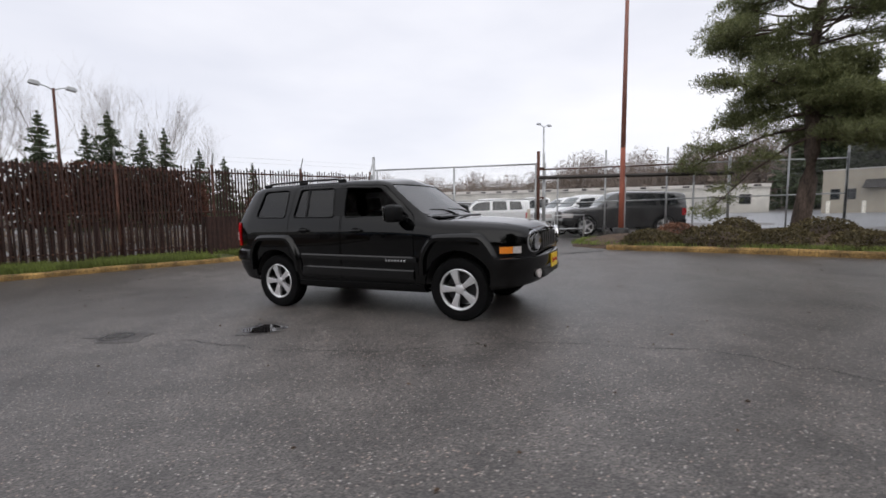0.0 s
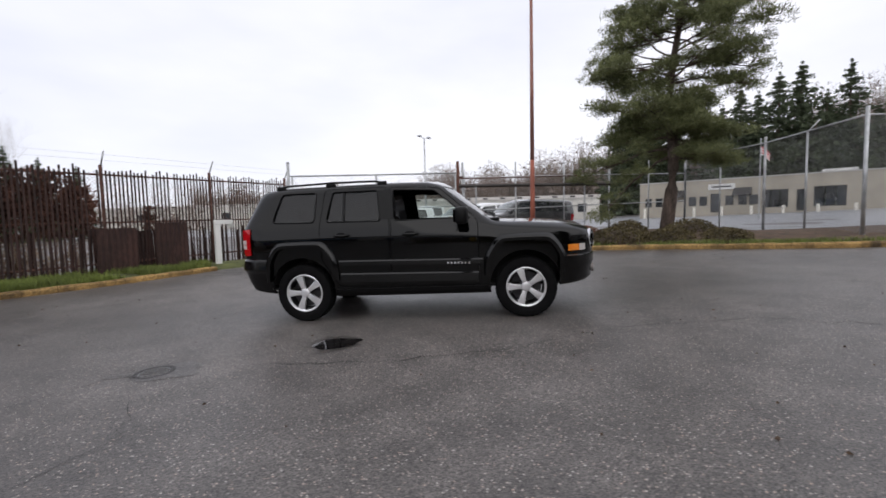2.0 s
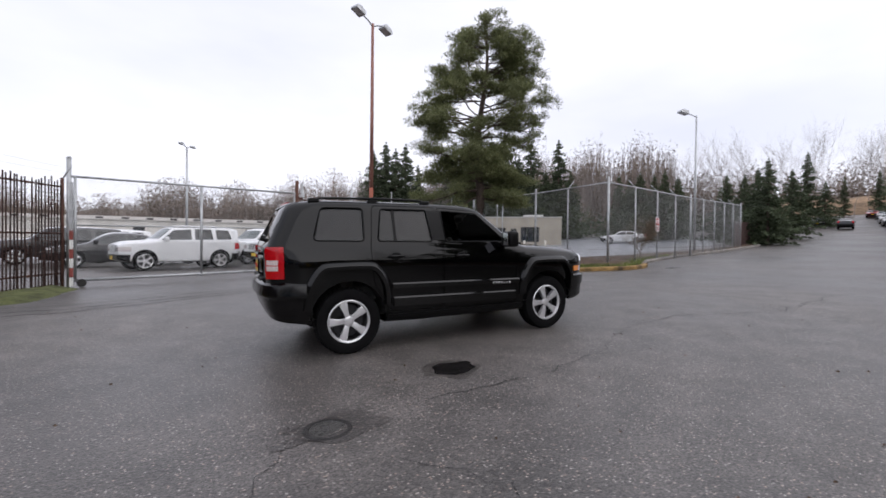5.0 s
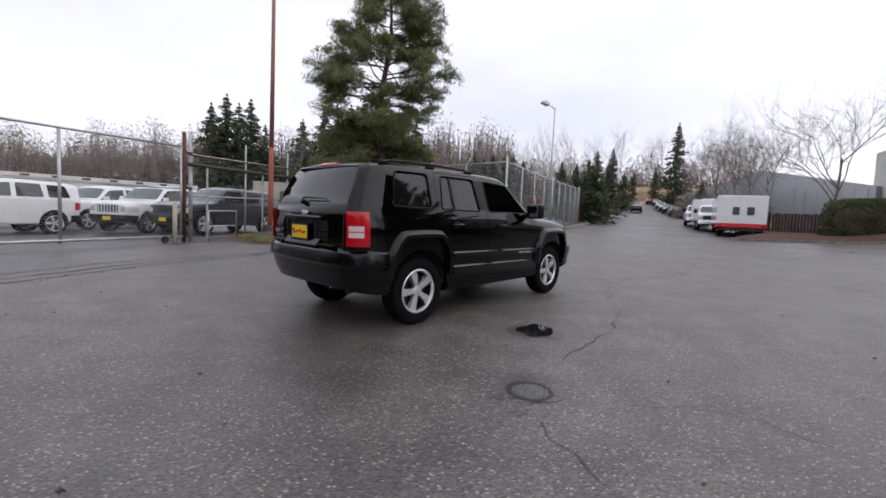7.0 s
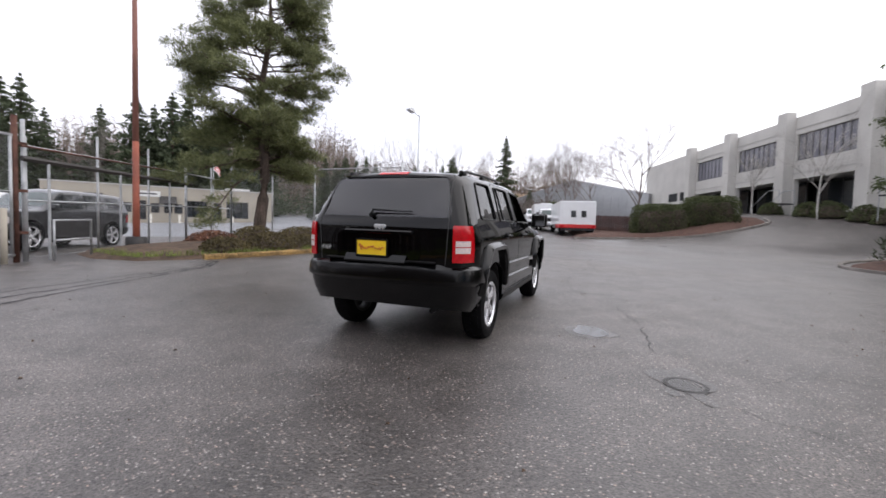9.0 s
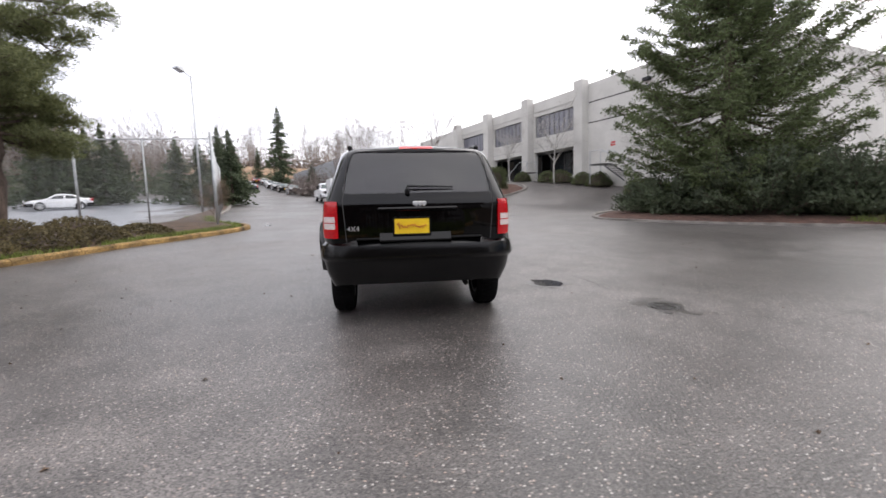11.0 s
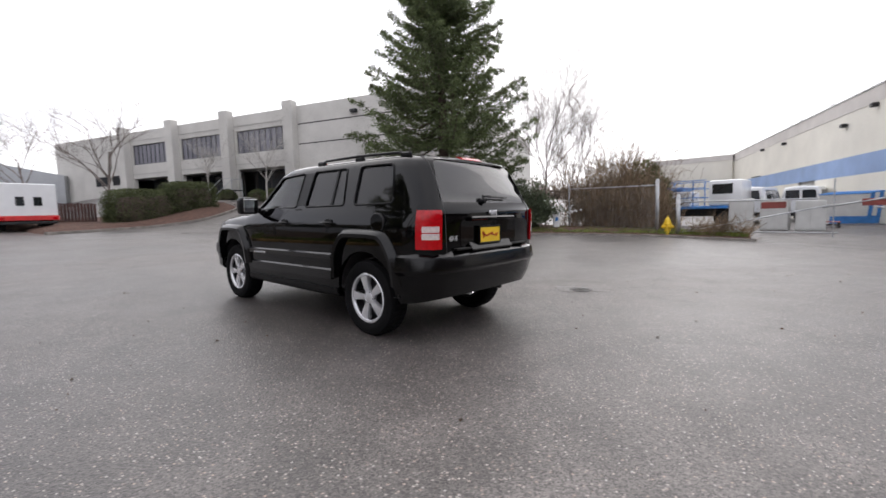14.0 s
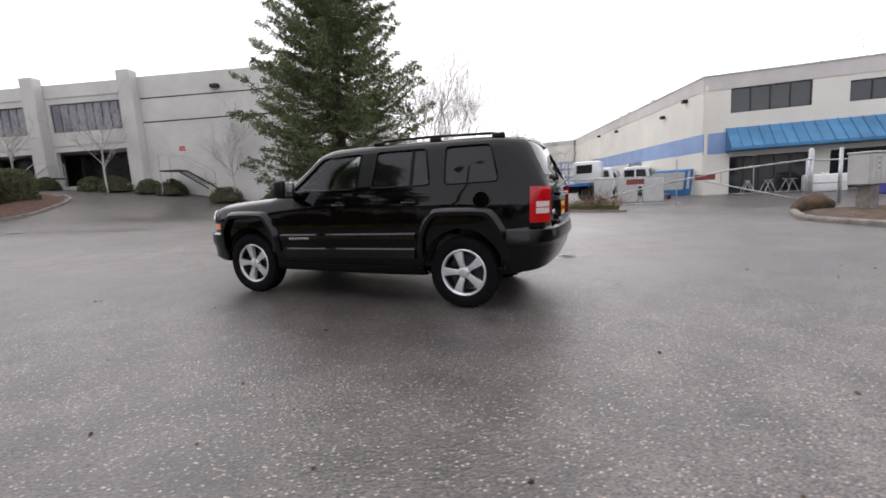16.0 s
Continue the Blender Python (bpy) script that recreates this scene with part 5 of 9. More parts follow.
def build_suv():
    car = thing("black_suv", "glossy black boxy four-door SUV parked on damp asphalt", "car", CAR_M)
    st = [
        (-2.105, 0.56, 0.62, 0.68, 1.10, 0.72, 1.575, 0.56, 1.60),
        (-2.07, 0.50, 0.71, 0.765, 1.11, 0.79, 1.590, 0.61, 1.625),
        (-1.98, 0.52, 0.775, 0.82, 1.115, 0.835, 1.600, 0.65, 1.640),
        (-1.80, 0.43, 0.83, 0.862, 1.12, 0.857, 1.612, 0.672, 1.655),
        (-1.20, 0.32, 0.84, 0.868, 1.12, 0.862, 1.618, 0.68, 1.664),
        (-0.30, 0.30, 0.84, 0.868, 1.115, 0.862, 1.612, 0.68, 1.664),
        (0.18, 0.30, 0.84, 0.868, 1.11, 0.86, 1.596, 0.675, 1.650),
        (0.36, 0.30, 0.84, 0.868, 1.105, 0.858, 1.555, 0.668, 1.615),
        (0.52, 0.30, 0.84, 0.868, 1.10, 0.857, 1.440, 0.675, 1.500),
        (0.78, 0.30, 0.84, 0.868, 1.085, 0.855, 1.245, 0.70, 1.300),
        (0.94, 0.30, 0.84, 0.866, 1.07, 0.853, 1.130, 0.715, 1.175),
        (1.02, 0.31, 0.84, 0.866, 1.055, 0.852, 1.105, 0.72, 1.140),
        (1.40, 0.33, 0.84, 0.862, 1.02, 0.845, 1.078, 0.70, 1.115),
        (1.78, 0.37, 0.79, 0.825, 0.985, 0.815, 1.045, 0.66, 1.080),
        (1.95, 0.42, 0.70, 0.755, 0.955, 0.765, 1.015, 0.62, 1.055),
        (2.04, 0.46, 0.60, 0.68, 0.93, 0.69, 0.985, 0.56, 1.025),
        (2.09, 0.50, 0.50, 0.59, 0.90, 0.61, 0.945, 0.50, 0.985),
    ]

    def lean(x, z):
        return 0.47 * max(0.0, z - 1.13) * sm(-1.45, -2.0, x)
    loft = car_loft(st, 46, lean, 0.024)
    cols = list(zip(*st))
    f_belt, f_beltw, f_top, f_topw = [monotone(cols[0], cols[i]) for i in (4, 5, 6, 7)]

    def skin_y(x, z):
        """Half-width of the glasshouse at a place."""
        x -= lean(x, z)
        a, b = f_belt(x), f_top(x)
        w = f_beltw(x) - 0.024
        return w + (f_topw(x) - w) * (z - a) / (b - a)

    f_zb, f_wb, f_wm = [monotone(cols[0], cols[i]) for i in (1, 2, 3)]

    def body_y(x, z):
        """Half-width of the lower body at a place."""
        zm = f_zb(x) + 0.52 * (f_belt(x) - f_zb(x))
        if z > zm:
            return f_wm(x)
        return f_wb(x) + (f_wm(x) - f_wb(x)) * max(0.0, z - f_zb(x)) / (zm - f_zb(x))
    # openings
    side_w = {
        "quarter_window": (rounded([(-1.67, 1.20), (-1.14, 1.185), (-1.125, 1.545), (-1.57, 1.545)], 0.05), M_TINT),
        "rear_door_window": (rounded([(-0.99, 1.185), (-0.335, 1.17), (-0.375, 1.535), (-0.925, 1.54)], 0.035), M_TINT),
        "front_door_window": (rounded([(-0.165, 1.168), (0.72, 1.152), (0.64, 1.21), (0.30, 1.502), (-0.19, 1.53)], 0.03), M_GLASS),
    }
    screen = rounded([(-0.70, 1.165), (0.70, 1.165), (0.605, 1.545), (-0.605, 1.545)], 0.05)
    back = rounded([(-0.675, 1.205), (0.675, 1.205), (0.565, 1.572), (-0.565, 1.572)], 0.06)
    cut = bmesh.new()
    for o, _ in side_w.values():
        for s in (-1, 1):
            prism(cut, o, "y", 0.45 * s, 1.2 * s)
    prism(cut, screen, "x", 0.395, 1.3)
    prism(cut, back, "x", -2.4, -1.5)
    for cx in (-1.3175, 1.3175):
        for s in (-1, 1):
            prism(cut, [(cx + 0.40 * math.cos(2 * math.pi * k / 40), 0.375 + 0.40 * math.sin(2 * math.pi * k / 40)) for k in range(40)], "y", 0.42 * s, 1.2 * s)
    # shut lines of doors, tailgate and bonnet
    doors = [
        rounded([(-1.075, 1.10), (-1.05, 0.74), (-0.86, 0.42), (-0.235, 0.41), (-0.225, 1.10), (-0.27, 1.57), (-1.02, 1.575)], 0.05, 3),
        rounded([(-0.205, 1.10), (-0.215, 0.41), (0.80, 0.40), (0.80, 1.09), (0.765, 1.165), (0.345, 1.53), (-0.235, 1.565)], 0.05, 3),
    ]
    grooves = bmesh.new()
    for o in doors:
        for s in (-1, 1):
            ring_outline(grooves, o, 0.007, 0.55 * s, 1.1 * s)
    both = cut.copy()
    body = boole("body", loft, both, M_PAINTK, car, 0.0, 0.035, "DIFFERENCE", "glossy black painted body shell", 32)
    g_ob = to_ob("cutter", grooves, [])
    mo = body.modifiers.new("g", "BOOLEAN")
    mo.operation, mo.object, mo.solver, mo.use_self = "DIFFERENCE", g_ob, "EXACT", True
    body.parent = None
    me = bpy.data.meshes.new_from_object(body.evaluated_get(bpy.context.evaluated_depsgraph_get()))
    body.modifiers.clear()
    body.data = me
    bpy.data.objects.remove(g_ob)
    body.parent = car
    resmooth(body, 32)

    def piece(name, cutter, material, proud, depth, label="", parent=None):
        return boole(name, loft, cutter, material, parent or car, proud, depth, "INTERSECT", label)

    for name, (o, m) in side_w.items():
        for s in (-1, 1):
            if s < 0 and m is M_GLASS:
                p = car
            else:
                p = piece(name, prism(bmesh.new(), o, "y", 0.45 * s, 1.2 * s), m, -0.010, 0.015)
                p.visible_shadow = False
            loop = [(x, s * (skin_y(x, z) + 0.001), z) for x, z in (*o, o[0])]
            part("seal", tb(loop, 0.009, 6), M_PLASTK, p, "black rubber seal", smooth=60)
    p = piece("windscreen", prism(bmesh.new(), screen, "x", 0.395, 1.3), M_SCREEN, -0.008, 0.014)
    p.visible_shadow = False
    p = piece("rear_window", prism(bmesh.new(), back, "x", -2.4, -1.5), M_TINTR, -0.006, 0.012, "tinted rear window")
    p.visible_shadow = False
    wp = part("wiper", tb([(-2.095, 0.10, 1.215), (-2.076, 0.10, 1.262), (-2.068, -0.30, 1.250)], [0.014, 0.011, 0.006], 6), M_PLASTK, p, "black rear wiper")
    part("wiper_pivot", lathe(bmesh.new(), [(0.0, -0.03), (0.025, -0.03), (0.02, 0.02), (0.0, 0.022)], 12, "x"), M_PLASTK, wp).matrix_basis = pose(-2.085, 0.10, 1.215, 0, 0, 180)
    # pillar trims between the doors
    for s in (-1, 1):
        o = [(-0.325, 1.19), (-0.175, 1.185), (-0.20, 1.525), (-0.365, 1.53)]
        piece("pillar_trim", prism(bmesh.new(), o, "y", 0.45 * s, 1.2 * s), M_PLASTK, 0.003, 0.01, "satin black pillar trim")
    for s in (-1, 1):
        piece("division_bar", prism(bmesh.new(), [(-0.80, 1.185), (-0.77, 1.185), (-0.77, 1.54), (-0.80, 1.54)], "y", 0.45 * s, 1.2 * s), M_PLASTK, 0.0, 0.008)
    # flares over the wheels
    for cx, top in ((-1.3175, 0.97), (1.3175, 0.955)):
        for s in (-1, 1):
            o = [(cx - 0.47, 0.50), (cx - 0.455, 0.70), (cx - 0.40, top - 0.135), (cx - 0.31, top - 0.03), (cx - 0.2, top), (cx + 0.2, top), (cx + 0.31, top - 0.03), (cx + 0.40, top - 0.135), (cx + 0.455, 0.70), (cx + 0.47, 0.50)]
            inner = [(cx + 0.40, 0.50), (cx + 0.385, 0.68), (cx + 0.335, top - 0.17), (cx + 0.26, top - 0.085), (cx + 0.16, top - 0.065), (cx - 0.16, top - 0.065), (cx - 0.26, top - 0.085), (cx - 0.335, top - 0.17), (cx - 0.385, 0.68), (cx - 0.40, 0.50)]
            part("wheel_flare", flare_bm(catmull(o, 4), catmull(inner[::-1], 4), s, body_y), M_SATIN, car, "glossy black wheel-arch flare", smooth=24)
    # wheel housings
    for cx in (-1.3175, 1.3175):
        for s in (-1, 1):
            bm = bmesh.new()
            lathe(bm, [(0.0, 0.40 * s), (0.41, 0.40 * s), (0.41, 0.82 * s), (0.402, 0.82 * s), (0.402, 0.41 * s), (0.0, 0.41 * s)], 28)
            for v in bm.verts:
                v.co.z = max(v.co.z, 0.02)
            ob = part("wheel_housing", bm, M_CABIN, car, smooth=40)
            ob.matrix_basis = pose(cx, 0, 0.375)
    for x in (-1.3175, 1.3175):
        for s in (-1, 1):
            build_wheel(car, x, 0.733 * s, 0.345, s, rim_r=0.217)
    # side mouldings and sills
    for s in (-1, 1):
        for za, zb_, xa, xb, hh in ((0.725, 0.695, -0.845, 0.84, 0.055), (0.572, 0.545, -0.83, 0.79, 0.10)):
            bm = bmesh.new()
            rows = []
            for x, z in ((xa, za), ((xa + xb) / 2, (za + zb_) / 2), (xb, zb_)):
                y = body_y(x, z)
                rows.append([bm.verts.new((x, s * (y + d), z + e)) for d, e in ((-0.01, 0.006), (0.002, 0.004), (0.016, -0.012), (0.016, -hh), (-0.01, -hh))])
            for a, b in zip(rows, rows[1:]):
                for k in range(4):
                    bm.faces.new((a[k], a[k + 1], b[k + 1], b[k]))
            bmesh.ops.recalc_face_normals(bm, faces=bm.faces)
            part("side_moulding", bm, M_TRIMK, car, "black side moulding with a bright upper edge", smooth=25)
        piece("sill", prism(bmesh.new(), [(-0.93, 0.25), (0.93, 0.25), (0.90, 0.385), (-0.90, 0.385)], "y", 0.5 * s, 1.2 * s), M_PLASTK, 0.014, 0.02, "black sill cladding")
        nm = piece("name_badge", prism(bmesh.new(), [(0.42, 0.645), (0.72, 0.638), (0.72, 0.668), (0.42, 0.675)], "y", 0.5 * s, 1.2 * s), M_PAINTK, 0.017, 0.01, "row of small chrome bars")
        for k in range(7):
            x = 0.435 + 0.04 * k
            z = 0.655 - 0.006 * k / 7
            part("badge_bar", bx(x, x + 0.024, 0.8835 * s - 0.006, 0.8835 * s + 0.006, z - 0.011, z + 0.012, bev=0.003), M_CHROME, nm)
        for x, z in ((-0.80, 1.02), (0.02, 1.005)):
            h = part("door_handle", tb([(x - 0.085, 0.872 * s, z - 0.004), (x - 0.06, 0.898 * s, z), (x + 0.07, 0.898 * s, z), (x + 0.095, 0.87 * s, z)], [0.012, 0.014, 0.014, 0.012], 8), M_PAINTK, car, smooth=50)
            part("handle_cup", lathe(bmesh.new(), [(0.0, 0.006), (0.05, 0.004), (0.055, 0.0), (0.0, 0.0)], 16), M_PLASTK, h).matrix_basis = pose(x, 0.868 * s, z) @ Matrix.Diagonal((1.2, s, 0.7, 1))
        # roof rail
        rl = part("roof_rail", tb([(-1.68, 0.60 * s, 1.622), (-1.55, 0.60 * s, 1.648), (-0.95, 0.605 * s, 1.658), (-0.44, 0.605 * s, 1.650), (-0.30, 0.60 * s, 1.630)], [0.011, 0.013, 0.013, 0.013, 0.011], 8), M_PLASTK, car, "black roof rail", smooth=50)
        for x in (-1.62, -0.98, -0.34):
            part("rail_foot", bx(x - 0.06, x + 0.06, 0.60 * s - 0.022, 0.60 * s + 0.022, 1.60, 1.648, bev=0.012), M_PLASTK, rl)
        # door mirror
        bm = bmesh.new()
        box(bm, -0.075, 0.06, -0.105, 0.105, -0.095, 0.095, bev=0.035, seg=3)
        mr = part("door_mirror", bm, M_PLASTK, car, "black door mirror", smooth=40)
        mr.matrix_basis = pose(0.64, 0.972 * s, 1.19)
        part("mirror_arm", bx(-0.03, 0.05, -0.16 if s > 0 else 0.05, -0.05 if s > 0 else 0.16, -0.085, -0.02, bev=0.012), M_PLASTK, mr)
        part("mirror_glass", bx(-0.004, 0.004, -0.085, 0.085, -0.075, 0.075, bev=0.002), M_CHROME, mr).matrix_basis = pose(-0.080, 0, 0, 0, -1, 11 * s)
        # tail lamp
        def lamp_cut(x1, y0, z0, z1):
            bm = bmesh.new()
            box(bm, -2.35, x1, y0 * s, 1.2 * s, z0, z1)
            return bm
        tl = piece("tail_lamp", lamp_cut(-1.955, 0.70, 0.825, 1.14), M_REDL, 0.016, 0.03, "red tail lamp with clear bars")
        for z in (0.905, 0.962):
            piece("clear_lens", lamp_cut(-2.01, 0.725, z, z + 0.048), M_LAMPCLR, 0.019, 0.003, "clear reversing lens", tl)
        # front lamps
        hl = part("headlamp", lathe(bmesh.new(), [(0.0, 0.0), (0.09, 0.0), (0.112, 0.03), (0.118, 0.06), (0.108, 0.062), (0.1, 0.03), (0.06, 0.012), (0.0, 0.01)], 28, "x"), M_CHROME, car, "round headlamp", smooth=50)
        hl.matrix_basis = pose(2.035, 0.56 * s, 0.852, 0, 0, 22 * s)
        part("headlamp_lens", lathe(bmesh.new(), [(0.108, 0.058), (0.09, 0.075), (0.05, 0.086), (0.0, 0.09)], 28, "x"), M_LENS, hl, smooth=50)
        part("bulb", lathe(bmesh.new(), [(0.0, 0.01), (0.02, 0.01), (0.018, 0.05), (0.0, 0.055)], 12, "x"), M_WHITE, hl, smooth=50)
        bm = bmesh.new()
        box(bm, 1.79, 1.915, 0.62 * s, 1.2 * s, 0.74, 0.81)
        mk = piece("side_marker", bm, M_AMBER, 0.012, 0.02, "amber side marker lamp")
        bm = bmesh.new()
        box(bm, 1.918, 1.99, 0.62 * s, 1.0 * s, 0.74, 0.81)
        piece("indicator", bm, M_CLEARL, 0.010, 0.02, "clear front indicator")
        bm = bmesh.new()
        lathe(bm, [(0.0, 0.0), (0.04, 0.0), (0.048, 0.03), (0.04, 0.034), (0.0, 0.03)], 18, "x")
        part("fog_lamp", bm, M_CLEARL, car, "small round fog lamp", smooth=40).matrix_basis = pose(2.095, 0.50 * s, 0.505, 0, 0, 16 * s)
        # front seat, headrest
        seat = part("front_seat", bx(-0.32, 0.18, -0.24, 0.24, 0.50, 0.68, bev=0.05, seg=2), M_SEATG, car, "grey cloth front seat", smooth=40)
        seat.matrix_basis = pose(0, 0.36 * s, 0)
        bm = bx(-0.07, 0.07, -0.23, 0.23, 0, 0.62, bev=0.05, seg=2)
        part("backrest", bm, M_SEATG, seat, smooth=40).matrix_basis = pose(-0.32, 0, 0.62, 0, -16, 0)
        part("headrest", bx(-0.05, 0.05, -0.13, 0.13, 0, 0.18, bev=0.04, seg=2), M_SEATG, seat, smooth=40).matrix_basis = pose(-0.52, 0, 1.25, 0, -8, 0)
    fd = part("fuel_door", lathe(bmesh.new(), [(0.0, 0.004), (0.074, 0.004), (0.080, 0.0), (0.080, -0.02), (0.0, -0.02)], 32), M_PAINTK, car, "round black fuel filler door", smooth=30)
    fd.matrix_basis = pose(-1.52, 0.870, 1.035)
    part("fuel_door_gap", lathe(bmesh.new(), [(0.080, 0.001), (0.0835, 0.001), (0.0835, -0.02), (0.080, -0.02), (0.080, 0.001)], 32), M_CABIN, fd, smooth=30)
    # tailgate
    def rear_cut(y0, y1, z0, z1, r=0.03):
        return prism(bmesh.new(), rounded([(y0, z0), (y1, z0), (y1, z1), (y0, z1)], r), "x", -2.5, -1.9)
    bm = bmesh.new()
    o = rounded([(-0.63, 0.76), (0.63, 0.76), (0.655, 1.13), (0.60, 1.60), (-0.60, 1.60), (-0.655, 1.13)], 0.04, 3)
    P = [Vector(q) for q in o]
    rows = []
    for i, q in enumerate(P):
        d = (P[(i + 1) % len(P)] - P[i - 1]).normalized()
        nr = Vector((-d.y, d.x)) * 0.004
        rows.append([bm.verts.new((x, w.x, w.y)) for x in (-2.5, -1.55) for w in (q - nr, q + nr)])
    for i in range(len(rows)):
        a, b = rows[i], rows[(i + 1) % len(rows)]
        for u, v in ((0, 1), (1, 3), (3, 2), (2, 0)):
            bm.faces.new((a[u], a[v], b[v], b[u]))
    piece("tailgate_seam", bm, M_CABIN, 0.001, 0.004, "dark tailgate shut line")
    gate = piece("tailgate_panel", rear_cut(-0.40, 0.46, 0.815, 1.06, 0.07), M_PAINTK, 0.006, 0.004, "raised number-plate surround")
    part("gate_handle", bx(-2.155, -2.10, -0.33, 0.36, 1.045, 1.085, bev=0.012), M_PAINTK, gate, "black tailgate handle bar")
    part("plate_lip", prism(bmesh.new(), [(-2.09, 0.868), (-2.118, 0.862), (-2.160, 0.805), (-2.158, 0.792), (-2.09, 0.78)], "y", -0.27, 0.35), M_PAINTK, gate, "glossy sloping lower lip")
    pl = part("number_plate", bx(-2.142, -2.130, -0.155, 0.155, 0.852, 0.988, bev=0.004), M_PLATE, car, "yellow dealer plate with a red scrawl")
    pl.matrix_basis = pose(0, 0.07, 0)
    part("plate_frame", bmesh_plate_frame(), M_PLASTK, pl)
    scr = [(-2.146, 0.125 - 0.25 * k / 24, 0.920 + 0.020 * math.sin(k * 2.3) * (1.6 if k < 4 else 0.6 + 0.3 * math.sin(k)) + 0.010 * math.cos(k * 0.5)) for k in range(25)]
    part("scrawl", tb(scr, 0.0042, 5), M_PLRED, pl, "red scrawl")
    bd = part("tail_badge", bx(-2.128, -2.112, -0.06, 0.06, 1.10, 1.13, bev=0.006), M_ALLOY, car, "small chrome badge in plain shapes")
    for k in range(3):
        part("badge_bar", bx(-2.131, -2.127, -0.05 + 0.035 * k, -0.03 + 0.035 * k, 1.088, 1.135, bev=0.001), M_ALLOY, bd)
    tx = bpy.data.curves.new("drive_badge", "FONT")
    tx.body, tx.size, tx.extrude = "4X4", 0.062, 0.004
    tmp = new("drive_badge", tx)
    me = bpy.data.meshes.new_from_object(tmp.evaluated_get(bpy.context.evaluated_depsgraph_get()))
    bpy.data.objects.remove(tmp)
    me.materials.append(M_ALLOY)
    fb = new("drive_badge", me)
    fb.parent = car
    fb["label"] = "chrome lettering"
    fb.matrix_basis = Matrix(((0, 0, -1, -2.122), (-1, 0, 0, 0.625), (0, 1, 0, 0.885), (0, 0, 0, 1)))
    bm = bmesh.new()
    box(bm, -2.4, -1.72, -0.2, 0.2, 1.588, 1.7)
    piece("brake_light", prism(bmesh.new(), [(-0.15, 1.597), (0.15, 1.597), (0.15, 1.625), (-0.15, 1.625)], "x", -2.1, -1.70), M_REDL, 0.006, 0.01, "red high brake lamp")
    # bumpers
    rear_plan = [(-1.69, 0.885), (-1.82, 0.885), (-1.95, 0.868), (-2.05, 0.82), (-2.115, 0.74), (-2.155, 0.60), (-2.172, 0.40), (-2.18, 0.20), (-2.182, 0.0)]
    rb = part("rear_bumper", bumper_bm(rear_plan, [(0.828, 0.082), (0.780, 0.022), (0.770, 0.008), (0.695, -0.010), (0.675, -0.010), (0.650, 0.020), (0.56, 0.045), (0.46, 0.10)], lambda x: 0.34 + 0.07 * (-1.69 - x) / 0.49), M_SATIN, car, "black plastic rear bumper", smooth=28)
    part("step_pad", bx(-2.150, -2.09, -0.55, 0.55, 0.806, 0.822, bev=0.004), M_PLASTK, rb)
    front_plan = [(1.69, 0.885), (1.80, 0.88), (1.92, 0.84), (2.02, 0.755), (2.085, 0.64), (2.125, 0.50), (2.15, 0.32), (2.16, 0.15), (2.162, 0.0)]
    fbm = part("front_bumper", bumper_bm(front_plan, [(0.725, 0.08), (0.705, 0.03), (0.69, 0.0), (0.60, 0.0), (0.56, 0.02), (0.50, 0.03), (0.45, 0.03), (0.42, 0.06)], lambda x: 0.36 + 0.05 * (x - 1.69) / 0.47), M_SATIN, car, "black plastic front bumper", smooth=28)
    part("lower_grille", bx(2.09, 2.145, -0.36, 0.36, 0.44, 0.52, bev=0.01), M_CABIN, fbm)
    fp = part("front_plate", bx(2.166, 2.178, -0.155, 0.155, 0.52, 0.675, bev=0.004), M_PLATE, fbm, "yellow front plate")
    part("scrawl", tb([(2.181, -p[1], p[2] - 0.322) for p in scr], 0.0055, 5), M_PLRED, fp, "red scrawl")
    # grille with seven upright slots
    gr = part("grille", bx(2.085, 2.118, -0.42, 0.42, 0.735, 0.955, bev=0.02, seg=2), M_PAINTK, car, "black grille with seven slots", smooth=40)
    for k in range(7):
        y = -0.30 + 0.1 * k
        part("slot", bx(2.112, 2.122, y - 0.032, y + 0.032, 0.76, 0.93, bev=0.008), M_CABIN, gr)
    for k in range(4):
        part("badge_bar", bx(2.085, 2.125, -0.05 + 0.027 * k, -0.033 + 0.027 * k, 0.962, 0.982, bev=0.003), M_CHROME, gr)
    # bonnet shut line and wipers
    for s in (-1, 1):
        piece("bonnet_seam", prism(bmesh.new(), [(1.0, 0.70 * s), (1.95, 0.62 * s), (1.95, 0.612 * s), (1.0, 0.692 * s)], "z", 0.98, 1.3), M_CABIN, 0.001, 0.004)
        part("wiper", tb([(0.985, 0.25 * s + 0.12, 1.168), (0.93, 0.25 * s - 0.05, 1.212), (0.90, 0.25 * s - 0.38, 1.222)], [0.014, 0.010, 0.006], 6), M_PLASTK, car)
    part("cowl", bx(0.93, 1.05, -0.66, 0.66, 1.115, 1.145, bev=0.012), M_PLASTK, car)
    # cabin
    part("cabin_floor", bx(-0.88, 0.88, -0.76, 0.76, 0.36, 0.42), M_CABIN, car)
    part("boot_floor", bx(-1.95, -0.9, -0.40, 0.40, 0.56, 0.60), M_CABIN, car)
    dash = part("dashboard", prism(bmesh.new(), rounded([(0.55, 0.62), (1.0, 0.62), (1.0, 1.10), (0.66, 1.13), (0.52, 1.02)], 0.05), "y", -0.72, 0.72), M_CABIN, car, "dark dashboard", smooth=40)
    sw = part("steering_wheel", torus_bm(0.18, 0.016), M_CABIN, car, "black steering wheel", smooth=60)
    sw.matrix_basis = pose(0.42, 0.36, 1.03, 0, -66, 0)
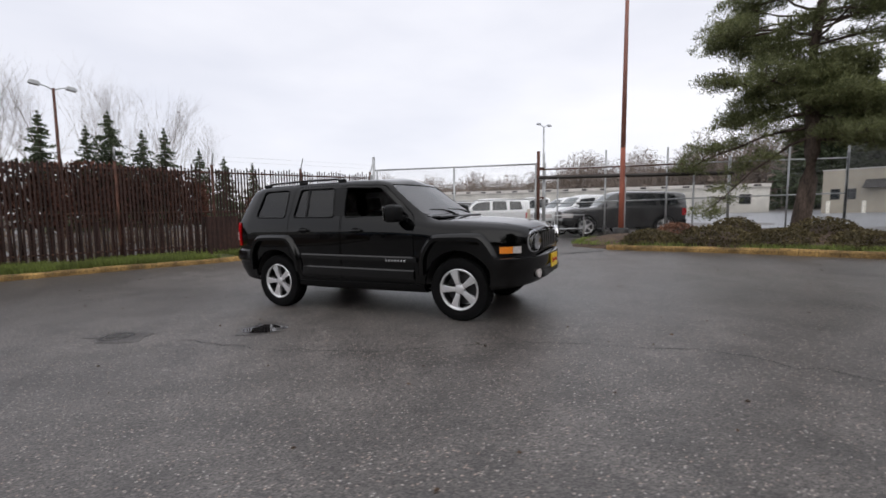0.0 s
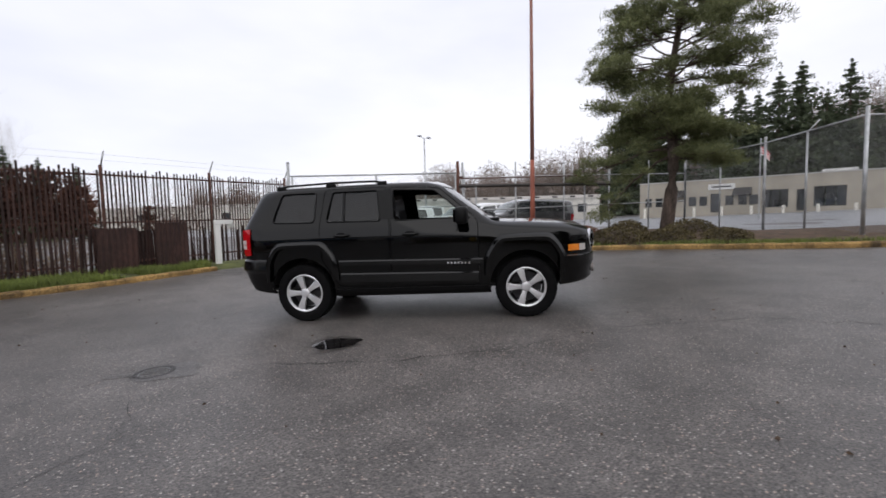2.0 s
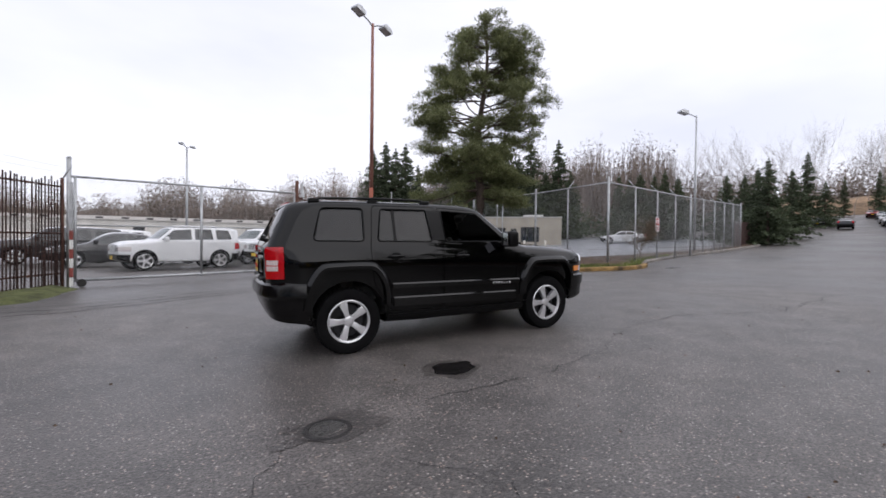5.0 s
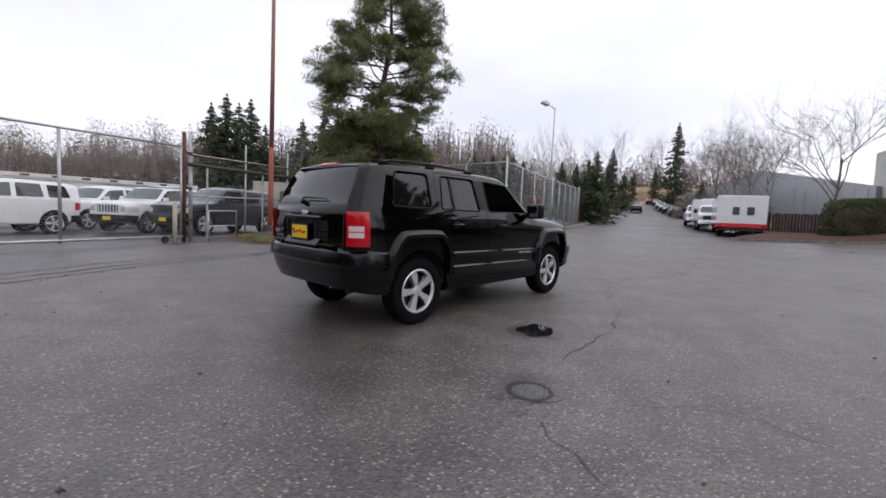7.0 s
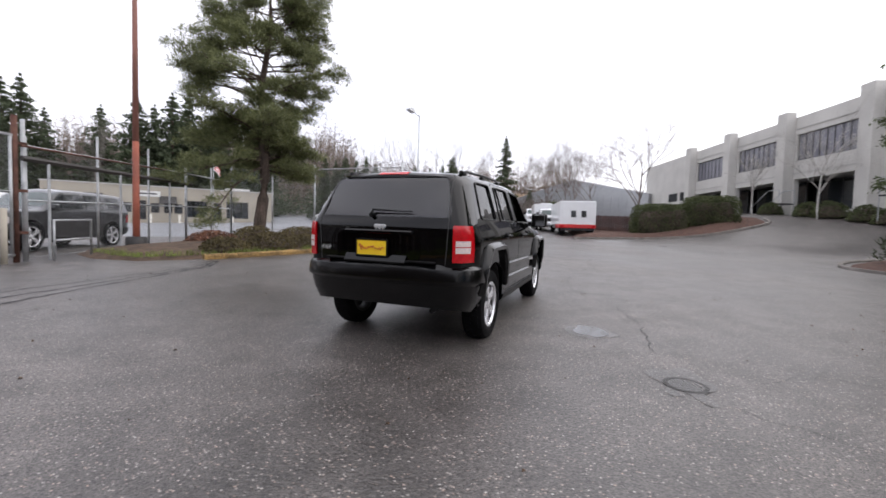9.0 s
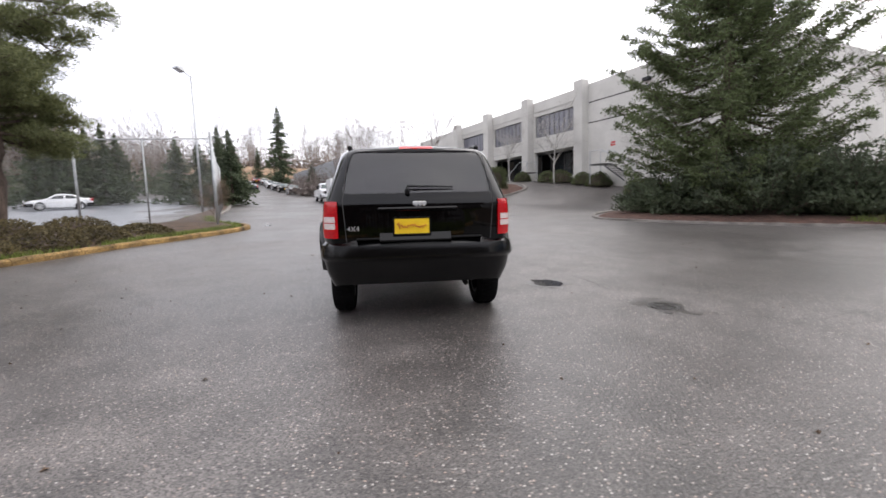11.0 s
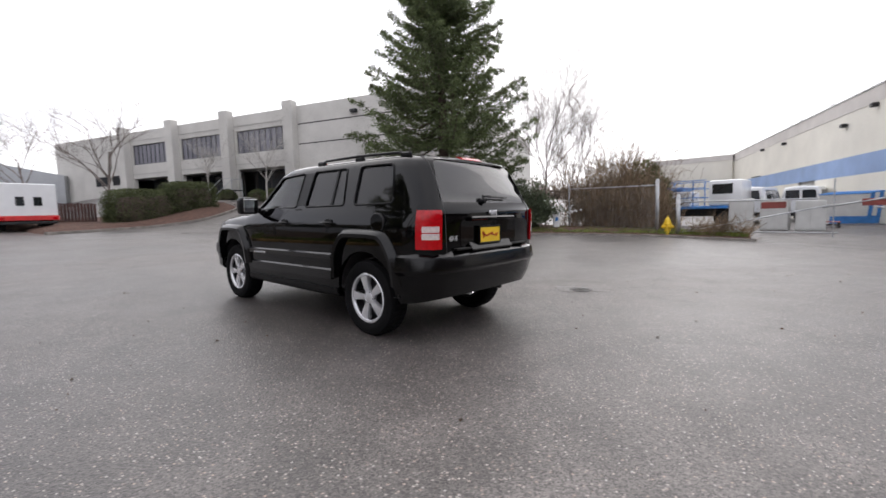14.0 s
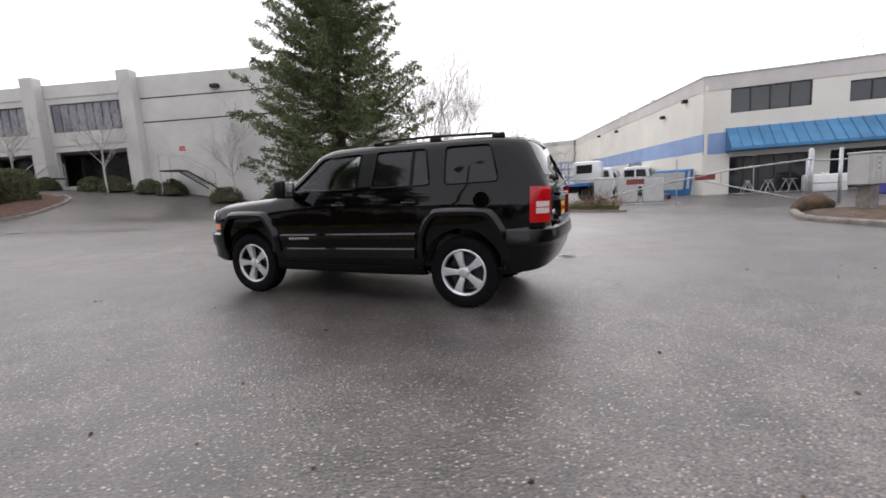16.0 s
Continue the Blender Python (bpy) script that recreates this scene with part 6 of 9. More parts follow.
    part("wheel_boss", bx(-0.07, 0.07, -0.15, 0.15, -0.03, 0.02, bev=0.02), M_CABIN, sw)
    part("rear_seat", bx(-1.25, -0.75, -0.62, 0.62, 0.52, 0.70, bev=0.05, seg=2), M_SEATG, car, "grey cloth rear bench", smooth=40)
    rbk = part("rear_backrest", bx(-0.08, 0.08, -0.62, 0.62, 0, 0.56, bev=0.05, seg=2), M_SEATG, car, smooth=40)
    rbk.matrix_basis = pose(-1.27, 0, 0.66, 0, -14, 0)
    for s in (-1, 1):
        part("headrest", bx(-0.05, 0.05, -0.12, 0.12, 0, 0.17, bev=0.04, seg=2), M_SEATG, rbk, smooth=40).matrix_basis = pose(-0.03, 0.36 * s, 0.60)
    for s in (-1, 1):
        part("door_trim", bx(-0.85, 0.70, 0.775 * s - 0.012, 0.775 * s + 0.012, 0.52, 1.10, bev=0.008), M_TRIMG, car, "grey inner door trim")
    part("headliner", bx(-1.55, 0.10, -0.56, 0.56, 1.585, 1.60, bev=0.005), M_CARPETG, car, "beige cloth headliner")
    part("inner_mirror", bx(0.44, 0.47, -0.11, 0.11, 1.42, 1.49, bev=0.012), M_CABIN, car)
    ex = part("exhaust_pipe", tb([(-1.5, -0.42, 0.36), (-1.80, -0.44, 0.36), (-1.92, -0.44, 0.35)], 0.024, 10), M_STEELDK, car, "dull steel exhaust tip", smooth=50)
    ax = part("rear_axle", tb([(-1.3175, -0.7, 0.345), (-1.3175, 0.7, 0.345)], 0.045, 8), M_STEELDK, car)
    part("front_axle", tb([(1.3175, -0.7, 0.345), (1.3175, 0.7, 0.345)], 0.045, 8), M_STEELDK, car)
    part("underbody", bx(-1.55, 1.75, -0.40, 0.40, 0.29, 0.37, bev=0.03), M_TYRE, car)
    return car


def bumper_bm(plan, levels, bottom):
    """A wrapped bumper: a plan line, mirrored, stacked at heights with insets; its lower edge rises towards the end of the car."""
    sgn = 1 if plan[-1][0] > 0 else -1
    line = [Vector(q) for q in plan] + [Vector((q[0], -q[1])) for q in plan[-2::-1]]
    bm = bmesh.new()
    grid = []
    zb0, zt = levels[-1][0], levels[0][0]
    for z, inset in (*levels, (None, 0.16)):
        row = []
        for i, q in enumerate(line):
            d = (line[min(i + 1, len(line) - 1)] - line[max(i - 1, 0)]).normalized()
            nrm = Vector((d.y, -d.x)) * -sgn
            w = q - nrm * inset * (-1 if nrm.dot(q - Vector((1.2 * sgn, 0))) < 0 else 1)
            lo = bottom(q.x)
            zz = lo + 0.02 if z is None else lo + (z - zb0) * (zt - lo) / (zt - zb0)
            row.append(bm.verts.new((w.x, w.y, zz)))
        grid.append(row)
    back = [bm.verts.new((min(1.6, abs(q.x) - 0.25) * sgn if abs(q.y) < 0.8 else q.x, q.y * 0.86, zt)) for q in line]
    grid.insert(0, back)
    for r, t in zip(grid, grid[1:]):
        for k in range(len(line) - 1):
            bm.faces.new((r[k], r[k + 1], t[k + 1], t[k]))
    bmesh.ops.recalc_face_normals(bm, faces=bm.faces)
    return bm


def bmesh_plate_frame():
    bm = bmesh.new()
    for a in ((-0.165, 0.165, 0.839, 0.855), (-0.165, 0.165, 0.985, 1.0), (-0.165, -0.15, 0.855, 0.985), (0.15, 0.165, 0.855, 0.985)):
        box(bm, -2.146, -2.128, *a, bev=0.003)
    return bm


def torus_bm(R, r, n=28, k=8):
    bm = bmesh.new()
    rings = [[bm.verts.new(((R + r * math.cos(2 * math.pi * j / k)) * math.cos(2 * math.pi * i / n), (R + r * math.cos(2 * math.pi * j / k)) * math.sin(2 * math.pi * i / n), r * math.sin(2 * math.pi * j / k))) for j in range(k)] for i in range(n)]
    for i in range(n):
        a, b = rings[i], rings[(i + 1) % n]
        for j in range(k):
            bm.faces.new((a[j], b[j], b[(j + 1) % k], a[(j + 1) % k]))
    return bm


build_suv()
# ---- other vehicles ----
def simple_vehicle(name, label, st, paint, windows, screen, back, hubs, R, track, group="", lean=None, extras=True, fine=30):
    """A parked vehicle: body skin, panes set into it, wheels, lamps, bumpers. Built at the origin, heading +x."""
    v = thing(name, label, "car" if name not in ("box_truck", "pickup_truck", "van") else name.replace("_", " "), pose(0, 0, -300), group)
    loft = car_loft(st, fine, lean)
    cut = bmesh.new()
    for cx in hubs:
        for s in (-1, 1):
            prism(cut, [(cx + (R + 0.05) * math.cos(2 * math.pi * k / 28), R + 0.02 + (R + 0.05) * math.sin(2 * math.pi * k / 28)) for k in range(28)], "y", 0.45 * s, 1.3 * s)
    boole("body", loft, cut, paint, v, 0.0, 0.03, "DIFFERENCE", "", 32)
    for o in windows:
        for s in (-1, 1):
            boole("side_window", loft, prism(bmesh.new(), rounded(o, 0.03, 2), "y", 0.4 * s, 1.3 * s), M_PANE, v, 0.004, 0.004, "INTERSECT")
    if screen:
        boole("windscreen", loft, prism(bmesh.new(), rounded(screen[0], 0.05, 2), "x", screen[1], screen[2]), M_PANES, v, 0.004, 0.004, "INTERSECT")
    if back:
        boole("rear_window", loft, prism(bmesh.new(), rounded(back[0], 0.05, 2), "x", back[1], back[2]), M_PANE, v, 0.004, 0.004, "INTERSECT")
    for cx in hubs:
        for s in (-1, 1):
            build_wheel(v, cx, track * s, R, s, R, R * 0.68)
            bm = bmesh.new()
            lathe(bm, [(0.0, 0.42 * s), (R + 0.06, 0.42 * s), (R + 0.06, (track + 0.06) * s), (R + 0.052, (track + 0.06) * s), (R + 0.052, 0.43 * s), (0.0, 0.43 * s)], 24)
            for q in bm.verts:
                q.co.z = max(q.co.z, -0.1)
            part("wheel_housing", bm, M_CABIN, v).matrix_basis = pose(cx, 0, R + 0.02)
    x0, x1 = st[0][0], st[-1][0]
    zs = st[len(st) // 2][4]
    if extras:
        boole("front_bumper", loft, prism(bmesh.new(), [(hubs[1] + R + 0.1, 0.30), (x1 + 1, 0.30), (x1 + 1, 0.62), (hubs[1] + R + 0.1, 0.60)], "y", -1.3, 1.3), M_PLASTK, v, 0.04, 0.02, "INTERSECT")
        boole("rear_bumper", loft, prism(bmesh.new(), [(x0 - 1, 0.34), (hubs[0] - R - 0.1, 0.30), (hubs[0] - R - 0.1, 0.62), (x0 - 1, 0.66)], "y", -1.3, 1.3), M_PLASTK, v, 0.04, 0.02, "INTERSECT")
        for s in (-1, 1):
            bm = bmesh.new()
            box(bm, x1 - 0.35, x1 + 0.3, 0.5 * s, 1.2 * s, 0.72, 0.88)
            boole("headlamp", loft, bm, M_CLEARL, v, 0.01, 0.01, "INTERSECT", "clear headlamp")
            bm = bmesh.new()
            box(bm, x0 - 0.3, x0 + 0.22, 0.6 * s, 1.2 * s, 0.8, 1.05)
            boole("tail_lamp", loft, bm, M_REDL, v, 0.01, 0.01, "INTERSECT", "red tail lamp")
            part("door_mirror", bx(hubs[1] - 0.75, hubs[1] - 0.60, 0.90 * s - 0.09, 0.90 * s + 0.09, zs + 0.02, zs + 0.17, bev=0.03), paint, v)
        bm = bmesh.new()
        box(bm, x1 - 0.3, x1 + 0.4, -0.40, 0.40, 0.70, 0.92)
        g = boole("grille", loft, bm, M_CABIN, v, 0.006, 0.01, "INTERSECT", "dark grille")
        for k in range(7):
            part("grille_bar", bx(x1 - 0.02, x1 + 0.022, -0.36 + 0.115 * k, -0.33 + 0.115 * k, 0.71, 0.91), paint, g)
        part("front_plate", bx(x1 + 0.045, x1 + 0.055, -0.15, 0.15, 0.42, 0.55), M_PLATE, v, "yellow front plate")
    return v


M_PANES = mat("pale_reflecting_windscreen", (0.05, 0.07, 0.068), 0.04, scale=0.8, vary=0.3, spec=0.9)


def at_az(x, y, az):
    return pose(x, y, ground_z(x, y), 0, 0, az)


def drop(v):
    for o in (*v.children_recursive, v):
        bpy.data.objects.remove(o)


SUV_ST = [(-2.12, 0.50, 0.66, 0.72, 1.10, 0.74, 1.60, 0.58, 1.63), (-2.05, 0.45, 0.76, 0.81, 1.10, 0.82, 1.62, 0.63, 1.66), (-1.7, 0.38, 0.82, 0.86, 1.11, 0.86, 1.66, 0.68, 1.71), (-0.3, 0.32, 0.83, 0.87, 1.11, 0.86, 1.68, 0.69, 1.74), (0.25, 0.32, 0.83, 0.87, 1.11, 0.86, 1.64, 0.68, 1.70), (0.45, 0.32, 0.83, 0.87, 1.10, 0.86, 1.54, 0.68, 1.60), (0.95, 0.33, 0.83, 0.87, 1.07, 0.85, 1.14, 0.73, 1.18), (1.1, 0.33, 0.83, 0.87, 1.05, 0.85, 1.11, 0.73, 1.15), (1.75, 0.36, 0.81, 0.85, 1.01, 0.82, 1.07, 0.69, 1.10), (2.0, 0.42, 0.74, 0.78, 0.96, 0.74, 1.0, 0.62, 1.03), (2.1, 0.46, 0.66, 0.7, 0.9, 0.66, 0.95, 0.54, 0.98)]
SUV_W = [[(-1.78, 1.20), (-1.18, 1.18), (-1.17, 1.58), (-1.68, 1.57)], [(-1.05, 1.18), (-0.36, 1.17), (-0.38, 1.59), (-1.0, 1.59)], [(-0.24, 1.17), (0.80, 1.14), (0.72, 1.20), (0.36, 1.52), (-0.25, 1.58)]]
SUV_S = ([(-0.70, 1.19), (0.70, 1.19), (0.60, 1.60), (-0.60, 1.60)], 0.42, 1.3)
SUV_B = ([(-0.62, 1.2), (0.62, 1.2), (0.54, 1.58), (-0.54, 1.58)], -2.5, -1.95)
white = simple_vehicle("white_suv", "white boxy SUV parked in the storage lot", SUV_ST, M_PAINTW, SUV_W, SUV_S, SUV_B, (-1.32, 1.32), 0.36, 0.75, "white vehicles in the lot")
for x, y, az in ((-4.2, 15.0, 203), (0.35, 15.3, 214), (-0.9, 18.2, 214), (2.6, 22.5, 214), (-8.5, 24.5, 205)):
    copy_thing(white, at_az(x, y, az))
drop(white)
dark = simple_vehicle("grey_suv", "dark grey SUV parked behind the chain-link fence", [(s[0] * 1.1, *s[1:]) for s in SUV_ST], M_PAINTG, [[(a * 1.1, b) for a, b in w] for w in SUV_W], (SUV_S[0], 0.46, 1.4), (SUV_B[0], -2.7, -2.12), (-1.46, 1.46), 0.38, 0.77, "dark vehicles in the lot")
for x, y, az in ((1.95, 13.55, 204), (1.6, 19.6, 214), (-9.5, 21.0, 200)):
    copy_thing(dark, at_az(x, y, az))
drop(dark)
SED_ST = [(-2.35, 0.45, 0.66, 0.70, 0.98, 0.66, 1.02, 0.55, 1.05), (-2.25, 0.40, 0.76, 0.80, 0.99, 0.78, 1.05, 0.66, 1.08), (-1.75, 0.30, 0.82, 0.86, 0.98, 0.84, 1.06, 0.70, 1.10), (-1.0, 0.24, 0.83, 0.88, 0.97, 0.86, 1.34, 0.62, 1.39), (-0.5, 0.22, 0.83, 0.88, 0.96, 0.86, 1.41, 0.62, 1.46), (0.1, 0.22, 0.83, 0.88, 0.96, 0.86, 1.40, 0.62, 1.45), (0.45, 0.22, 0.83, 0.88, 0.95, 0.86, 1.28, 0.64, 1.33), (1.05, 0.23, 0.83, 0.88, 0.93, 0.85, 0.97, 0.74, 1.0), (1.7, 0.26, 0.81, 0.85, 0.86, 0.80, 0.88, 0.70, 0.92), (2.2, 0.32, 0.72, 0.76, 0.72, 0.70, 0.75, 0.58, 0.79), (2.35, 0.36, 0.6, 0.64, 0.62, 0.58, 0.65, 0.46, 0.68)]
SED_W = [[(-1.30, 1.02), (-0.36, 1.0), (-0.38, 1.33), (-0.92, 1.31)], [(-0.28, 1.0), (0.80, 0.98), (0.30, 1.28), (-0.28, 1.33)]]
for nm, lb, paint, spots in (("dark_sedan", "dark blue-grey sedan parked in the storage lot", M_PAINTG, ((-6.7, 17.6, 196), (69.5, 16.6, 198), (62.0, 13.6, 200), (72.0, 22.3, 20))), ("white_sedan", "white sedan on the street", M_PAINTW, ((80.0, 28.6, 200), (84.0, 22.0, 200), (90.5, 24.0, 200), (38.0, 29.5, 130))), ("silver_sedan", "silver sedan parked by the street", M_PAINTS, ((77.0, 19.4, 200), (97.0, 26.6, 200))), ("red_sedan", "red car in the distance", M_PAINTR, ((103.0, 30.0, 200),))):
    sd = simple_vehicle(nm, lb, SED_ST, paint, SED_W, ([(-0.66, 1.02), (0.66, 1.02), (0.55, 1.36), (-0.55, 1.36)], 0.25, 1.2), ([(-0.6, 1.08), (0.6, 1.08), (0.52, 1.36), (-0.52, 1.36)], -2.0, -0.95), (-1.38, 1.38), 0.33, 0.74, "cars in the distance", extras=True, fine=24)
    for x, y, az in spots:
        copy_thing(sd, at_az(x, y, az))
    drop(sd)

PU_ST = [(-0.55, 0.45, 0.84, 0.90, 1.20, 0.90, 1.80, 0.70, 1.85), (-0.4, 0.40, 0.84, 0.92, 1.20, 0.91, 1.84, 0.72, 1.90), (0.6, 0.38, 0.84, 0.92, 1.20, 0.91, 1.84, 0.72, 1.90), (0.9, 0.38, 0.84, 0.92, 1.19, 0.91, 1.70, 0.72, 1.75), (1.4, 0.38, 0.84, 0.92, 1.17, 0.90, 1.24, 0.8, 1.28), (1.55, 0.4, 0.84, 0.92, 1.15, 0.9, 1.21, 0.8, 1.25), (2.4, 0.42, 0.82, 0.90, 1.10, 0.86, 1.15, 0.76, 1.18), (2.6, 0.46, 0.78, 0.84, 1.02, 0.8, 1.08, 0.7, 1.1)]


def build_pickup(kind, label, box_body=False):
    v = simple_vehicle(kind, label, PU_ST, M_PAINTW, [[(-0.40, 1.28), (0.25, 1.27), (0.25, 1.76), (-0.40, 1.76)], [(0.33, 1.27), (1.28, 1.22), (0.92, 1.62), (0.33, 1.74)]], ([(-0.74, 1.30), (0.74, 1.30), (0.64, 1.74), (-0.64, 1.74)], 0.8, 1.8), None, (-1.75, 1.75), 0.40, 0.80, "white work trucks along the street", extras=False, fine=20)
    part("chassis", bx(-3.0, -0.5, -0.45, 0.45, 0.45, 0.62), M_CABIN, v)
    part("front_bumper", bx(2.55, 2.78, -0.9, 0.9, 0.42, 0.68, bev=0.04), M_CHROME, v)
    part("grille", bx(2.58, 2.64, -0.6, 0.6, 0.75, 1.02, bev=0.02), M_CABIN, v)
    for s in (-1, 1):
        part("headlamp", bx(2.5, 2.63, 0.62 * s - 0.14, 0.62 * s + 0.14, 0.8, 1.0, bev=0.03), M_CLEARL, v)
        part("door_mirror", bx(1.15, 1.3, 1.02 * s - 0.1, 1.02 * s + 0.1, 1.25, 1.55, bev=0.03), M_PLASTK, v)
        part("mirror_arm", bx(1.18, 1.24, 0.93 * s - 0.06, 0.93 * s + 0.06, 1.3, 1.34), M_PLASTK, v)
    if box_body:
        part("cargo_box", bx(-3.3, -0.6, -1.15, 1.15, 0.75, 2.35, bev=0.03), M_PAINTW, v)
        part("roof_hatch", bx(-2.6, -1.6, -0.5, 0.5, 2.35, 2.5, bev=0.03), M_PAINTW, v)
        for s in (-1, 1):
            part("box_trim", bx(-3.28, -0.62, 1.152 * s - 0.006, 1.152 * s + 0.006, 0.75, 0.83), M_GALV, v)
            part("locker_door", bx(-2.9, -1.9, 1.152 * s - 0.006, 1.152 * s + 0.006, 0.95, 2.1, bev=0.004), M_PAINTW, v)
    else:
        part("bed", bx(-3.0, -0.6, -0.92, 0.92, 0.55, 1.22, bev=0.04), M_PAINTW, v)
        part("bed_rail", bx(-2.95, -0.62, -0.86, 0.86, 1.22, 1.26, bev=0.015), M_PLASTK, v)
        for s in (-1, 1):
            part("tail_lamp", bx(-3.02, -2.98, 0.80 * s - 0.08, 0.80 * s + 0.08, 0.75, 1.1), M_REDL, v)
    return v


pk = build_pickup("pickup_truck", "white crew-cab pickup parked along the street")
copy_thing(pk, at_az(39.8, 6.0, 195))
copy_thing(pk, at_az(-3.0, 21.0, 210))
drop(pk)
sv = build_pickup("box_truck", "white service-body truck parked along the street", True)
copy_thing(sv, at_az(33.2, 3.6, 195))
drop(sv)

# white box truck with a red sill, back end to the yard
bt = thing("box_truck", "white box truck body with a red sill and two rear windows", "box truck", at_az(25.6, 0.5, 14), "white work trucks along the street")
part("cargo_box", bx(0.0, 5.2, -1.22, 1.22, 0.78, 2.42, bev=0.04), M_PAINTW, bt)
part("red_sill", bx(-0.06, 2.0, -1.235, 1.235, 0.56, 0.80, bev=0.02), M_REDP, bt, "red painted sill")
part("bumper_bar", bx(-0.14, -0.02, -1.1, 1.1, 0.38, 0.5, bev=0.02), M_STEELDK, bt)
for y in (-0.42, 0.28):
    w = part("rear_window", bx(-0.02, 0.0, y - 0.17, y + 0.17, 1.3, 1.75, bev=0.01), M_FRAME, bt)
    part("pane", bx(-0.03, -0.021, y - 0.13, y + 0.13, 1.34, 1.71), M_PANE, w)
part("chassis", bx(0.1, 6.8, -0.45, 0.45, 0.45, 0.78), M_CABIN, bt)
part("cab", bx(5.3, 7.0, -1.0, 1.0, 0.55, 1.95, bev=0.12, seg=2), M_PAINTW, bt, smooth=30)
for x in (1.1, 6.2):
    for s in (-1, 1):
        build_wheel(bt, x, 0.95 * s, 0.42, s, 0.42, 0.27, material=M_STEELDK)
for s in (-1, 1):
    part("tail_lamp", bx(-0.08, -0.06, 1.05 * s - 0.1, 1.05 * s + 0.1, 0.6, 0.72), M_REDL, bt)
    part("mud_flap", bx(0.45, 0.47, 0.95 * s - 0.2, 0.95 * s + 0.2, 0.15, 0.6), M_TYRE, bt)


def build_van(x, y, az):
    st = [(-2.6, 0.50, 0.84, 0.92, 1.15, 0.92, 1.90, 0.72, 1.95), (-2.5, 0.42, 0.88, 0.96, 1.15, 0.95, 1.98, 0.78, 2.05), (0.8, 0.40, 0.88, 0.97, 1.15, 0.96, 2.0, 0.8, 2.07), (1.2, 0.40, 0.88, 0.97, 1.14, 0.95, 1.85, 0.78, 1.92), (1.8, 0.4, 0.88, 0.96, 1.1, 0.93, 1.28, 0.8, 1.33), (2.4, 0.44, 0.84, 0.92, 1.0, 0.86, 1.06, 0.74, 1.1), (2.55, 0.5, 0.74, 0.82, 0.9, 0.76, 0.95, 0.64, 0.98)]
    v = simple_vehicle("van", "white passenger van parked beside the cream building", st, M_PAINTW, [[(-2.2, 1.25), (-1.0, 1.24), (-1.0, 1.82), (-2.1, 1.82)], [(-0.85, 1.24), (0.3, 1.23), (0.3, 1.83), (-0.85, 1.83)], [(0.45, 1.22), (1.5, 1.2), (1.15, 1.7), (0.45, 1.82)]], ([(-0.74, 1.3), (0.74, 1.3), (0.64, 1.86), (-0.64, 1.86)], 1.0, 2.4), ([(-0.72, 1.28), (-0.06, 1.28), (-0.06, 1.80), (-0.64, 1.80)], -3.0, -2.45), (-1.7, 1.7), 0.37, 0.84, "vans beside the cream building", extras=False, fine=20)
    boole_back = bx(-2.64, -2.60, 0.06, 0.70, 1.28, 1.80, bev=0.008)
    part("rear_window", boole_back, M_PANE, v)
    for s in (-1, 1):
        part("tail_lamp", bx(-2.63, -2.57, 0.86 * s - 0.05, 0.86 * s + 0.05, 0.9, 1.25), M_REDL, v)
        part("headlamp", bx(2.42, 2.57, 0.66 * s - 0.14, 0.66 * s + 0.14, 0.78, 0.95, bev=0.03), M_CLEARL, v)
    part("bumper", bx(-2.72, -2.58, -0.92, 0.92, 0.45, 0.62, bev=0.03), M_STEELDK, v)
    v.matrix_basis = at_az(x, y, az)
    return v


va = build_van(-1.6, -28.2, -97)
copy_thing(va, at_az(-3.9, -31.5, -97))

# ---- plants ----
class Cards:
    """Gathers many small leaf blades into one mesh."""

    def __init__(self, seed):
        self.r = np.random.RandomState(seed)
        self.c, self.u, self.v = [], [], []

    def cloud(self, centre, spread, n, size, thin=0.25, droop=0.0, out=None, radial=0.0):
        """n blades round a centre. out: the way that they point on the whole; radial: how much they point away from the centre."""
        r = self.r
        p = np.clip(r.normal(size=(n, 3)), -1.7, 1.7) * np.array(spread) * 0.55
        d = r.normal(size=(n, 3))
        d /= np.linalg.norm(d, axis=1)[:, None]
        if radial:
            d = d * (1 - radial) + p / (np.linalg.norm(p, axis=1)[:, None] + 1e-6) * radial
        if out is not None:
            d = d + np.array(out)
        d[:, 2] -= droop
        d /= np.linalg.norm(d, axis=1)[:, None] + 1e-9
        w = np.cross(d, r.normal(size=(n, 3)))
        w /= np.linalg.norm(w, axis=1)[:, None] + 1e-9
        s = size * r.uniform(0.6, 1.3, (n, 1))
        self.c.append(p + np.array(centre))
        self.u.append(d * s)
        self.v.append(w * s * thin)

    def mesh(self, name, material, parent=None):
        c, u, v = np.concatenate(self.c), np.concatenate(self.u), np.concatenate(self.v)
        n = len(c)
        vv = np.empty((n, 4, 3))
        vv[:, 0], vv[:, 1], vv[:, 2], vv[:, 3] = c - u * 0.5, c + v, c + u * 0.5, c - v
        me = bpy.data.meshes.new(name)
        me.vertices.add(4 * n)
        me.vertices.foreach_set("co", vv.ravel())
        me.loops.add(4 * n)
        me.loops.foreach_set("vertex_index", np.arange(4 * n, dtype=np.int32))
        me.polygons.add(n)
        me.polygons.foreach_set("loop_start", np.arange(0, 4 * n, 4, dtype=np.int32))
        me.update(calc_edges=True)
        me.materials.append(material)
        ob = new(name, me)
        ob.parent = parent
        return ob


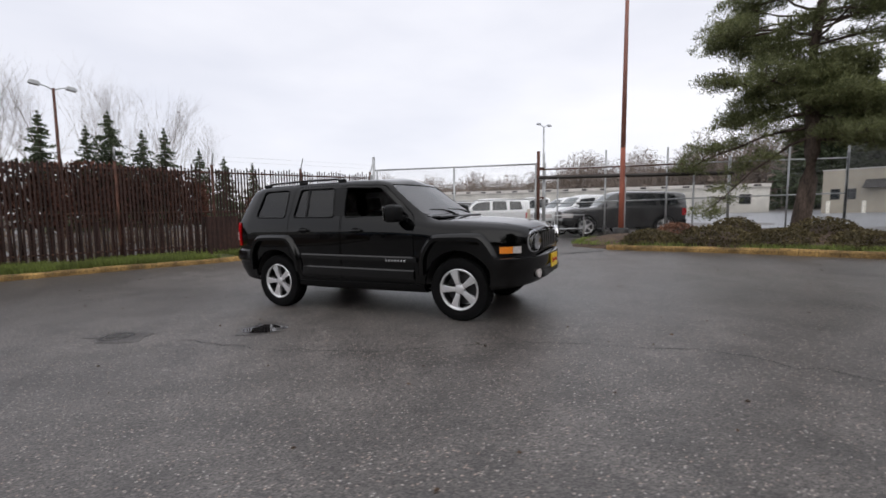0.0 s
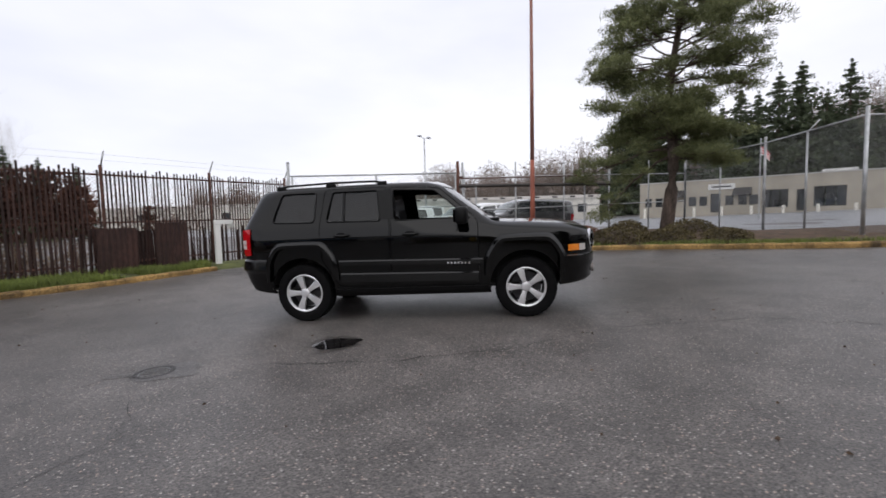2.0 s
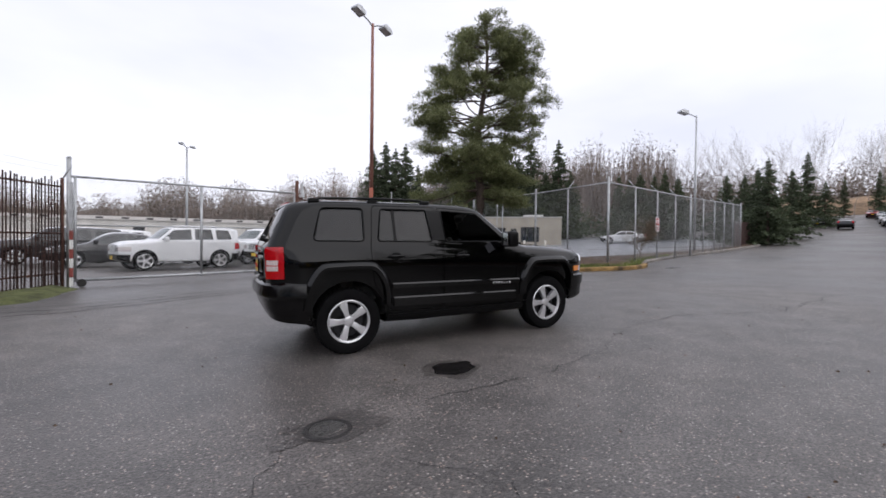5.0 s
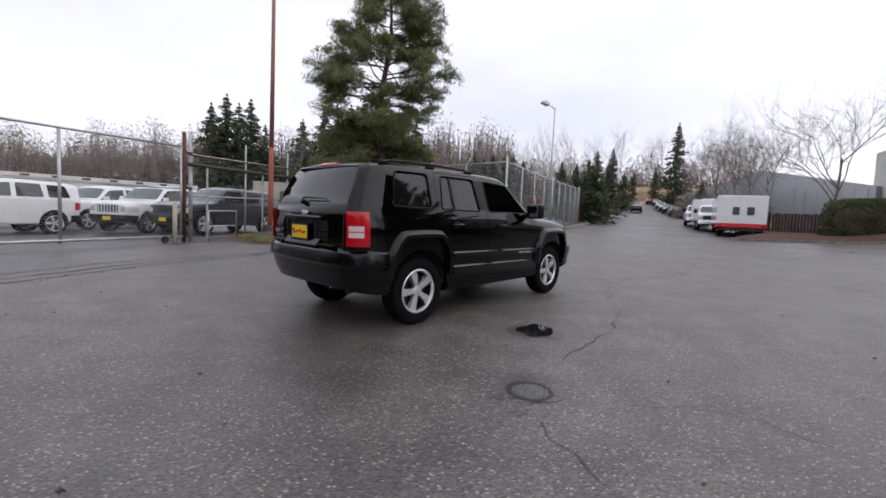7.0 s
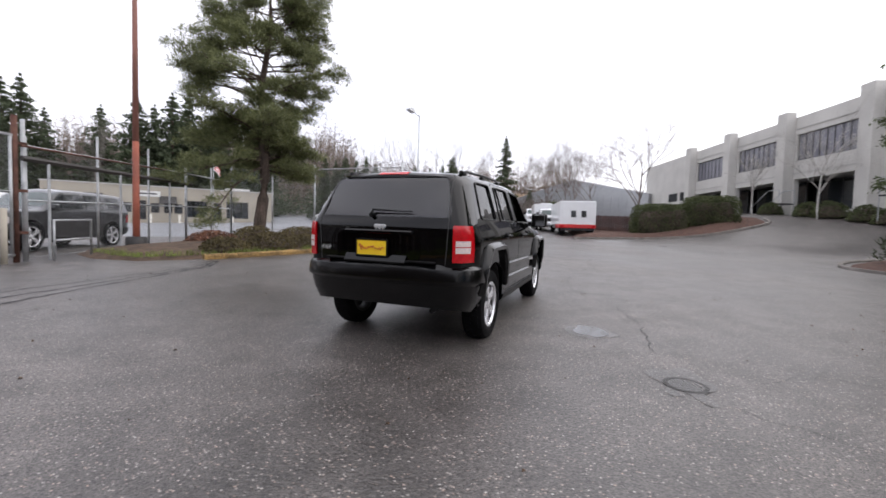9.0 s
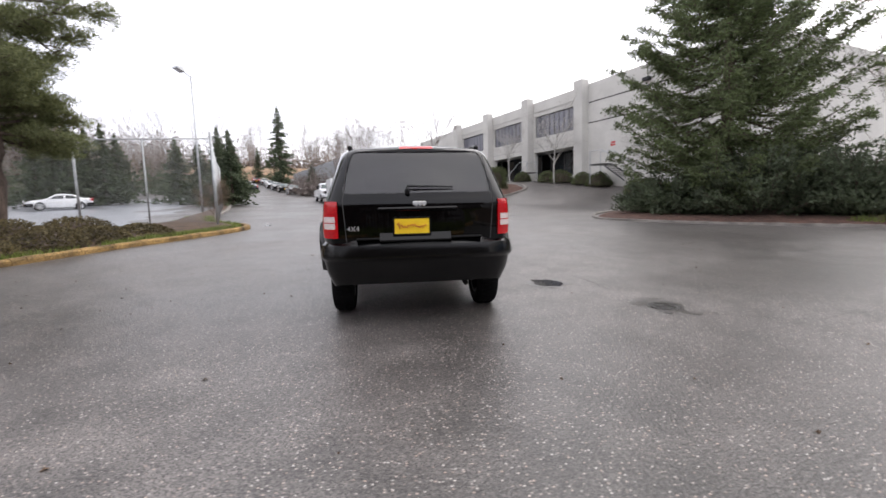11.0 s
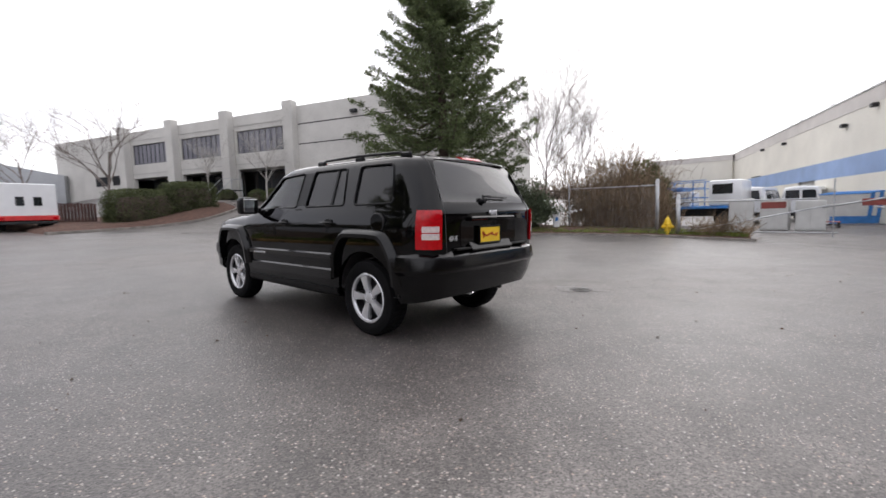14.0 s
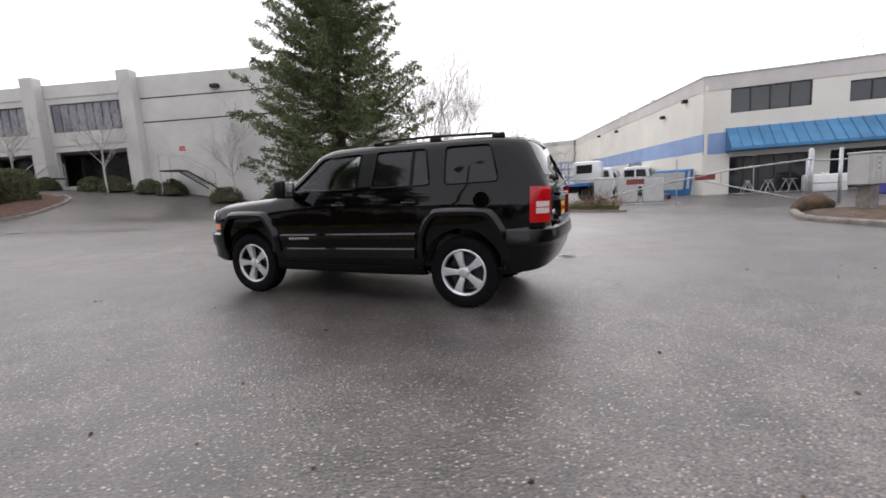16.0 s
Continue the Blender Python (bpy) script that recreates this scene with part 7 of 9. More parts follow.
def limb(bm, p, d, length, r0, r1, rnd, n=5, wander=0.12, lift=0.0, sides=6):
    """A wandering branch. Returns its points."""
    pts, d = [Vector(p)], Vector(d).normalized()
    for i in range(n):
        d = (d + Vector((rnd.gauss(0, wander), rnd.gauss(0, wander), rnd.gauss(0, wander) + lift))).normalized()
        pts.append(pts[-1] + d * length / n)
    tube(bm, pts, [r0 + (r1 - r0) * i / n for i in range(n + 1)], sides, caps=False)
    return pts


def build_pine(x, y, h, seed):
    """Old pine: bare lower trunk, crooked limbs and flat pads of needles with gaps between."""
    rnd = random.Random(seed)
    t = thing("pine_tree", "tall old pine with layered dark green needle pads", "tree", pose(x, y, ground_z(x, y) + 0.2))
    tr = bmesh.new()
    ax = [Vector((0, 0, -0.3))]
    for i in range(1, 15):
        ax.append(Vector((0.10 * math.sin(i * 0.7) + 0.03 * i, 0.08 * math.cos(i * 0.9) - 0.08, h * i / 14)))
    tube(tr, ax, [0.24 - 0.21 * (i / 14) ** 0.9 for i in range(15)], 12)
    part("trunk", tr, M_TRUNK, t, "ridged grey-brown trunk", smooth=60)
    br = bmesh.new()
    cards = Cards(seed)

    def pad(c, w, a):
        """A flat cushion of needle tufts at the end of a limb."""
        for q in range(int(84 * w * w) + 8):
            r, b = w * math.sqrt(rnd.random()), rnd.uniform(0, 6.28)
            dome = 0.75 * w * (1 - (r / w) ** 2) * rnd.uniform(-0.1, 1.0)
            p = (c[0] + r * math.cos(b), c[1] + r * math.sin(b), c[2] + dome - 0.25 * r)
            cards.cloud(p, (0.16, 0.16, 0.12), 16, 0.15, 0.07, -0.35, (0.25 * math.cos(b), 0.25 * math.sin(b), 0.1), radial=0.3)

    def bough(z, a, reach, up, width, fill):
        k = z / h * 14
        base = ax[int(k)].lerp(ax[min(14, int(k) + 1)], k - int(k))
        f = z / h
        pts = limb(br, base, (math.cos(a), math.sin(a), up), reach, 0.052 * (1.25 - f), 0.012, rnd, 6, 0.15, 0.02)
        for j in range(fill, 7):
            q = pts[j]
            for m in range(2 if j < 6 else 1):
                b = a + rnd.choice((-1, 1)) * rnd.uniform(0.5, 1.2)
                sp = limb(br, q, (math.cos(b), math.sin(b), rnd.uniform(0.0, 0.3)), rnd.uniform(0.25, 0.6), 0.02, 0.008, rnd, 3, 0.2, 0.05, 4)
                if rnd.random() < 0.82:
                    pad(sp[-1], width * rnd.uniform(0.6, 1.0), a)
        pad(pts[-1], width, a)

    # a dense low skirt that reaches farthest on one side, heavy pads above it there, thin feathery limbs on the other
    wide, bare = radians(155), radians(-32)
    for i in range(26):
        f = i / 25
        a = i * 2.4 + rnd.uniform(-0.3, 0.3)
        side = max(0.0, math.cos(a - wide))
        reach = (1.7 + 2.0 * side) * (1.0 - 0.55 * f) * rnd.uniform(0.8, 1.05)
        bough(2.6 + 2.0 * f, a, reach, -0.10 - 0.10 * side + 0.2 * f + rnd.uniform(-0.06, 0.06), 0.50, 2)
    for z, reach, width, m in ((5.3, 2.8, 0.52, 5), (5.9, 2.55, 0.50, 5), (6.6, 2.1, 0.46, 4), (7.3, 1.65, 0.44, 4)):
        for k in range(m):
            bough(z + rnd.uniform(-0.2, 0.2), wide + 1.9 * ((k + 0.5) / m - 0.5) + rnd.uniform(-0.15, 0.15), reach * rnd.uniform(0.75, 1.08), rnd.uniform(0.05, 0.22), width, 4)
    for i in range(17):
        f = i / 16
        bough(4.9 + 3.4 * f, bare + rnd.uniform(-0.95, 0.95), (3.5 - 1.5 * f) * rnd.uniform(0.65, 1.1), rnd.uniform(-0.05, 0.25), rnd.uniform(0.32, 0.48), 2)
    for i in range(7):
        bough(5.4 + 0.4 * i, radians(240 if i % 2 else 60) + rnd.uniform(-0.5, 0.5), rnd.uniform(1.0, 1.7), rnd.uniform(0.0, 0.3), 0.30, 3)
    for z, reach, m in ((7.9, 1.75, 6), (8.5, 1.5, 6), (9.1, 1.15, 5), (9.6, 0.8, 5)):
        for k in range(m):
            bough(z + rnd.uniform(-0.2, 0.2), 2 * math.pi * (k + z) / m + rnd.uniform(-0.3, 0.3), reach * rnd.uniform(0.6, 1.15), rnd.uniform(0.0, 0.3), rnd.uniform(0.30, 0.42), 4)
    pad(ax[-1] - Vector((0, 0, 0.25)), 0.36, 0)
    pad(ax[-1] - Vector((0, 0, 0.05)), 0.22, 0)
    part("limb_frame", br, M_TRUNK, t, smooth=60)
    cards.mesh("foliage", M_NEEDLE, t)
    return t


build_pine(6.95, 10.5, 10.4, 11)


def build_spruce(x, y, h, R, seed, label, low=1.2, whorls=42, dens=1.0, material=None, name="spruce_tree", size=0.13):
    """Spruce: straight trunk, whorls of sweeping boughs hung with short needle sprays."""
    rnd = random.Random(seed)
    t = thing(name, label, "tree", pose(x, y, ground_z(x, y) + 0.05))
    tr = bmesh.new()
    tube(tr, [(0, 0, -0.3), (0, 0, h * 0.5), (0, 0, h)], [R * 0.065, R * 0.04, 0.02], 10)
    part("trunk", tr, M_TRUNK, t, smooth=60)
    br = bmesh.new()
    cards = Cards(seed)
    for w in range(whorls):
        f = w / (whorls - 1)
        z = low + (h - low - 0.3) * f
        reach = R * min(1.0, 1.25 * (1 - f) ** 0.82 + 0.03) * (0.82 + 0.18 * math.sin(min(1, f * 4) * 1.57))
        nb = 7 if f < 0.75 else 6
        for k in range(nb):
            a = 2 * math.pi * (k + 0.37 * w) / nb + rnd.uniform(-0.45, 0.45)
            L = reach * rnd.choice((0.66, 0.84, 0.92, 1.0, 1.05)) * rnd.uniform(0.92, 1.06)
            zz = z + rnd.uniform(-0.3, 0.3)
            # a bough dips from the trunk and turns up at its tip
            dip = rnd.uniform(0.10, 0.30) * (1 - f)
            pts = [Vector((math.cos(a) * L * u, math.sin(a) * L * u, zz + L * (-dip * math.sin(3.14 * min(1.0, u * 1.1)) + (0.10 + 0.35 * f) * u ** 2 - 0.06 * u))) for u in (0, 0.14, 0.27, 0.39, 0.5, 0.6, 0.7, 0.8, 0.9, 1.0)]
            tube(br, pts, [0.035 * (1.1 - 0.85 * i / 9) for i in range(10)], 4, caps=False)
            for j in range(1, 10):
                span = 0.07 + 0.19 * L * (1 - abs(j - 3.6) / 6.2)
                for sd in (-1, 1):
                    if rnd.random() < 0.05:
                        continue
                    b = a + sd * rnd.uniform(0.7, 1.15)
                    q = pts[j] + Vector((math.cos(b), math.sin(b), rnd.uniform(-0.25, 0.12))) * span
                    tube(br, [pts[j], q], [0.010, 0.004], 3, caps=False)
                    for u in (0.2, 0.55, 0.9):
                        cards.cloud(pts[j].lerp(q, u), (0.15 + 0.10 * span, 0.15 + 0.10 * span, 0.15), int(dens * 13), size, 0.17, rnd.uniform(0.1, 0.8), (0.7 * math.cos(b), 0.7 * math.sin(b), 0))
                cards.cloud(pts[j], (0.16, 0.16, 0.10), int(dens * 12), size, 0.17, 0.25, (0.9 * math.cos(a), 0.9 * math.sin(a), 0.2))
                cards.cloud(pts[j].lerp(pts[j - 1], 0.5), (0.16, 0.16, 0.10), int(dens * 10), size, 0.17, 0.25, (0.9 * math.cos(a), 0.9 * math.sin(a), 0.2))
    cards.cloud((0, 0, h - 0.2), (0.12, 0.12, 0.4), 60, size, 0.2, -0.4)
    part("bough_frame", br, M_TRUNK, t, smooth=60)
    cards.mesh("foliage", material or M_SPRUCE, t)
    return t


build_spruce(9.5, -12.9, 14.6, 4.25, 21, "large dark green spruce with sweeping boughs on the mulch bed")


def build_juniper(x, y, rx, ry, h, rot, seed, n=120, name="juniper_shrub", label="broad spreading blue-green juniper under the spruce", material=None):
    rnd = random.Random(seed)
    t = thing(name, label, "shrub", pose(x, y, ground_z(x, y) + 0.05, 0, 0, rot), group="shrubs under the spruce" if name == "juniper_shrub" else "")
    br = bmesh.new()
    cards = Cards(seed)
    for i in range(n):
        a = rnd.uniform(0, 2 * math.pi)
        s = rnd.uniform(0.2, 1.0) ** 0.6
        tip = Vector((math.cos(a) * rx * s, math.sin(a) * ry * s, h * (1 - 0.72 * s ** 2) * rnd.uniform(0.45, 1.0)))
        root = tip * rnd.uniform(0.05, 0.2)
        root.z = 0.05
        d = tip - root
        pts = limb(br, root, d, d.length, 0.035, 0.007, rnd, 5, 0.08, 0.0, 4)
        for j in (2, 3, 4, 5):
            cards.cloud(pts[j], (0.30, 0.30, 0.15), 34, 0.15, 0.17, -0.1, tuple(d.normalized() * 1.0))
            cards.cloud(pts[j].lerp(pts[j - 1], 0.5), (0.22, 0.22, 0.10), 20, 0.15, 0.17, -0.1, tuple(d.normalized() * 1.0))
    part("stem_frame", br, M_TRUNK, t, smooth=60)
    cards.mesh("foliage", material or M_JUNIPER, t)


build_juniper(10.3, -11.2, 2.2, 1.9, 2.3, 30, 31)
build_juniper(7.7, -12.7, 2.4, 2.0, 3.2, 40, 32)
build_juniper(6.2, -14.6, 1.9, 1.6, 2.9, 50, 33)
build_juniper(8.4, -14.8, 2.6, 2.2, 3.9, 0, 34)


def branch_tree(seed, h, spread, levels=4, up=0.35, kids=4, r0=None, lean=0.0, trunk_f=0.35):
    """Bare tree as a bmesh: forked again and again, thinning out to twigs."""
    rnd = random.Random(seed)
    stem, crown = bmesh.new(), bmesh.new()
    r0 = r0 or h * 0.013

    def grow(p, d, L, r, lev):
        sides = 7 if lev == 0 else (5 if lev == 1 else 3)
        pts = limb(crown if lev else stem, p, d, L, r, r * (0.6 if lev == 0 else 0.35), rnd, 5 if lev < 3 else 3, 0.07 + 0.05 * lev, 0.02, sides)
        if lev >= levels:
            return
        n = kids + (1 if lev else 3)
        for i in range(n):
            k = rnd.uniform(0.45 if lev == 0 else 0.25, 1.0) * (len(pts) - 1)
            b = pts[int(k)].lerp(pts[min(len(pts) - 1, int(k) + 1)], k - int(k))
            a = rnd.uniform(0, 2 * math.pi)
            side = d.orthogonal().normalized()
            side = (Matrix.Rotation(a, 3, d) @ side)
            nd = (d * (0.75 if lev else 0.6) + side * spread * rnd.uniform(0.6, 1.1) + Vector((0, 0, up))).normalized()
            grow(b, nd, L * rnd.uniform(0.5, 0.8), r * 0.5 * rnd.uniform(0.8, 1.1), lev + 1)
    grow(Vector((0, 0, -0.2)), Vector((lean, 0, 1)).normalized(), h * 0.5, r0, 0)
    return stem, crown


def bare_tree(x, y, bms, label, material=None, scale=1.0, rz=0.0, name="bare_tree", group=""):
    t = thing(name, label, "tree", pose(x, y, ground_z(x, y) + 0.05, 0, 0, rz) @ Matrix.Diagonal((scale, scale, scale, 1)), group)
    part("trunk", bms[0], material or M_TWIG, t, smooth=60)
    part("crown", bms[1], material or M_TWIG, t, smooth=60)
    return t


bare_tree(28.3, -3.2, branch_tree(5, 9.4, 0.75, 4, 0.22, 4, 0.08, 0.10), "spreading bare tree in the mulch bed by the hedge")
bare_tree(7.6, -19.6, branch_tree(6, 10.4, 0.66, 4, 0.42, 6, 0.06), "tall bare many-stemmed tree behind the spruce")
bare_tree(4.2, -20.9, branch_tree(17, 4.6, 0.7, 4, 0.42, 5, 0.045), "thin bare tree above the brown brush")
bare_tree(2.2, -20.2, branch_tree(18, 3.7, 0.75, 4, 0.42, 5, 0.04), "thin bare tree above the brown brush")
bare_tree(6.4, -20.6, branch_tree(16, 7.4, 0.66, 4, 0.45, 5, 0.05), "bare grey tree behind the thicket")
for k, (bx_, by_, bh, sd) in enumerate(((33.5, 2.2, 8.5, 7), (36.5, 1.2, 8.8, 8), (31.5, -0.2, 8.0, 9), (40.0, 4.6, 9.0, 10), (44.0, 5.0, 9.0, 12), (48.0, 8.0, 8.5, 13))):
    bare_tree(bx_, by_, branch_tree(sd, bh, 0.8, 4, 0.34, 4, 0.06), "bare street tree behind the parked white trucks", group="bare trees along the street")
for k, (bx_, by_, bh, sd) in enumerate(((29.3, -14.0, 7.2, 41), (21.9, -17.8, 7.0, 42), (35.2, -11.9, 6.0, 43))):
    bare_tree(bx_, by_, branch_tree(sd, bh, 0.6, 4, 0.25, 4, 0.07, 0.06), "slim leafless birch with pale bark before the grey wall", M_TWIGP, name="birch_tree", group="birches before the grey building")
bare_tree(13.2, 7.3, branch_tree(51, 2.3, 0.95, 3, 0.35, 9, 0.02, trunk_f=0.2), "leafless red-brown shrub by the chain-link fence", M_TWIGB, name="bare_shrub")


def leaf_mound(name, label, x, y, rx, ry, h, rot, material, n, size, seed, category="shrub", box_like=0.0, thin=0.5, group="", lumps=0.10):
    """A shrub or hedge as leaves through its whole outer shell on hidden stems."""
    r = np.random.RandomState(seed)
    t = thing(name, label, category, pose(x, y, ground_z(x, y), 0, 0, rot), group)
    c = Cards(seed)
    p = r.normal(size=(n, 3))
    p /= np.linalg.norm(p, axis=1)[:, None]
    if box_like:
        p /= (np.sum(np.abs(p) ** 8, axis=1) ** 0.125)[:, None]
    p *= r.uniform(0.80, 1.04, (n, 1))
    p[:, 2] = np.abs(p[:, 2])
    p *= np.array([rx, ry, h])
    lump = np.array([noise.noise((q[0] * 1.1, q[1] * 1.1, q[2] * 1.1 + seed)) for q in p])
    p *= (1 + lumps * lump)[:, None]
    for i in range(0, n, 200):
        seg = p[i:i + 200]
        d = r.normal(size=seg.shape)
        d /= np.linalg.norm(d, axis=1)[:, None]
        w = np.cross(d, r.normal(size=seg.shape))
        w /= np.linalg.norm(w, axis=1)[:, None]
        s = size * r.uniform(0.6, 1.3, (len(seg), 1))
        c.c.append(seg)
        c.u.append(d * s)
        c.v.append(w * s * thin)
    c.mesh("foliage", material, t)
    rnd = random.Random(seed)
    bm = bmesh.new()
    for k in range(14):
        a, s = rnd.uniform(0, 6.28), rnd.uniform(0.2, 0.75)
        limb(bm, (math.cos(a) * rx * s * 0.4, math.sin(a) * ry * s * 0.4, -0.1), (math.cos(a) * rx * s, math.sin(a) * ry * s, h), h * 0.85, 0.02, 0.006, rnd, 4, 0.1, 0.0, 4)
    part("stem_frame", bm, M_TWIG, t)
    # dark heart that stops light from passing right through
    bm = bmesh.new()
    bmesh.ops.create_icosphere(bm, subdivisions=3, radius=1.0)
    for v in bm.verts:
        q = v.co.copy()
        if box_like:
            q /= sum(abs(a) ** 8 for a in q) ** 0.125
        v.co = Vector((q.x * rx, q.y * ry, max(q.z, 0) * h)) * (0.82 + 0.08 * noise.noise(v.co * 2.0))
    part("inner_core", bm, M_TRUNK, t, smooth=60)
    return t


hx, hy = Vector((27.1, -3.4)), Vector((28.0, -9.2))
for k in range(2):
    c = hx.lerp(hy, 0.27 + 0.48 * k)
    leaf_mound("hedge", "clipped rounded green hedge in the mulch bed", c.x + 0.4, c.y, 2.0 if k == 0 else 1.6, 1.05, 2.05 if k == 0 else 1.9, math.degrees(math.atan2((hy - hx).y, (hy - hx).x)), M_HEDGE, 16000, 0.075, 60 + k, "hedge", 0.75, group="clipped hedges", lumps=0.04)
for k, (sx, sy, sr, sh, m) in enumerate(((3.2, 7.9, 0.8, 0.5, M_SHRUB), (4.6, 7.7, 1.0, 0.6, M_SHRUB), (6.0, 7.5, 1.0, 0.5, M_SHRUB), (7.3, 7.1, 1.0, 0.45, M_SHRUB), (5.2, 8.9, 1.0, 0.75, M_SHRUB), (7.0, 8.6, 1.1, 0.7, M_SHRUB), (3.9, 9.2, 0.9, 0.6, M_REDLEAF))):
    leaf_mound("ground_cover", "low ragged ground-cover shrub, green and rust-red", sx, sy, sr, sr * 0.75, sh, 20 * k, m, 3600, 0.065, 70 + k, "shrub", thin=0.36, group="ground cover under the pine")
for k, (sx, sy, sr, sh) in enumerate(((26.6, -16.6, 1.0, 1.1), (27.9, -15.9, 0.9, 1.0), (22.5, -17.5, 1.1, 1.05), (30.0, -14.9, 1.0, 1.1), (19.2, -18.4, 0.9, 1.0), (33.4, -12.6, 0.8, 0.9), (31.2, -14.1, 0.8, 1.0))):
    leaf_mound("foundation_shrub", "rounded green shrub against the grey wall", sx, sy, sr, sr, sh, 0, M_HEDGE, 1500, 0.10, 90 + k, "shrub", group="shrubs along the grey building")
leaf_mound("street_shrub", "dark green shrub beside the street", 50.0, 5.5, 4.0, 2.0, 2.6, 20, M_HEDGE, 3500, 0.25, 99)


def build_thicket(x0, y0, x1, y1, wide, h, n, seed, label, material=None, name="thicket"):
    """Leafless brush: hundreds of thin leaning stems with side twigs."""
    rnd = random.Random(seed)
    bm = bmesh.new()
    for i in range(n):
        t, s = rnd.random(), rnd.uniform(-wide, wide)
        d = Vector((x1 - x0, y1 - y0)).normalized()
        x, y = x0 + (x1 - x0) * t - d.y * s, y0 + (y1 - y0) * t + d.x * s
        hh = h * rnd.uniform(0.5, 1.05) * (0.72 + 0.42 * noise.noise((x * 0.9, y * 0.9, seed))) * (0.45 + 0.55 * math.sin(0.35 + t * 2.5))
        pts = limb(bm, (x, y, ground_z(x, y) - 0.05), (rnd.gauss(0, 0.25), rnd.gauss(0, 0.25), 1), hh, 0.016, 0.006, rnd, 4, 0.14, 0.0, 3)
        for k in range(5):
            q = pts[rnd.randint(1, 4)]
            limb(bm, q, (rnd.gauss(0, 0.7), rnd.gauss(0, 0.7), 0.6), rnd.uniform(0.3, 0.9), 0.010, 0.004, rnd, 3, 0.2, 0.0, 3)
    ob = to_ob(name, bm, material or M_TWIGB)
    return tagged(ob, label, "brush", kind="stuff")


build_thicket(5.4, -18.8, 0.8, -17.9, 1.5, 5.6, 860, 81, "dense brown leafless brush behind the chain-link fence")


def build_creeper():
    """Dead creeper matted through the upper fence: countless short brown stems and shrivelled leaves."""
    r = np.random.RandomState(82)
    c = Cards(82)
    for p, d in along([(-12.9, -8.4), (-12.5, -7.4), (-9.95, -0.6), (-8.0, 3.3), (-7.3, 4.9)], 0.10):
        thin = 1.0 - sm(2.2, 4.4, p.y)
        if r.rand() > 0.02 + 0.98 * thin:
            continue
        g = ground_z(p.x, p.y)
        lo = 1.12 + 0.10 * noise.noise((p.x * 1.3, p.y * 1.3, 7.0))
        hi = 2.40 + 0.12 * noise.noise((p.x * 0.8, p.y * 0.8, 9.0)) - 0.8 * (1 - thin)
        hi = max(hi, lo + 0.15)
        back = Vector((-d.y, d.x)) * 0.20
        c.cloud((p.x + back.x, p.y + back.y, g + (lo + hi) / 2), (0.14, 0.14, (hi - lo) * 0.62), 110, 0.20, 0.13, -0.6)
        c.cloud((p.x + back.x, p.y + back.y, g + (lo + hi) / 2), (0.10, 0.10, (hi - lo) * 0.55), 44, 0.12, 0.36, 0.3)
    ob = c.mesh("creeper", M_CREEPER)
    tagged(ob, "dead reddish-brown creeper matted over the slatted fence", "creeper", kind="stuff")


build_creeper()
build_thicket(-9.6, 4.2, -12.6, -1.6, 0.5, 1.5, 160, 85, "sparse brown brush behind the slatted fence")
build_thicket(-0.6, -15.2, -2.6, -15.0, 0.35, 0.7, 60, 84, "tangle of dry stems by the bar gate")
leaf_mound("evergreen_shrub", "dark green evergreen behind the brown brush", 2.3, -19.9, 1.5, 1.1, 3.3, 0, M_SPRUCE, 2600, 0.16, 101)


def build_grass(name, label, outline_pts, n, seed, h=0.10):
    """Blades scattered over a strip: each is a thin bent triangle."""
    r = random.Random(seed)
    verts, faces = [], []
    tot = len(outline_pts) - 1
    for i in range(n):
        k = r.randrange(tot)
        (a, b), (c, d) = outline_pts[k], outline_pts[k + 1]
        t, s = r.random(), r.random()
        p = Vector(a).lerp(Vector(c), t).lerp(Vector(b).lerp(Vector(d), t), s)
        if noise.noise((p.x * 0.9, p.y * 0.9, 5.0)) < -0.25:
            continue
        hh, ang = h * r.uniform(0.5, 1.5), r.uniform(0, 6.28)
        z = ground_z(p.x, p.y) + 0.09
        w = 0.012
        v = len(verts)
        verts += [(p.x - w * math.cos(ang), p.y - w * math.sin(ang), z), (p.x + w * math.cos(ang), p.y + w * math.sin(ang), z), (p.x + 0.4 * hh * math.sin(ang * 3), p.y + 0.4 * hh * math.cos(ang * 2), z + hh)]
        faces.append((v, v + 1, v + 2))
    ob = from_arrays(name, verts, faces, M_GRASS)
    return tagged(ob, label, "grass", kind="stuff")


build_grass("grass", "rough green grass along the yellow kerb", [((p[0] - 0.2, p[1] + 0.03), (p[0] - 1.5 + 0.5 * sm(3, 5, p[1]), p[1] + 0.85)) for p in KERB_W[::3]], 26000, 3, 0.13)
build_grass("grass", "rough yellow-green grass by the hydrant", [((5.2, -13.2), (6.0, -15.6)), ((3.9, -13.8), (3.8, -17.2)), ((2.0, -14.5), (1.6, -17.0)), ((0.1, -14.8), (0.0, -16.8)), ((-1.6, -14.7), (-1.6, -16.3)), ((-2.6, -14.6), (-2.5, -16.0))], 9000, 4, 0.12)
build_grass("grass", "thin grass along the island kerb", [((1.0, 8.2), (1.2, 10.2)), ((2.2, 7.6), (2.6, 10.4)), ((3.1, 7.2), (3.4, 8.0)), ((5.3, 6.65), (5.4, 7.1)), ((7.1, 6.0), (7.2, 6.4)), ((8.7, 5.45), (8.8, 5.9)), ((10.1, 5.3), (10.1, 7.0)), ((11.4, 5.8), (11.3, 8.0)), ((13.2, 7.1), (13.0, 9.0)), ((18.3, 9.2), (18.0, 10.4))], 12000, 5, 0.10)
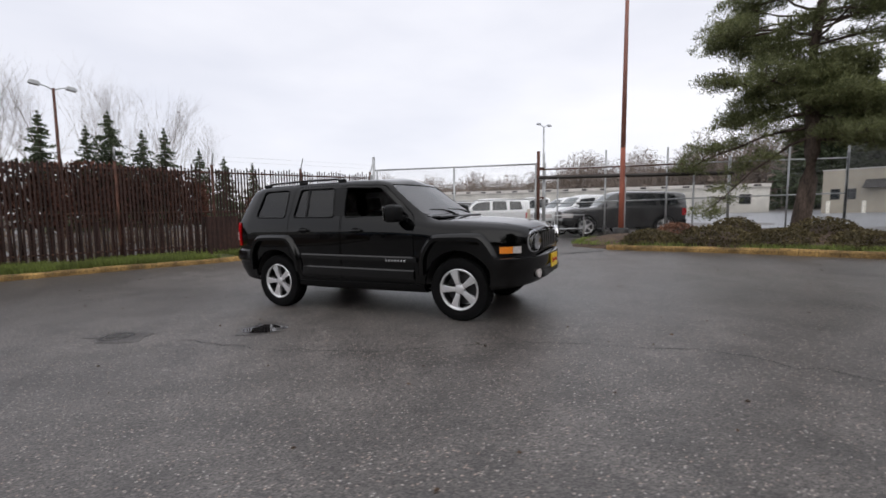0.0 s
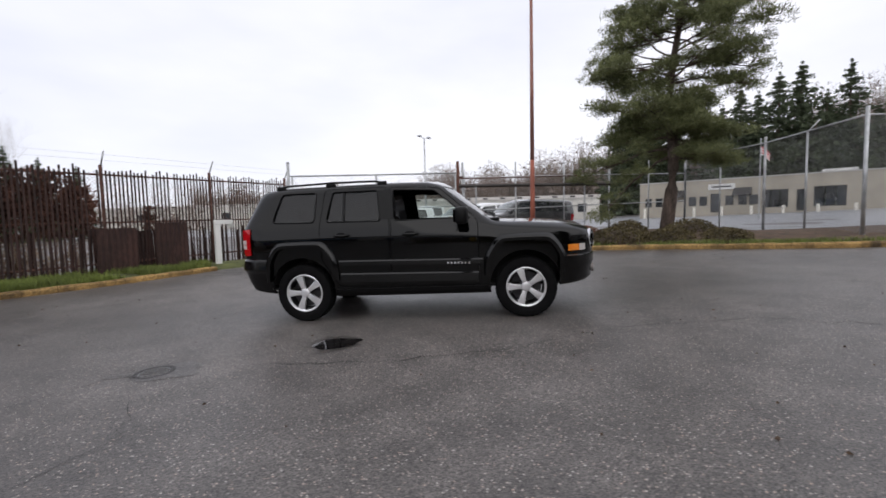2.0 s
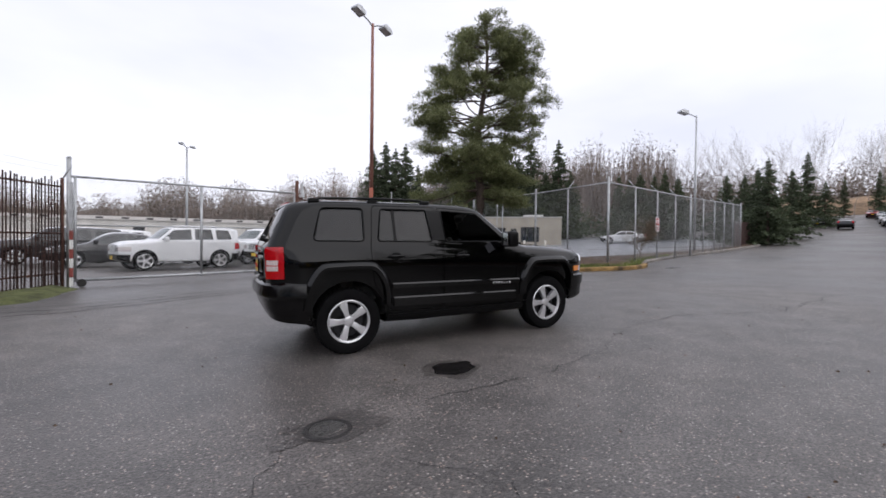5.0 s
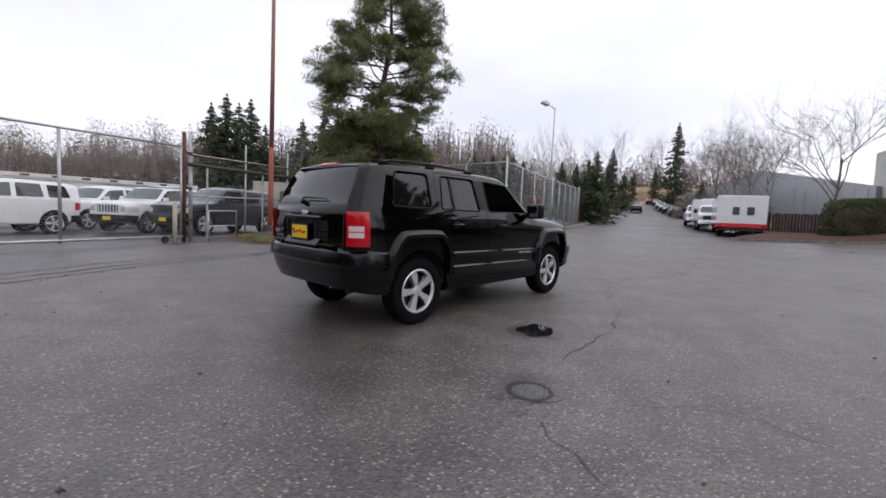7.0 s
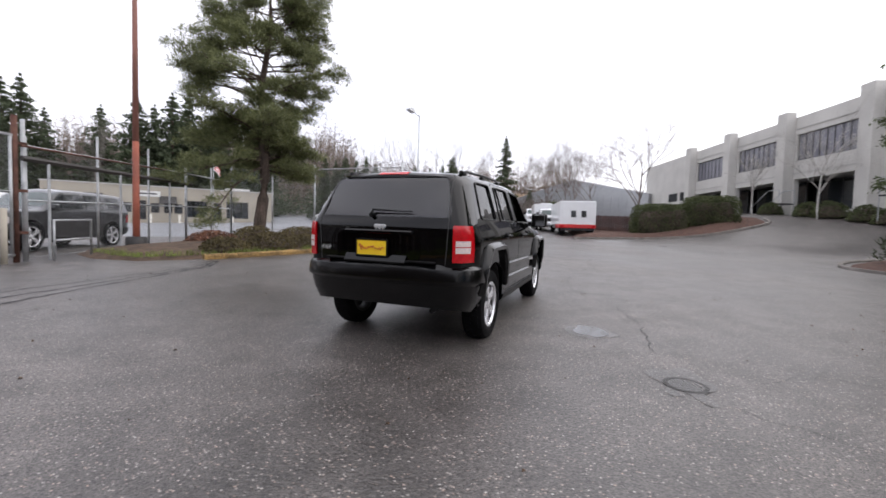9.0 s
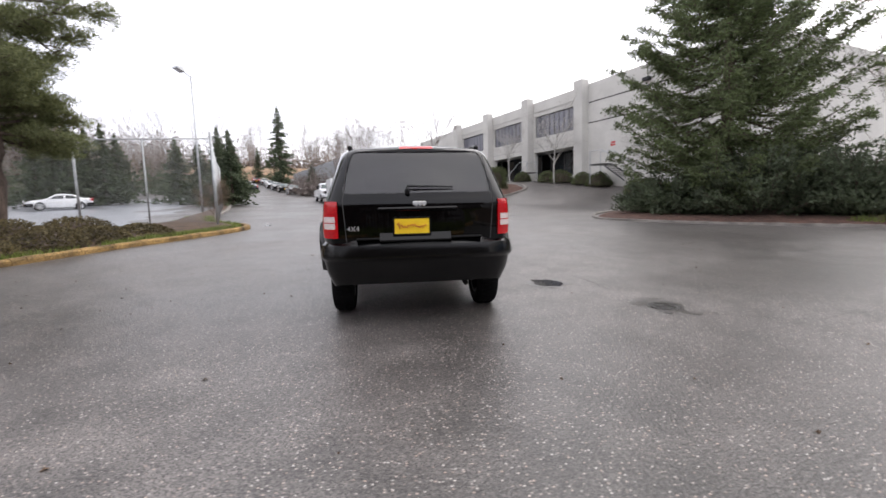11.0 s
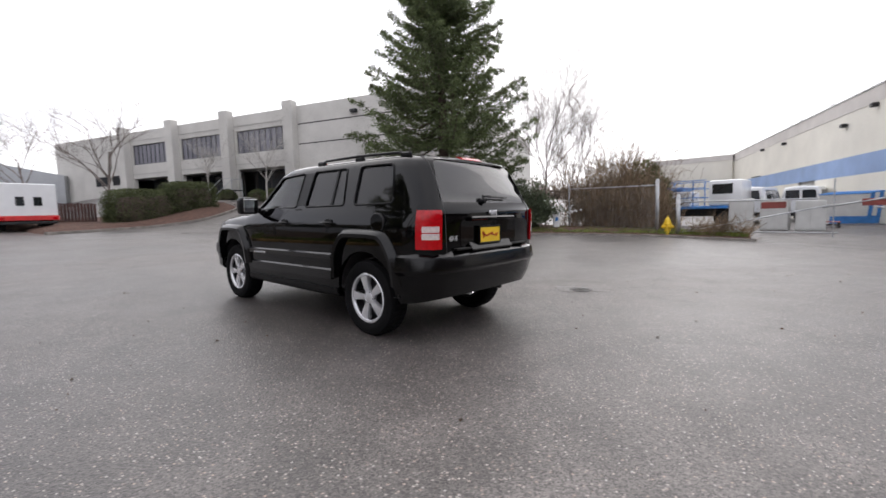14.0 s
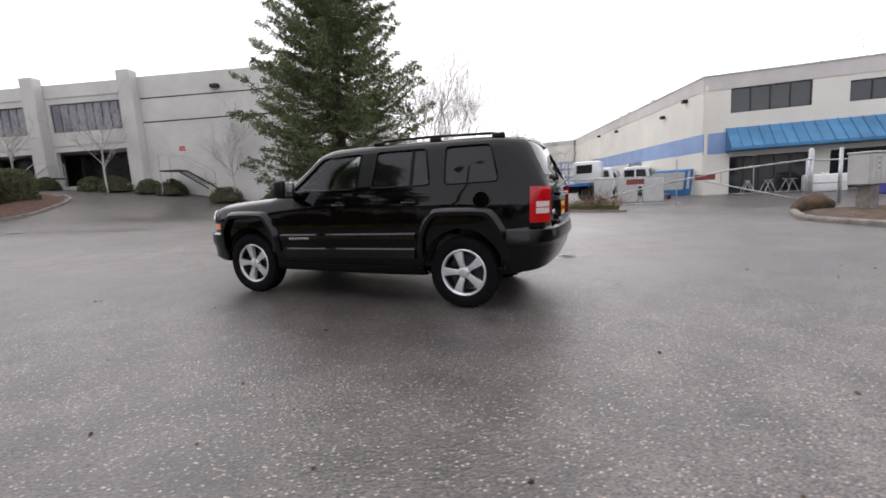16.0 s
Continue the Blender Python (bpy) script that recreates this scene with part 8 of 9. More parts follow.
# ---- distance ----
def conifer_mesh(seed, h, r, n=30):
    """A conifer seen far off: tiers of drooping sprays that narrow to a tip."""
    rnd = random.Random(seed)
    c = Cards(seed)
    for w in range(n):
        f = w / (n - 1)
        z = h * (0.06 + 0.92 * f)
        reach = r * (1 - f) ** 0.78 + 0.02
        for k in range(6):
            a = rnd.uniform(0, 6.28)
            L = reach * rnd.uniform(0.5, 1.2)
            for j in (0.3, 0.65, 1.0):
                sp = 0.05 + 0.16 * reach
                c.cloud((math.cos(a) * L * j, math.sin(a) * L * j, z - 0.16 * L * j), (sp, sp, 0.10 + 0.05 * reach), 10, 0.12 + 0.12 * reach, 0.30, 0.2, (math.cos(a), math.sin(a), 0))
    return c


CONIFERS = []
for i in range(4):
    hh, rr = ((10, 2.4), (10, 1.7), (10, 3.0), (10, 2.0))[i]
    t = thing("conifer", "dark green conifer in the distance", "tree", pose(0, 0, -200), "conifers in the distance")
    part("trunk", tb([(0, 0, -0.5), (0, 0, hh * 0.95)], [0.22, 0.03], 6), M_TRUNK, t)
    conifer_mesh(200 + i, hh, rr).mesh("crown", M_FARCON, t)
    CONIFERS.append(t)


def polar(cx, cy, az, D):
    return cx + D * math.cos(radians(az)), cy + D * math.sin(radians(az))


rc = random.Random(77)
SPOTS = []
for az, el, D, k in ((171, 8, 38, 2), (166, 9, 36, 2), (158, 10, 36, 0), (154.5, 9.0, 38, 3), (152.6, 10.6, 38, 2), (149.8, 9, 38, 0), (147.8, 9.4, 40, 3), (144.5, 7.4, 42, 0), (142, 6.6, 46, 2), (139, 6, 52, 0)):
    SPOTS.append((3.1, -5.0, az, el, D, k))
for az, el, D, k in ((70.2, 12.2, 92, 2), (68.6, 13.4, 94, 2), (67.3, 12.6, 92, 0), (66.0, 13.2, 94, 2), (64.4, 10.5, 96, 0), (60.1, 11.6, 98, 2), (57.2, 13.2, 74, 2), (55.6, 12.4, 74, 2), (54.0, 13.9, 75, 2), (52.4, 14.5, 77, 2), (50.5, 11.5, 78, 2), (49.0, 13.8, 80, 0), (45.6, 13.3, 82, 0), (47.2, 9.6, 82, 2), (44.0, 9.4, 80, 0), (37.5, 8.6, 62, 0), (36.2, 8.2, 60, 3), (35.0, 8.8, 60, 2), (33.6, 8.4, 62, 0), (32.4, 8.9, 60, 3), (31.2, 8.0, 62, 2)):
    SPOTS.append((-5.36, -2.47, az, el, D, k))
for az, el, D, k in ((29.0, 8.0, 56, 2), (27.3, 7.8, 52, 2), (25.1, 9.3, 44, 2), (26.0, 8.4, 46, 2), (23.4, 8.0, 56, 2), (22.6, 9.6, 90, 3), (21.2, 6.6, 88, 2), (15.6, 12.2, 95, 3), (20.0, 7.0, 120, 1), (13, 5.6, 70, 2), (17.6, 7.2, 115, 3)):
    SPOTS.append((-3.5, -4.67, az, el, D, k))
for cx, cy, az, el, D, k in SPOTS:
    x, y = polar(cx, cy, az, D)
    g = ground_z(x, y)
    s = max(0.3, (1.1 + D * math.tan(radians(el)) - g) / 10)
    copy_thing(CONIFERS[k], pose(x, y, g, 0, 0, rc.uniform(0, 360)) @ Matrix.Diagonal((s * (1.0 if k != 1 else 0.85), s, s, 1)))
for t in CONIFERS:
    for o in (*t.children_recursive, t):
        bpy.data.objects.remove(o)

# tall bare poplars and alders
POPLARS = [branch_tree(300 + i, 10, 0.55, 3, 0.55, 5, 0.036) for i in range(3)]
POP = []
for i, b in enumerate(POPLARS):
    t = thing("bare_poplar", "tall slender leafless tree in the distance", "tree", pose(0, 0, -200), "bare trees in the distance")
    part("trunk", b[0], M_POPLAR, t)
    part("crown", b[1], M_POPLAR, t)
    POP.append(t)
rows = [(3.1, -5.0, az, el, 62) for az, el in ((160.5, 13.5), (158, 12.5), (155, 13.8), (152, 12.9), (149, 12.6), (147.2, 12.4), (144, 9.5), (165, 14), (170, 14), (176, 13))]
rows += [(-3.5, -4.67, az, el, D) for az, el, D in ((36, 9.4, 85), (34.6, 9.8, 85), (33, 10.6, 88), (31.6, 11.2, 88), (30.2, 11.8, 90), (28.6, 11.0, 92), (27.4, 11.6, 92), (24.8, 10.8, 96), (22.2, 11.6, 100), (21.3, 9.6, 110), (19.3, 10.6, 112), (18.2, 10.2, 115), (17.0, 10.9, 115), (14.8, 10.4, 112), (12.8, 11.0, 105), (11.4, 10.2, 100), (40, 9.0, 85), (42, 9.2, 86), (44, 8.8, 88), (38, 9.2, 85))]
rows += [(-5.36, -2.47, az, el, 90) for az, el in ((72, 8), (60.5, 9.5), (57.5, 9), (51.6, 10), (47, 10.5), (45, 9.8), (43, 9.5))]
for cx, cy, az, el, D in rows:
    x, y = polar(cx, cy, az, D)
    g = ground_z(x, y)
    s = (1.1 + D * math.tan(radians(el)) - g) / 9.5
    copy_thing(POP[rc.randrange(3)], pose(x, y, g, 0, 0, rc.uniform(0, 360)) @ Matrix.Diagonal((s, s, s, 1)))
for t in POP:
    for o in (*t.children_recursive, t):
        bpy.data.objects.remove(o)


def build_woods(name, label, cx, cy, az0, az1, D, el, material, n, seed, twig):
    """A belt of far woodland: thin bare stems and fine twigs (twig) or small dark sprays."""
    r = np.random.RandomState(seed)
    c = Cards(seed)
    for i in range(n):
        az = r.uniform(az0, az1)
        d = D * r.uniform(0.92, 1.2)
        x, y = polar(cx, cy, az, d)
        top = d * math.tan(radians(el * (0.80 + 0.22 * noise.noise((az * 0.35, seed + 0.5, 0.0)) + 0.10 * np.clip(r.normal(), -1.5, 1.5))))
        g = ground_z(x, y)
        k = D / 110
        if twig:
            c.cloud((x, y, g + top * 0.45), (0.25, 0.25, top * 0.1), 2, top * 0.8, 0.006, -8.0)
            c.cloud((x, y, g + top * 0.62), (1.1 * k, 1.1 * k, top * 0.36), 28, 1.0 * k, 0.06, -0.9)
            c.cloud((x, y, g + top * 0.25), (1.8 * k, 1.8 * k, top * 0.22), 24, 0.95 * k, 0.24, -0.3)
        else:
            for q in range(5):
                f = q / 5
                c.cloud((x, y, g + top * (0.12 + 0.86 * f)), (1.9 * k * (1 - f) + 0.1, 1.9 * k * (1 - f) + 0.1, top * 0.09), 12, 0.75 * k * (1.1 - f), 0.28, 0.25)
    return tagged(c.mesh(name, material), label, "woodland", kind="stuff")


build_woods("far_woods", "belt of bare brown woodland on the rise", 0, 0, 100, 128, 118, 5.6, M_FARTWIG, 900, 401, True)
build_woods("far_woods", "bare brown woodland above the long roof", 0, 0, 84, 100, 112, 8.2, M_FARTWIG, 720, 411, True)
build_woods("far_woods", "bare brown woodland climbing behind the yard", 0, 0, 66, 84, 108, 10.4, M_FARTWIG, 820, 412, True)
build_woods("far_woods", "belt of bare brown woodland behind the fence", 0, 0, 44, 66, 105, 11.6, M_FARTWIG, 800, 402, True)
build_woods("far_woods", "bare brown woodland on the hillside above the office", 0, 0, 34, 53, 118, 11.8, M_FARTWIG, 620, 414, True)
build_woods("far_woods", "thin bare woodland behind the long fence", 0, 0, 24, 44, 112, 7.2, M_FARTWIG, 420, 413, True)
build_woods("far_woods", "bare woodland on the bank at the road's end", 0, 0, 5, 24, 165, 5.6, M_FARTWIG, 260, 409, True)
build_woods("far_woods", "dark evergreen woodland on the skyline", 0, 0, 96, 126, 126, 5.4, M_FARCON, 130, 403, False)
build_woods("far_woods", "scattered evergreens on the skyline", 0, 0, 70, 96, 126, 5.2, M_FARCON, 60, 410, False)
build_woods("far_woods", "dark evergreen belt behind the chain-link fence", 0, 0, 26, 66, 78, 6.0, M_FARCON, 260, 404, False)
# western backdrop, mostly out of view: added trees that darken low reflections
build_woods("far_woods", "bare woodland to the west, mostly out of view, added for reflections", 0, 0, 128, 262, 70, 7.0, M_FARTWIG, 220, 405, True)
build_woods("far_woods", "unseen evergreen belt added to the west for reflections", 0, 0, 165, 262, 76, 7.0, M_FARCON, 130, 406, False)
build_woods("far_woods", "tall evergreens beyond the yard entrance", 0, 0, 208, 256, 46, 21.0, M_FARCON, 150, 415, False)
build_woods("far_woods", "brown brush along the street", 0, 0, 3.5, 12.5, 60, 3.6, M_TWIG, 130, 407, True)
build_woods("far_woods", "bare trees beyond the warehouses", 0, 0, 262, 300, 90, 3.6, M_FARTWIG, 250, 408, True)


def build_bank():
    bm = bmesh.new()
    n = 60
    rows_ = []
    for i in range(n + 1):
        az = -2 + 44 * i / n
        ring = []
        for D, z in ((118, 2.0), (124, 4.6), (134, 7.2), (170, 9.0), (260, 10.5)):
            x, y = polar(0, 0, az, D)
            ring.append(bm.verts.new((x, y, (ground_z(118, 30) if D < 120 else ground_z(118, 30) + z - 2.0 + 0.9 * noise.noise((az * 0.4, D * 0.05, 2.0))) * sm(-2, 6, az) - 1.0)))
        rows_.append(ring)
    for a, b in zip(rows_, rows_[1:]):
        for k in range(4):
            bm.faces.new((a[k], a[k + 1], b[k + 1], b[k]))
    bmesh.ops.recalc_face_normals(bm, faces=bm.faces)
    struct("hill", bm, M_HILL, "brown earth bank at the end of the road", 60, "hill")


build_bank()


def build_ridge():
    """The wooded hillside behind the storage lot: a rise of brown undergrowth below the trees."""
    bm = bmesh.new()
    prof = [(24, 4.0), (32, 6.6), (40, 8.6), (50, 8.8), (60, 7.8), (70, 6.4), (84, 5.0), (100, 3.6), (118, 2.8), (132, 1.5)]
    el = monotone([p[0] for p in prof], [p[1] for p in prof])
    rows_ = []
    for i in range(109):
        az = 24 + i
        ring = []
        for D, k in ((104, 0.0), (110, 0.35), (118, 0.75), (128, 1.0), (220, 1.1)):
            x, y = polar(0, 0, az, D)
            z = 1.0 + k * (122 * math.tan(radians(el(az))) + 1.3 * noise.noise((az * 0.5, D * 0.1, 4.0)))
            ring.append(bm.verts.new((x, y, z if k else ground_z(x, y) - 0.5)))
        rows_.append(ring)
    for a, b in zip(rows_, rows_[1:]):
        for k in range(4):
            bm.faces.new((a[k], a[k + 1], b[k + 1], b[k]))
    bmesh.ops.recalc_face_normals(bm, faces=bm.faces)
    struct("ridge", bm, M_RIDGE, "grey-brown wooded hillside behind the storage lot", 60, "hill")


build_ridge()
# ---- the south side: gate, hydrant, boxes ----
FB = [(4.95, -17.0), (0.62, -15.75)]
build_mesh_fence("chain_link_fence", "old chain-link fence in front of the brown brush", FB, 2.0, step=4.6, arms=False, over=0.35, wire=0.0010)
gp = thing("gate_post", "thick galvanised gate post beside the hydrant", "post")
post_at(gp, (0.55, -15.65), 2.25, 0.06)
post_at(gp, (-0.33, -15.1), 1.55, 0.075, M_GALV, "bollard_tube")
part("cap", tb([g3(-0.33, -15.1, 1.54), g3(-0.33, -15.1, 1.60)], [0.08, 0.03], 12), M_GALV, gp)

bar = thing("bar_gate", "closed swing bar gate of galvanised pipe with red plates", "gate")
P1, P2 = Vector((-0.3, -15.2)), Vector((-9.05, -15.0))
mid = P1.lerp(P2, 0.52)
q1 = P1.lerp(P2, 0.50)
part("left_top_bar", tb([g3(P1.x - 0.2, P1.y, 1.30), g3(q1.x + 0.3, q1.y, 1.34)], 0.028, 8), M_GALV, bar, smooth=40)
part("left_lower_bar", tb([g3(P1.x, P1.y, 0.12), g3(q1.x, q1.y, 1.12)], 0.024, 8), M_GALV, bar, smooth=40)
part("left_bottom_bar", tb([g3(P1.x - 0.3, P1.y, 0.20), g3(q1.x - 0.2, q1.y, 0.24)], 0.020, 8), M_GALV, bar, smooth=40)
part("left_post", tb([g3(mid.x + 0.1, mid.y, 0.10), g3(mid.x + 0.1, mid.y, 1.95)], 0.018, 8), M_GALV, bar)
part("right_top_bar", tb([g3(q1.x + 0.2, q1.y, 1.05), g3(P1.lerp(P2, 0.72).x, P2.y, 1.42), g3(P2.x, P2.y, 1.62)], 0.03, 8), M_GALV, bar, smooth=40)
part("right_brace", tb([g3(q1.x - 1.0, q1.y, 1.05), g3(P2.x + 0.1, P2.y, 0.12)], 0.026, 8), M_GALV, bar, smooth=40)
part("right_end_bar", tb([g3(P2.x + 0.15, P2.y, 0.1), g3(P2.x + 0.15, P2.y, 1.66)], 0.03, 8), M_GALV, bar, smooth=40)
part("stay", tb([g3(P1.lerp(P2, 0.80).x, P2.y, 0.62), g3(P1.lerp(P2, 0.80).x, P2.y, 1.46)], 0.018, 8), M_GALV, bar)
part("stay", tb([g3(P1.lerp(P2, 0.68).x, P2.y, 0.88), g3(P1.lerp(P2, 0.68).x, P2.y, 1.32)], 0.018, 8), M_GALV, bar)
for t, z in ((0.335, 1.05), (0.62, 1.08)):
    p = P1.lerp(P2, t)
    part("red_plate", bx(p.x - 0.34, p.x + 0.34, p.y + 0.03, p.y + 0.045, ground_z(p.x, p.y) + z, ground_z(p.x, p.y) + z + 0.22, bev=0.004), M_RUSTRED, bar, "faded red plate")
post_at(bar, (P2.x, P2.y - 0.1), 1.95, 0.085, M_GALV, "main_post")
part("post_cap", tb([g3(P2.x, P2.y - 0.1, 1.94), g3(P2.x, P2.y - 0.1, 2.0)], [0.09, 0.04], 14), M_GALV, bar)
rail = thing("pipe_fence", "galvanised pipe fence beside the bar gate", "fence")
for x in (-9.9, -12.4):
    post_at(rail, (x, -15.1), 1.95, 0.06, M_GALV)
for h in (0.75, 1.55):
    part("rail", tb([g3(-9.05, -15.12, h), g3(-14.5, -15.05, h)], 0.025, 8), M_GALV, rail, smooth=40)

hy = thing("fire_hydrant", "yellow cast-iron fire hydrant in the grass", "hydrant", at_az(0.02, -15.05, 30))
bm = bmesh.new()
lathe(bm, [(0.0, -0.05), (0.15, -0.05), (0.15, 0.06), (0.11, 0.08), (0.105, 0.42), (0.15, 0.44), (0.15, 0.49), (0.12, 0.51), (0.115, 0.58), (0.07, 0.68), (0.03, 0.72), (0.03, 0.78), (0.0, 0.78)], 20, "z")
part("barrel", bm, M_YELLOW, hy, smooth=40)
for a in (0, 90, 180):
    o = part("outlet_cap", lathe(bmesh.new(), [(0.0, 0.08), (0.07, 0.08), (0.075, 0.19), (0.03, 0.20), (0.03, 0.23), (0.0, 0.23)], 14, "x"), M_YELLOW, hy, smooth=40)
    o.matrix_basis = pose(0, 0, 0.36, 0, 0, a)

ub = thing("utility_box", "small white utility pedestal in the grass", "utility box", at_az(5.0, -15.7, 35))
part("cabinet", bx(-0.14, 0.14, -0.1, 0.1, -0.05, 0.86, bev=0.015), M_WHITE, ub)
part("lid", bx(-0.155, 0.155, -0.115, 0.115, 0.86, 0.91, bev=0.015), M_GREYBOX, ub)
part("decal", bx(-0.06, 0.06, 0.1, 0.104, 0.48, 0.66), M_BLUEP, ub)
fl = thing("flower_bush", "thin bush with a few pale blossoms", "shrub", at_az(4.45, -16.2, 0))
fr = random.Random(5)
bm = bmesh.new()
for k in range(16):
    limb(bm, (0, 0, 0), (fr.gauss(0, 0.5), fr.gauss(0, 0.5), 1), fr.uniform(0.6, 1.3), 0.01, 0.004, fr, 4, 0.15, 0, 3)
part("twig_frame", bm, M_TWIGB, fl)
for k in range(14):
    o = part("blossom", bx(-0.04, 0.04, -0.03, 0.03, -0.03, 0.03, bev=0.012), M_WHITE, fl)
    o.matrix_basis = pose(fr.uniform(-0.35, 0.35), fr.uniform(-0.3, 0.3), fr.uniform(0.7, 1.2), fr.uniform(0, 90), fr.uniform(0, 90), 0)

mb = thing("mailbox_unit", "grey cluster mailbox unit on a concrete pedestal", "mailbox", at_az(-8.75, -10.3, 42))
part("pedestal", bx(-0.19, 0.19, -0.16, 0.16, -0.1, 0.78, bev=0.02), M_KERB2, mb)
part("plinth", bx(-0.28, 0.28, -0.25, 0.25, -0.1, 0.06, bev=0.02), M_KERB2, mb)
cab = part("cabinet", bx(-0.46, 0.46, -0.24, 0.24, 0.78, 1.58, bev=0.02), M_GREYBOX, mb)
part("hood", bx(-0.48, 0.48, -0.26, 0.28, 1.58, 1.63, bev=0.012), M_GREYBOX, mb)
for i in range(4):
    for j in range(5):
        d = part("door", bx(-0.40 + 0.2 * i + 0.01, -0.40 + 0.2 * i + 0.19, 0.241, 0.252, 0.86 + 0.135 * j, 0.86 + 0.135 * j + 0.12, bev=0.004), M_GREYBOX, cab)
        if j > 1 and i % 2 == 0:
            part("label_bar", bx(-0.36 + 0.2 * i, -0.26 + 0.2 * i, 0.253, 0.256, 0.905 + 0.135 * j, 0.93 + 0.135 * j), M_FRAME, d)
rk = thing("boulder", "dark mossy boulder on the mulch", "rock", at_az(-8.0, -11.6, 0))
bm = bmesh.new()
bmesh.ops.create_icosphere(bm, subdivisions=3, radius=0.5)
for v in bm.verts:
    v.co *= 1 + 0.3 * noise.noise(v.co * 2.2)
    v.co.z = v.co.z * 0.75 + 0.18
part("stone", bm, M_SOIL, rk, smooth=70)
bn = thing("recycling_bin", "dark blue plastic bin beside the building", "bin", at_az(-13.0, -19.0, 0))
part("bin_body", bx(-0.4, 0.4, -0.4, 0.4, 0, 1.0, bev=0.05), M_PURPLE, bn)
part("bin_lid", bx(-0.43, 0.43, -0.43, 0.43, 1.0, 1.07, bev=0.03), M_PURPLE, bn)

# yard goods beside the cream building
for k, (x, y, w, h) in enumerate(((-3.0, -19.8, 0.95, 1.25), (-4.15, -19.7, 0.95, 1.2), (-1.8, -19.9, 0.9, 1.35))):
    cb = thing("steel_cabinet", "weathered pale metal cabinet standing in the yard", "cabinet", at_az(x, y, 4 * k - 4), "cabinets in the yard")
    part("cabinet_body", bx(-w / 2, w / 2, -0.4, 0.4, 0, h, bev=0.02), M_GREYBOX, cb)
    for s in (-1, 1):
        part("cabinet_door", bx(s * w / 4 - w / 4 + 0.02, s * w / 4 + w / 4 - 0.02, 0.401, 0.415, 0.06, h - 0.06, bev=0.004), M_GREYBOX, cb)
for k in range(4):
    pn = thing("leaning_board", "blue and white sheet board leaning in a stack", "board", at_az(-5.2 - 0.16 * k, -25.2, 8) @ pose(0, 0, 0, -24 + 3 * k, 0, 0), "stacked panels")
    part("sheet", bx(-0.9, 0.9, -0.02, 0.02, 0.02, 1.55, bev=0.01), M_BLUEP if k % 2 else M_WHITE, pn)
    part("edge_rail", bx(-0.92, 0.92, -0.03, 0.03, 1.55, 1.6, bev=0.008), M_BLUEP, pn)
pl = thing("pallet_stack", "low stack of dark red and black pallets", "pallet", at_az(-4.5, -21.6, 0))
for k in range(2):
    for j in range(7):
        part("board", bx(-0.6, 0.6, -0.5 + 0.15 * j, -0.40 + 0.15 * j, 0.1 + 0.13 * k, 0.12 + 0.13 * k), M_RUSTRED if k else M_FRAME, pl)
    for j in range(3):
        part("bearer", bx(-0.6 + 0.55 * j, -0.5 + 0.55 * j, -0.5, 0.5, 0.12 * k + 0.005, 0.1 + 0.13 * k - 0.001), M_FRAME, pl)
tk = thing("flatbed_lorry", "white and blue lorry with a rack, parked in the yard", "lorry", at_az(1.4, -24.0, 175), "")
part("bed", bx(-2.4, 2.4, -1.1, 1.1, 0.9, 1.05, bev=0.02), M_BLUEP, tk)
part("chassis", bx(-2.2, 2.9, -0.4, 0.4, 0.5, 0.9), M_CABIN, tk)
part("lorry_cab", bx(1.5, 3.0, -1.05, 1.05, 1.05, 2.35, bev=0.12, seg=2), M_PAINTW, tk, smooth=30)
part("cab_window", bx(1.7, 2.6, 1.05, 1.062, 1.65, 2.15, bev=0.01), M_PANE, tk)
part("cab_window", bx(1.7, 2.6, -1.062, -1.05, 1.65, 2.15, bev=0.01), M_PANE, tk)
for x in (-2.3, -0.8, 0.8):
    for y in (-1.05, 1.05):
        part("rack_post", tb([(x, y, 1.05), (x, y, 2.4)], 0.03, 6), M_BLUEP, tk)
for z in (1.5, 2.0, 2.4):
    for y in (-1.05, 1.05):
        part("rack_rail", tb([(-2.4, y, z), (1.4, y, z)], 0.025, 6), M_BLUEP, tk)
part("load", bx(-2.0, 0.6, -0.8, 0.8, 1.06, 1.85, bev=0.05), M_WHITE, tk)
part("tarpaulin", bx(-1.2, 0.2, -0.82, 0.82, 1.86, 2.1, bev=0.06), M_BLUEP, tk)
for x in (-1.6, 2.2):
    for s in (-1, 1):
        build_wheel(tk, x, 0.92 * s, 0.45, s, 0.45, 0.28, material=M_STEELDK)
for k in range(3):
    ch = thing("yard_trestle", "grey metal trestle frame by the shopfront", "trestle", at_az(-8.9 - 0.9 * k, -23.0, 10 * k), "trestles by the shopfront")
    for s in (-1, 1):
        part("leg", tb([(-0.3, 0.3 * s, 0), (0, 0.2 * s, 0.7)], 0.02, 6), M_GALV, ch)
        part("leg", tb([(0.3, 0.3 * s, 0), (0, 0.2 * s, 0.7)], 0.02, 6), M_GALV, ch)
    part("top_bar", tb([(0, -0.5, 0.71), (0, 0.5, 0.71)], 0.025, 6), M_GALV, ch)
wt = thing("white_tank", "white plastic tank by the shopfront", "tank", at_az(-12.0, -22.6, 0))
part("tank_body", bx(-0.8, 0.8, -0.45, 0.45, 0, 0.85, bev=0.08, seg=2), M_WHITE, wt, smooth=40)
part("tank_neck", tb([(0, 0, 0.85), (0, 0, 0.93)], 0.15, 14), M_WHITE, wt)

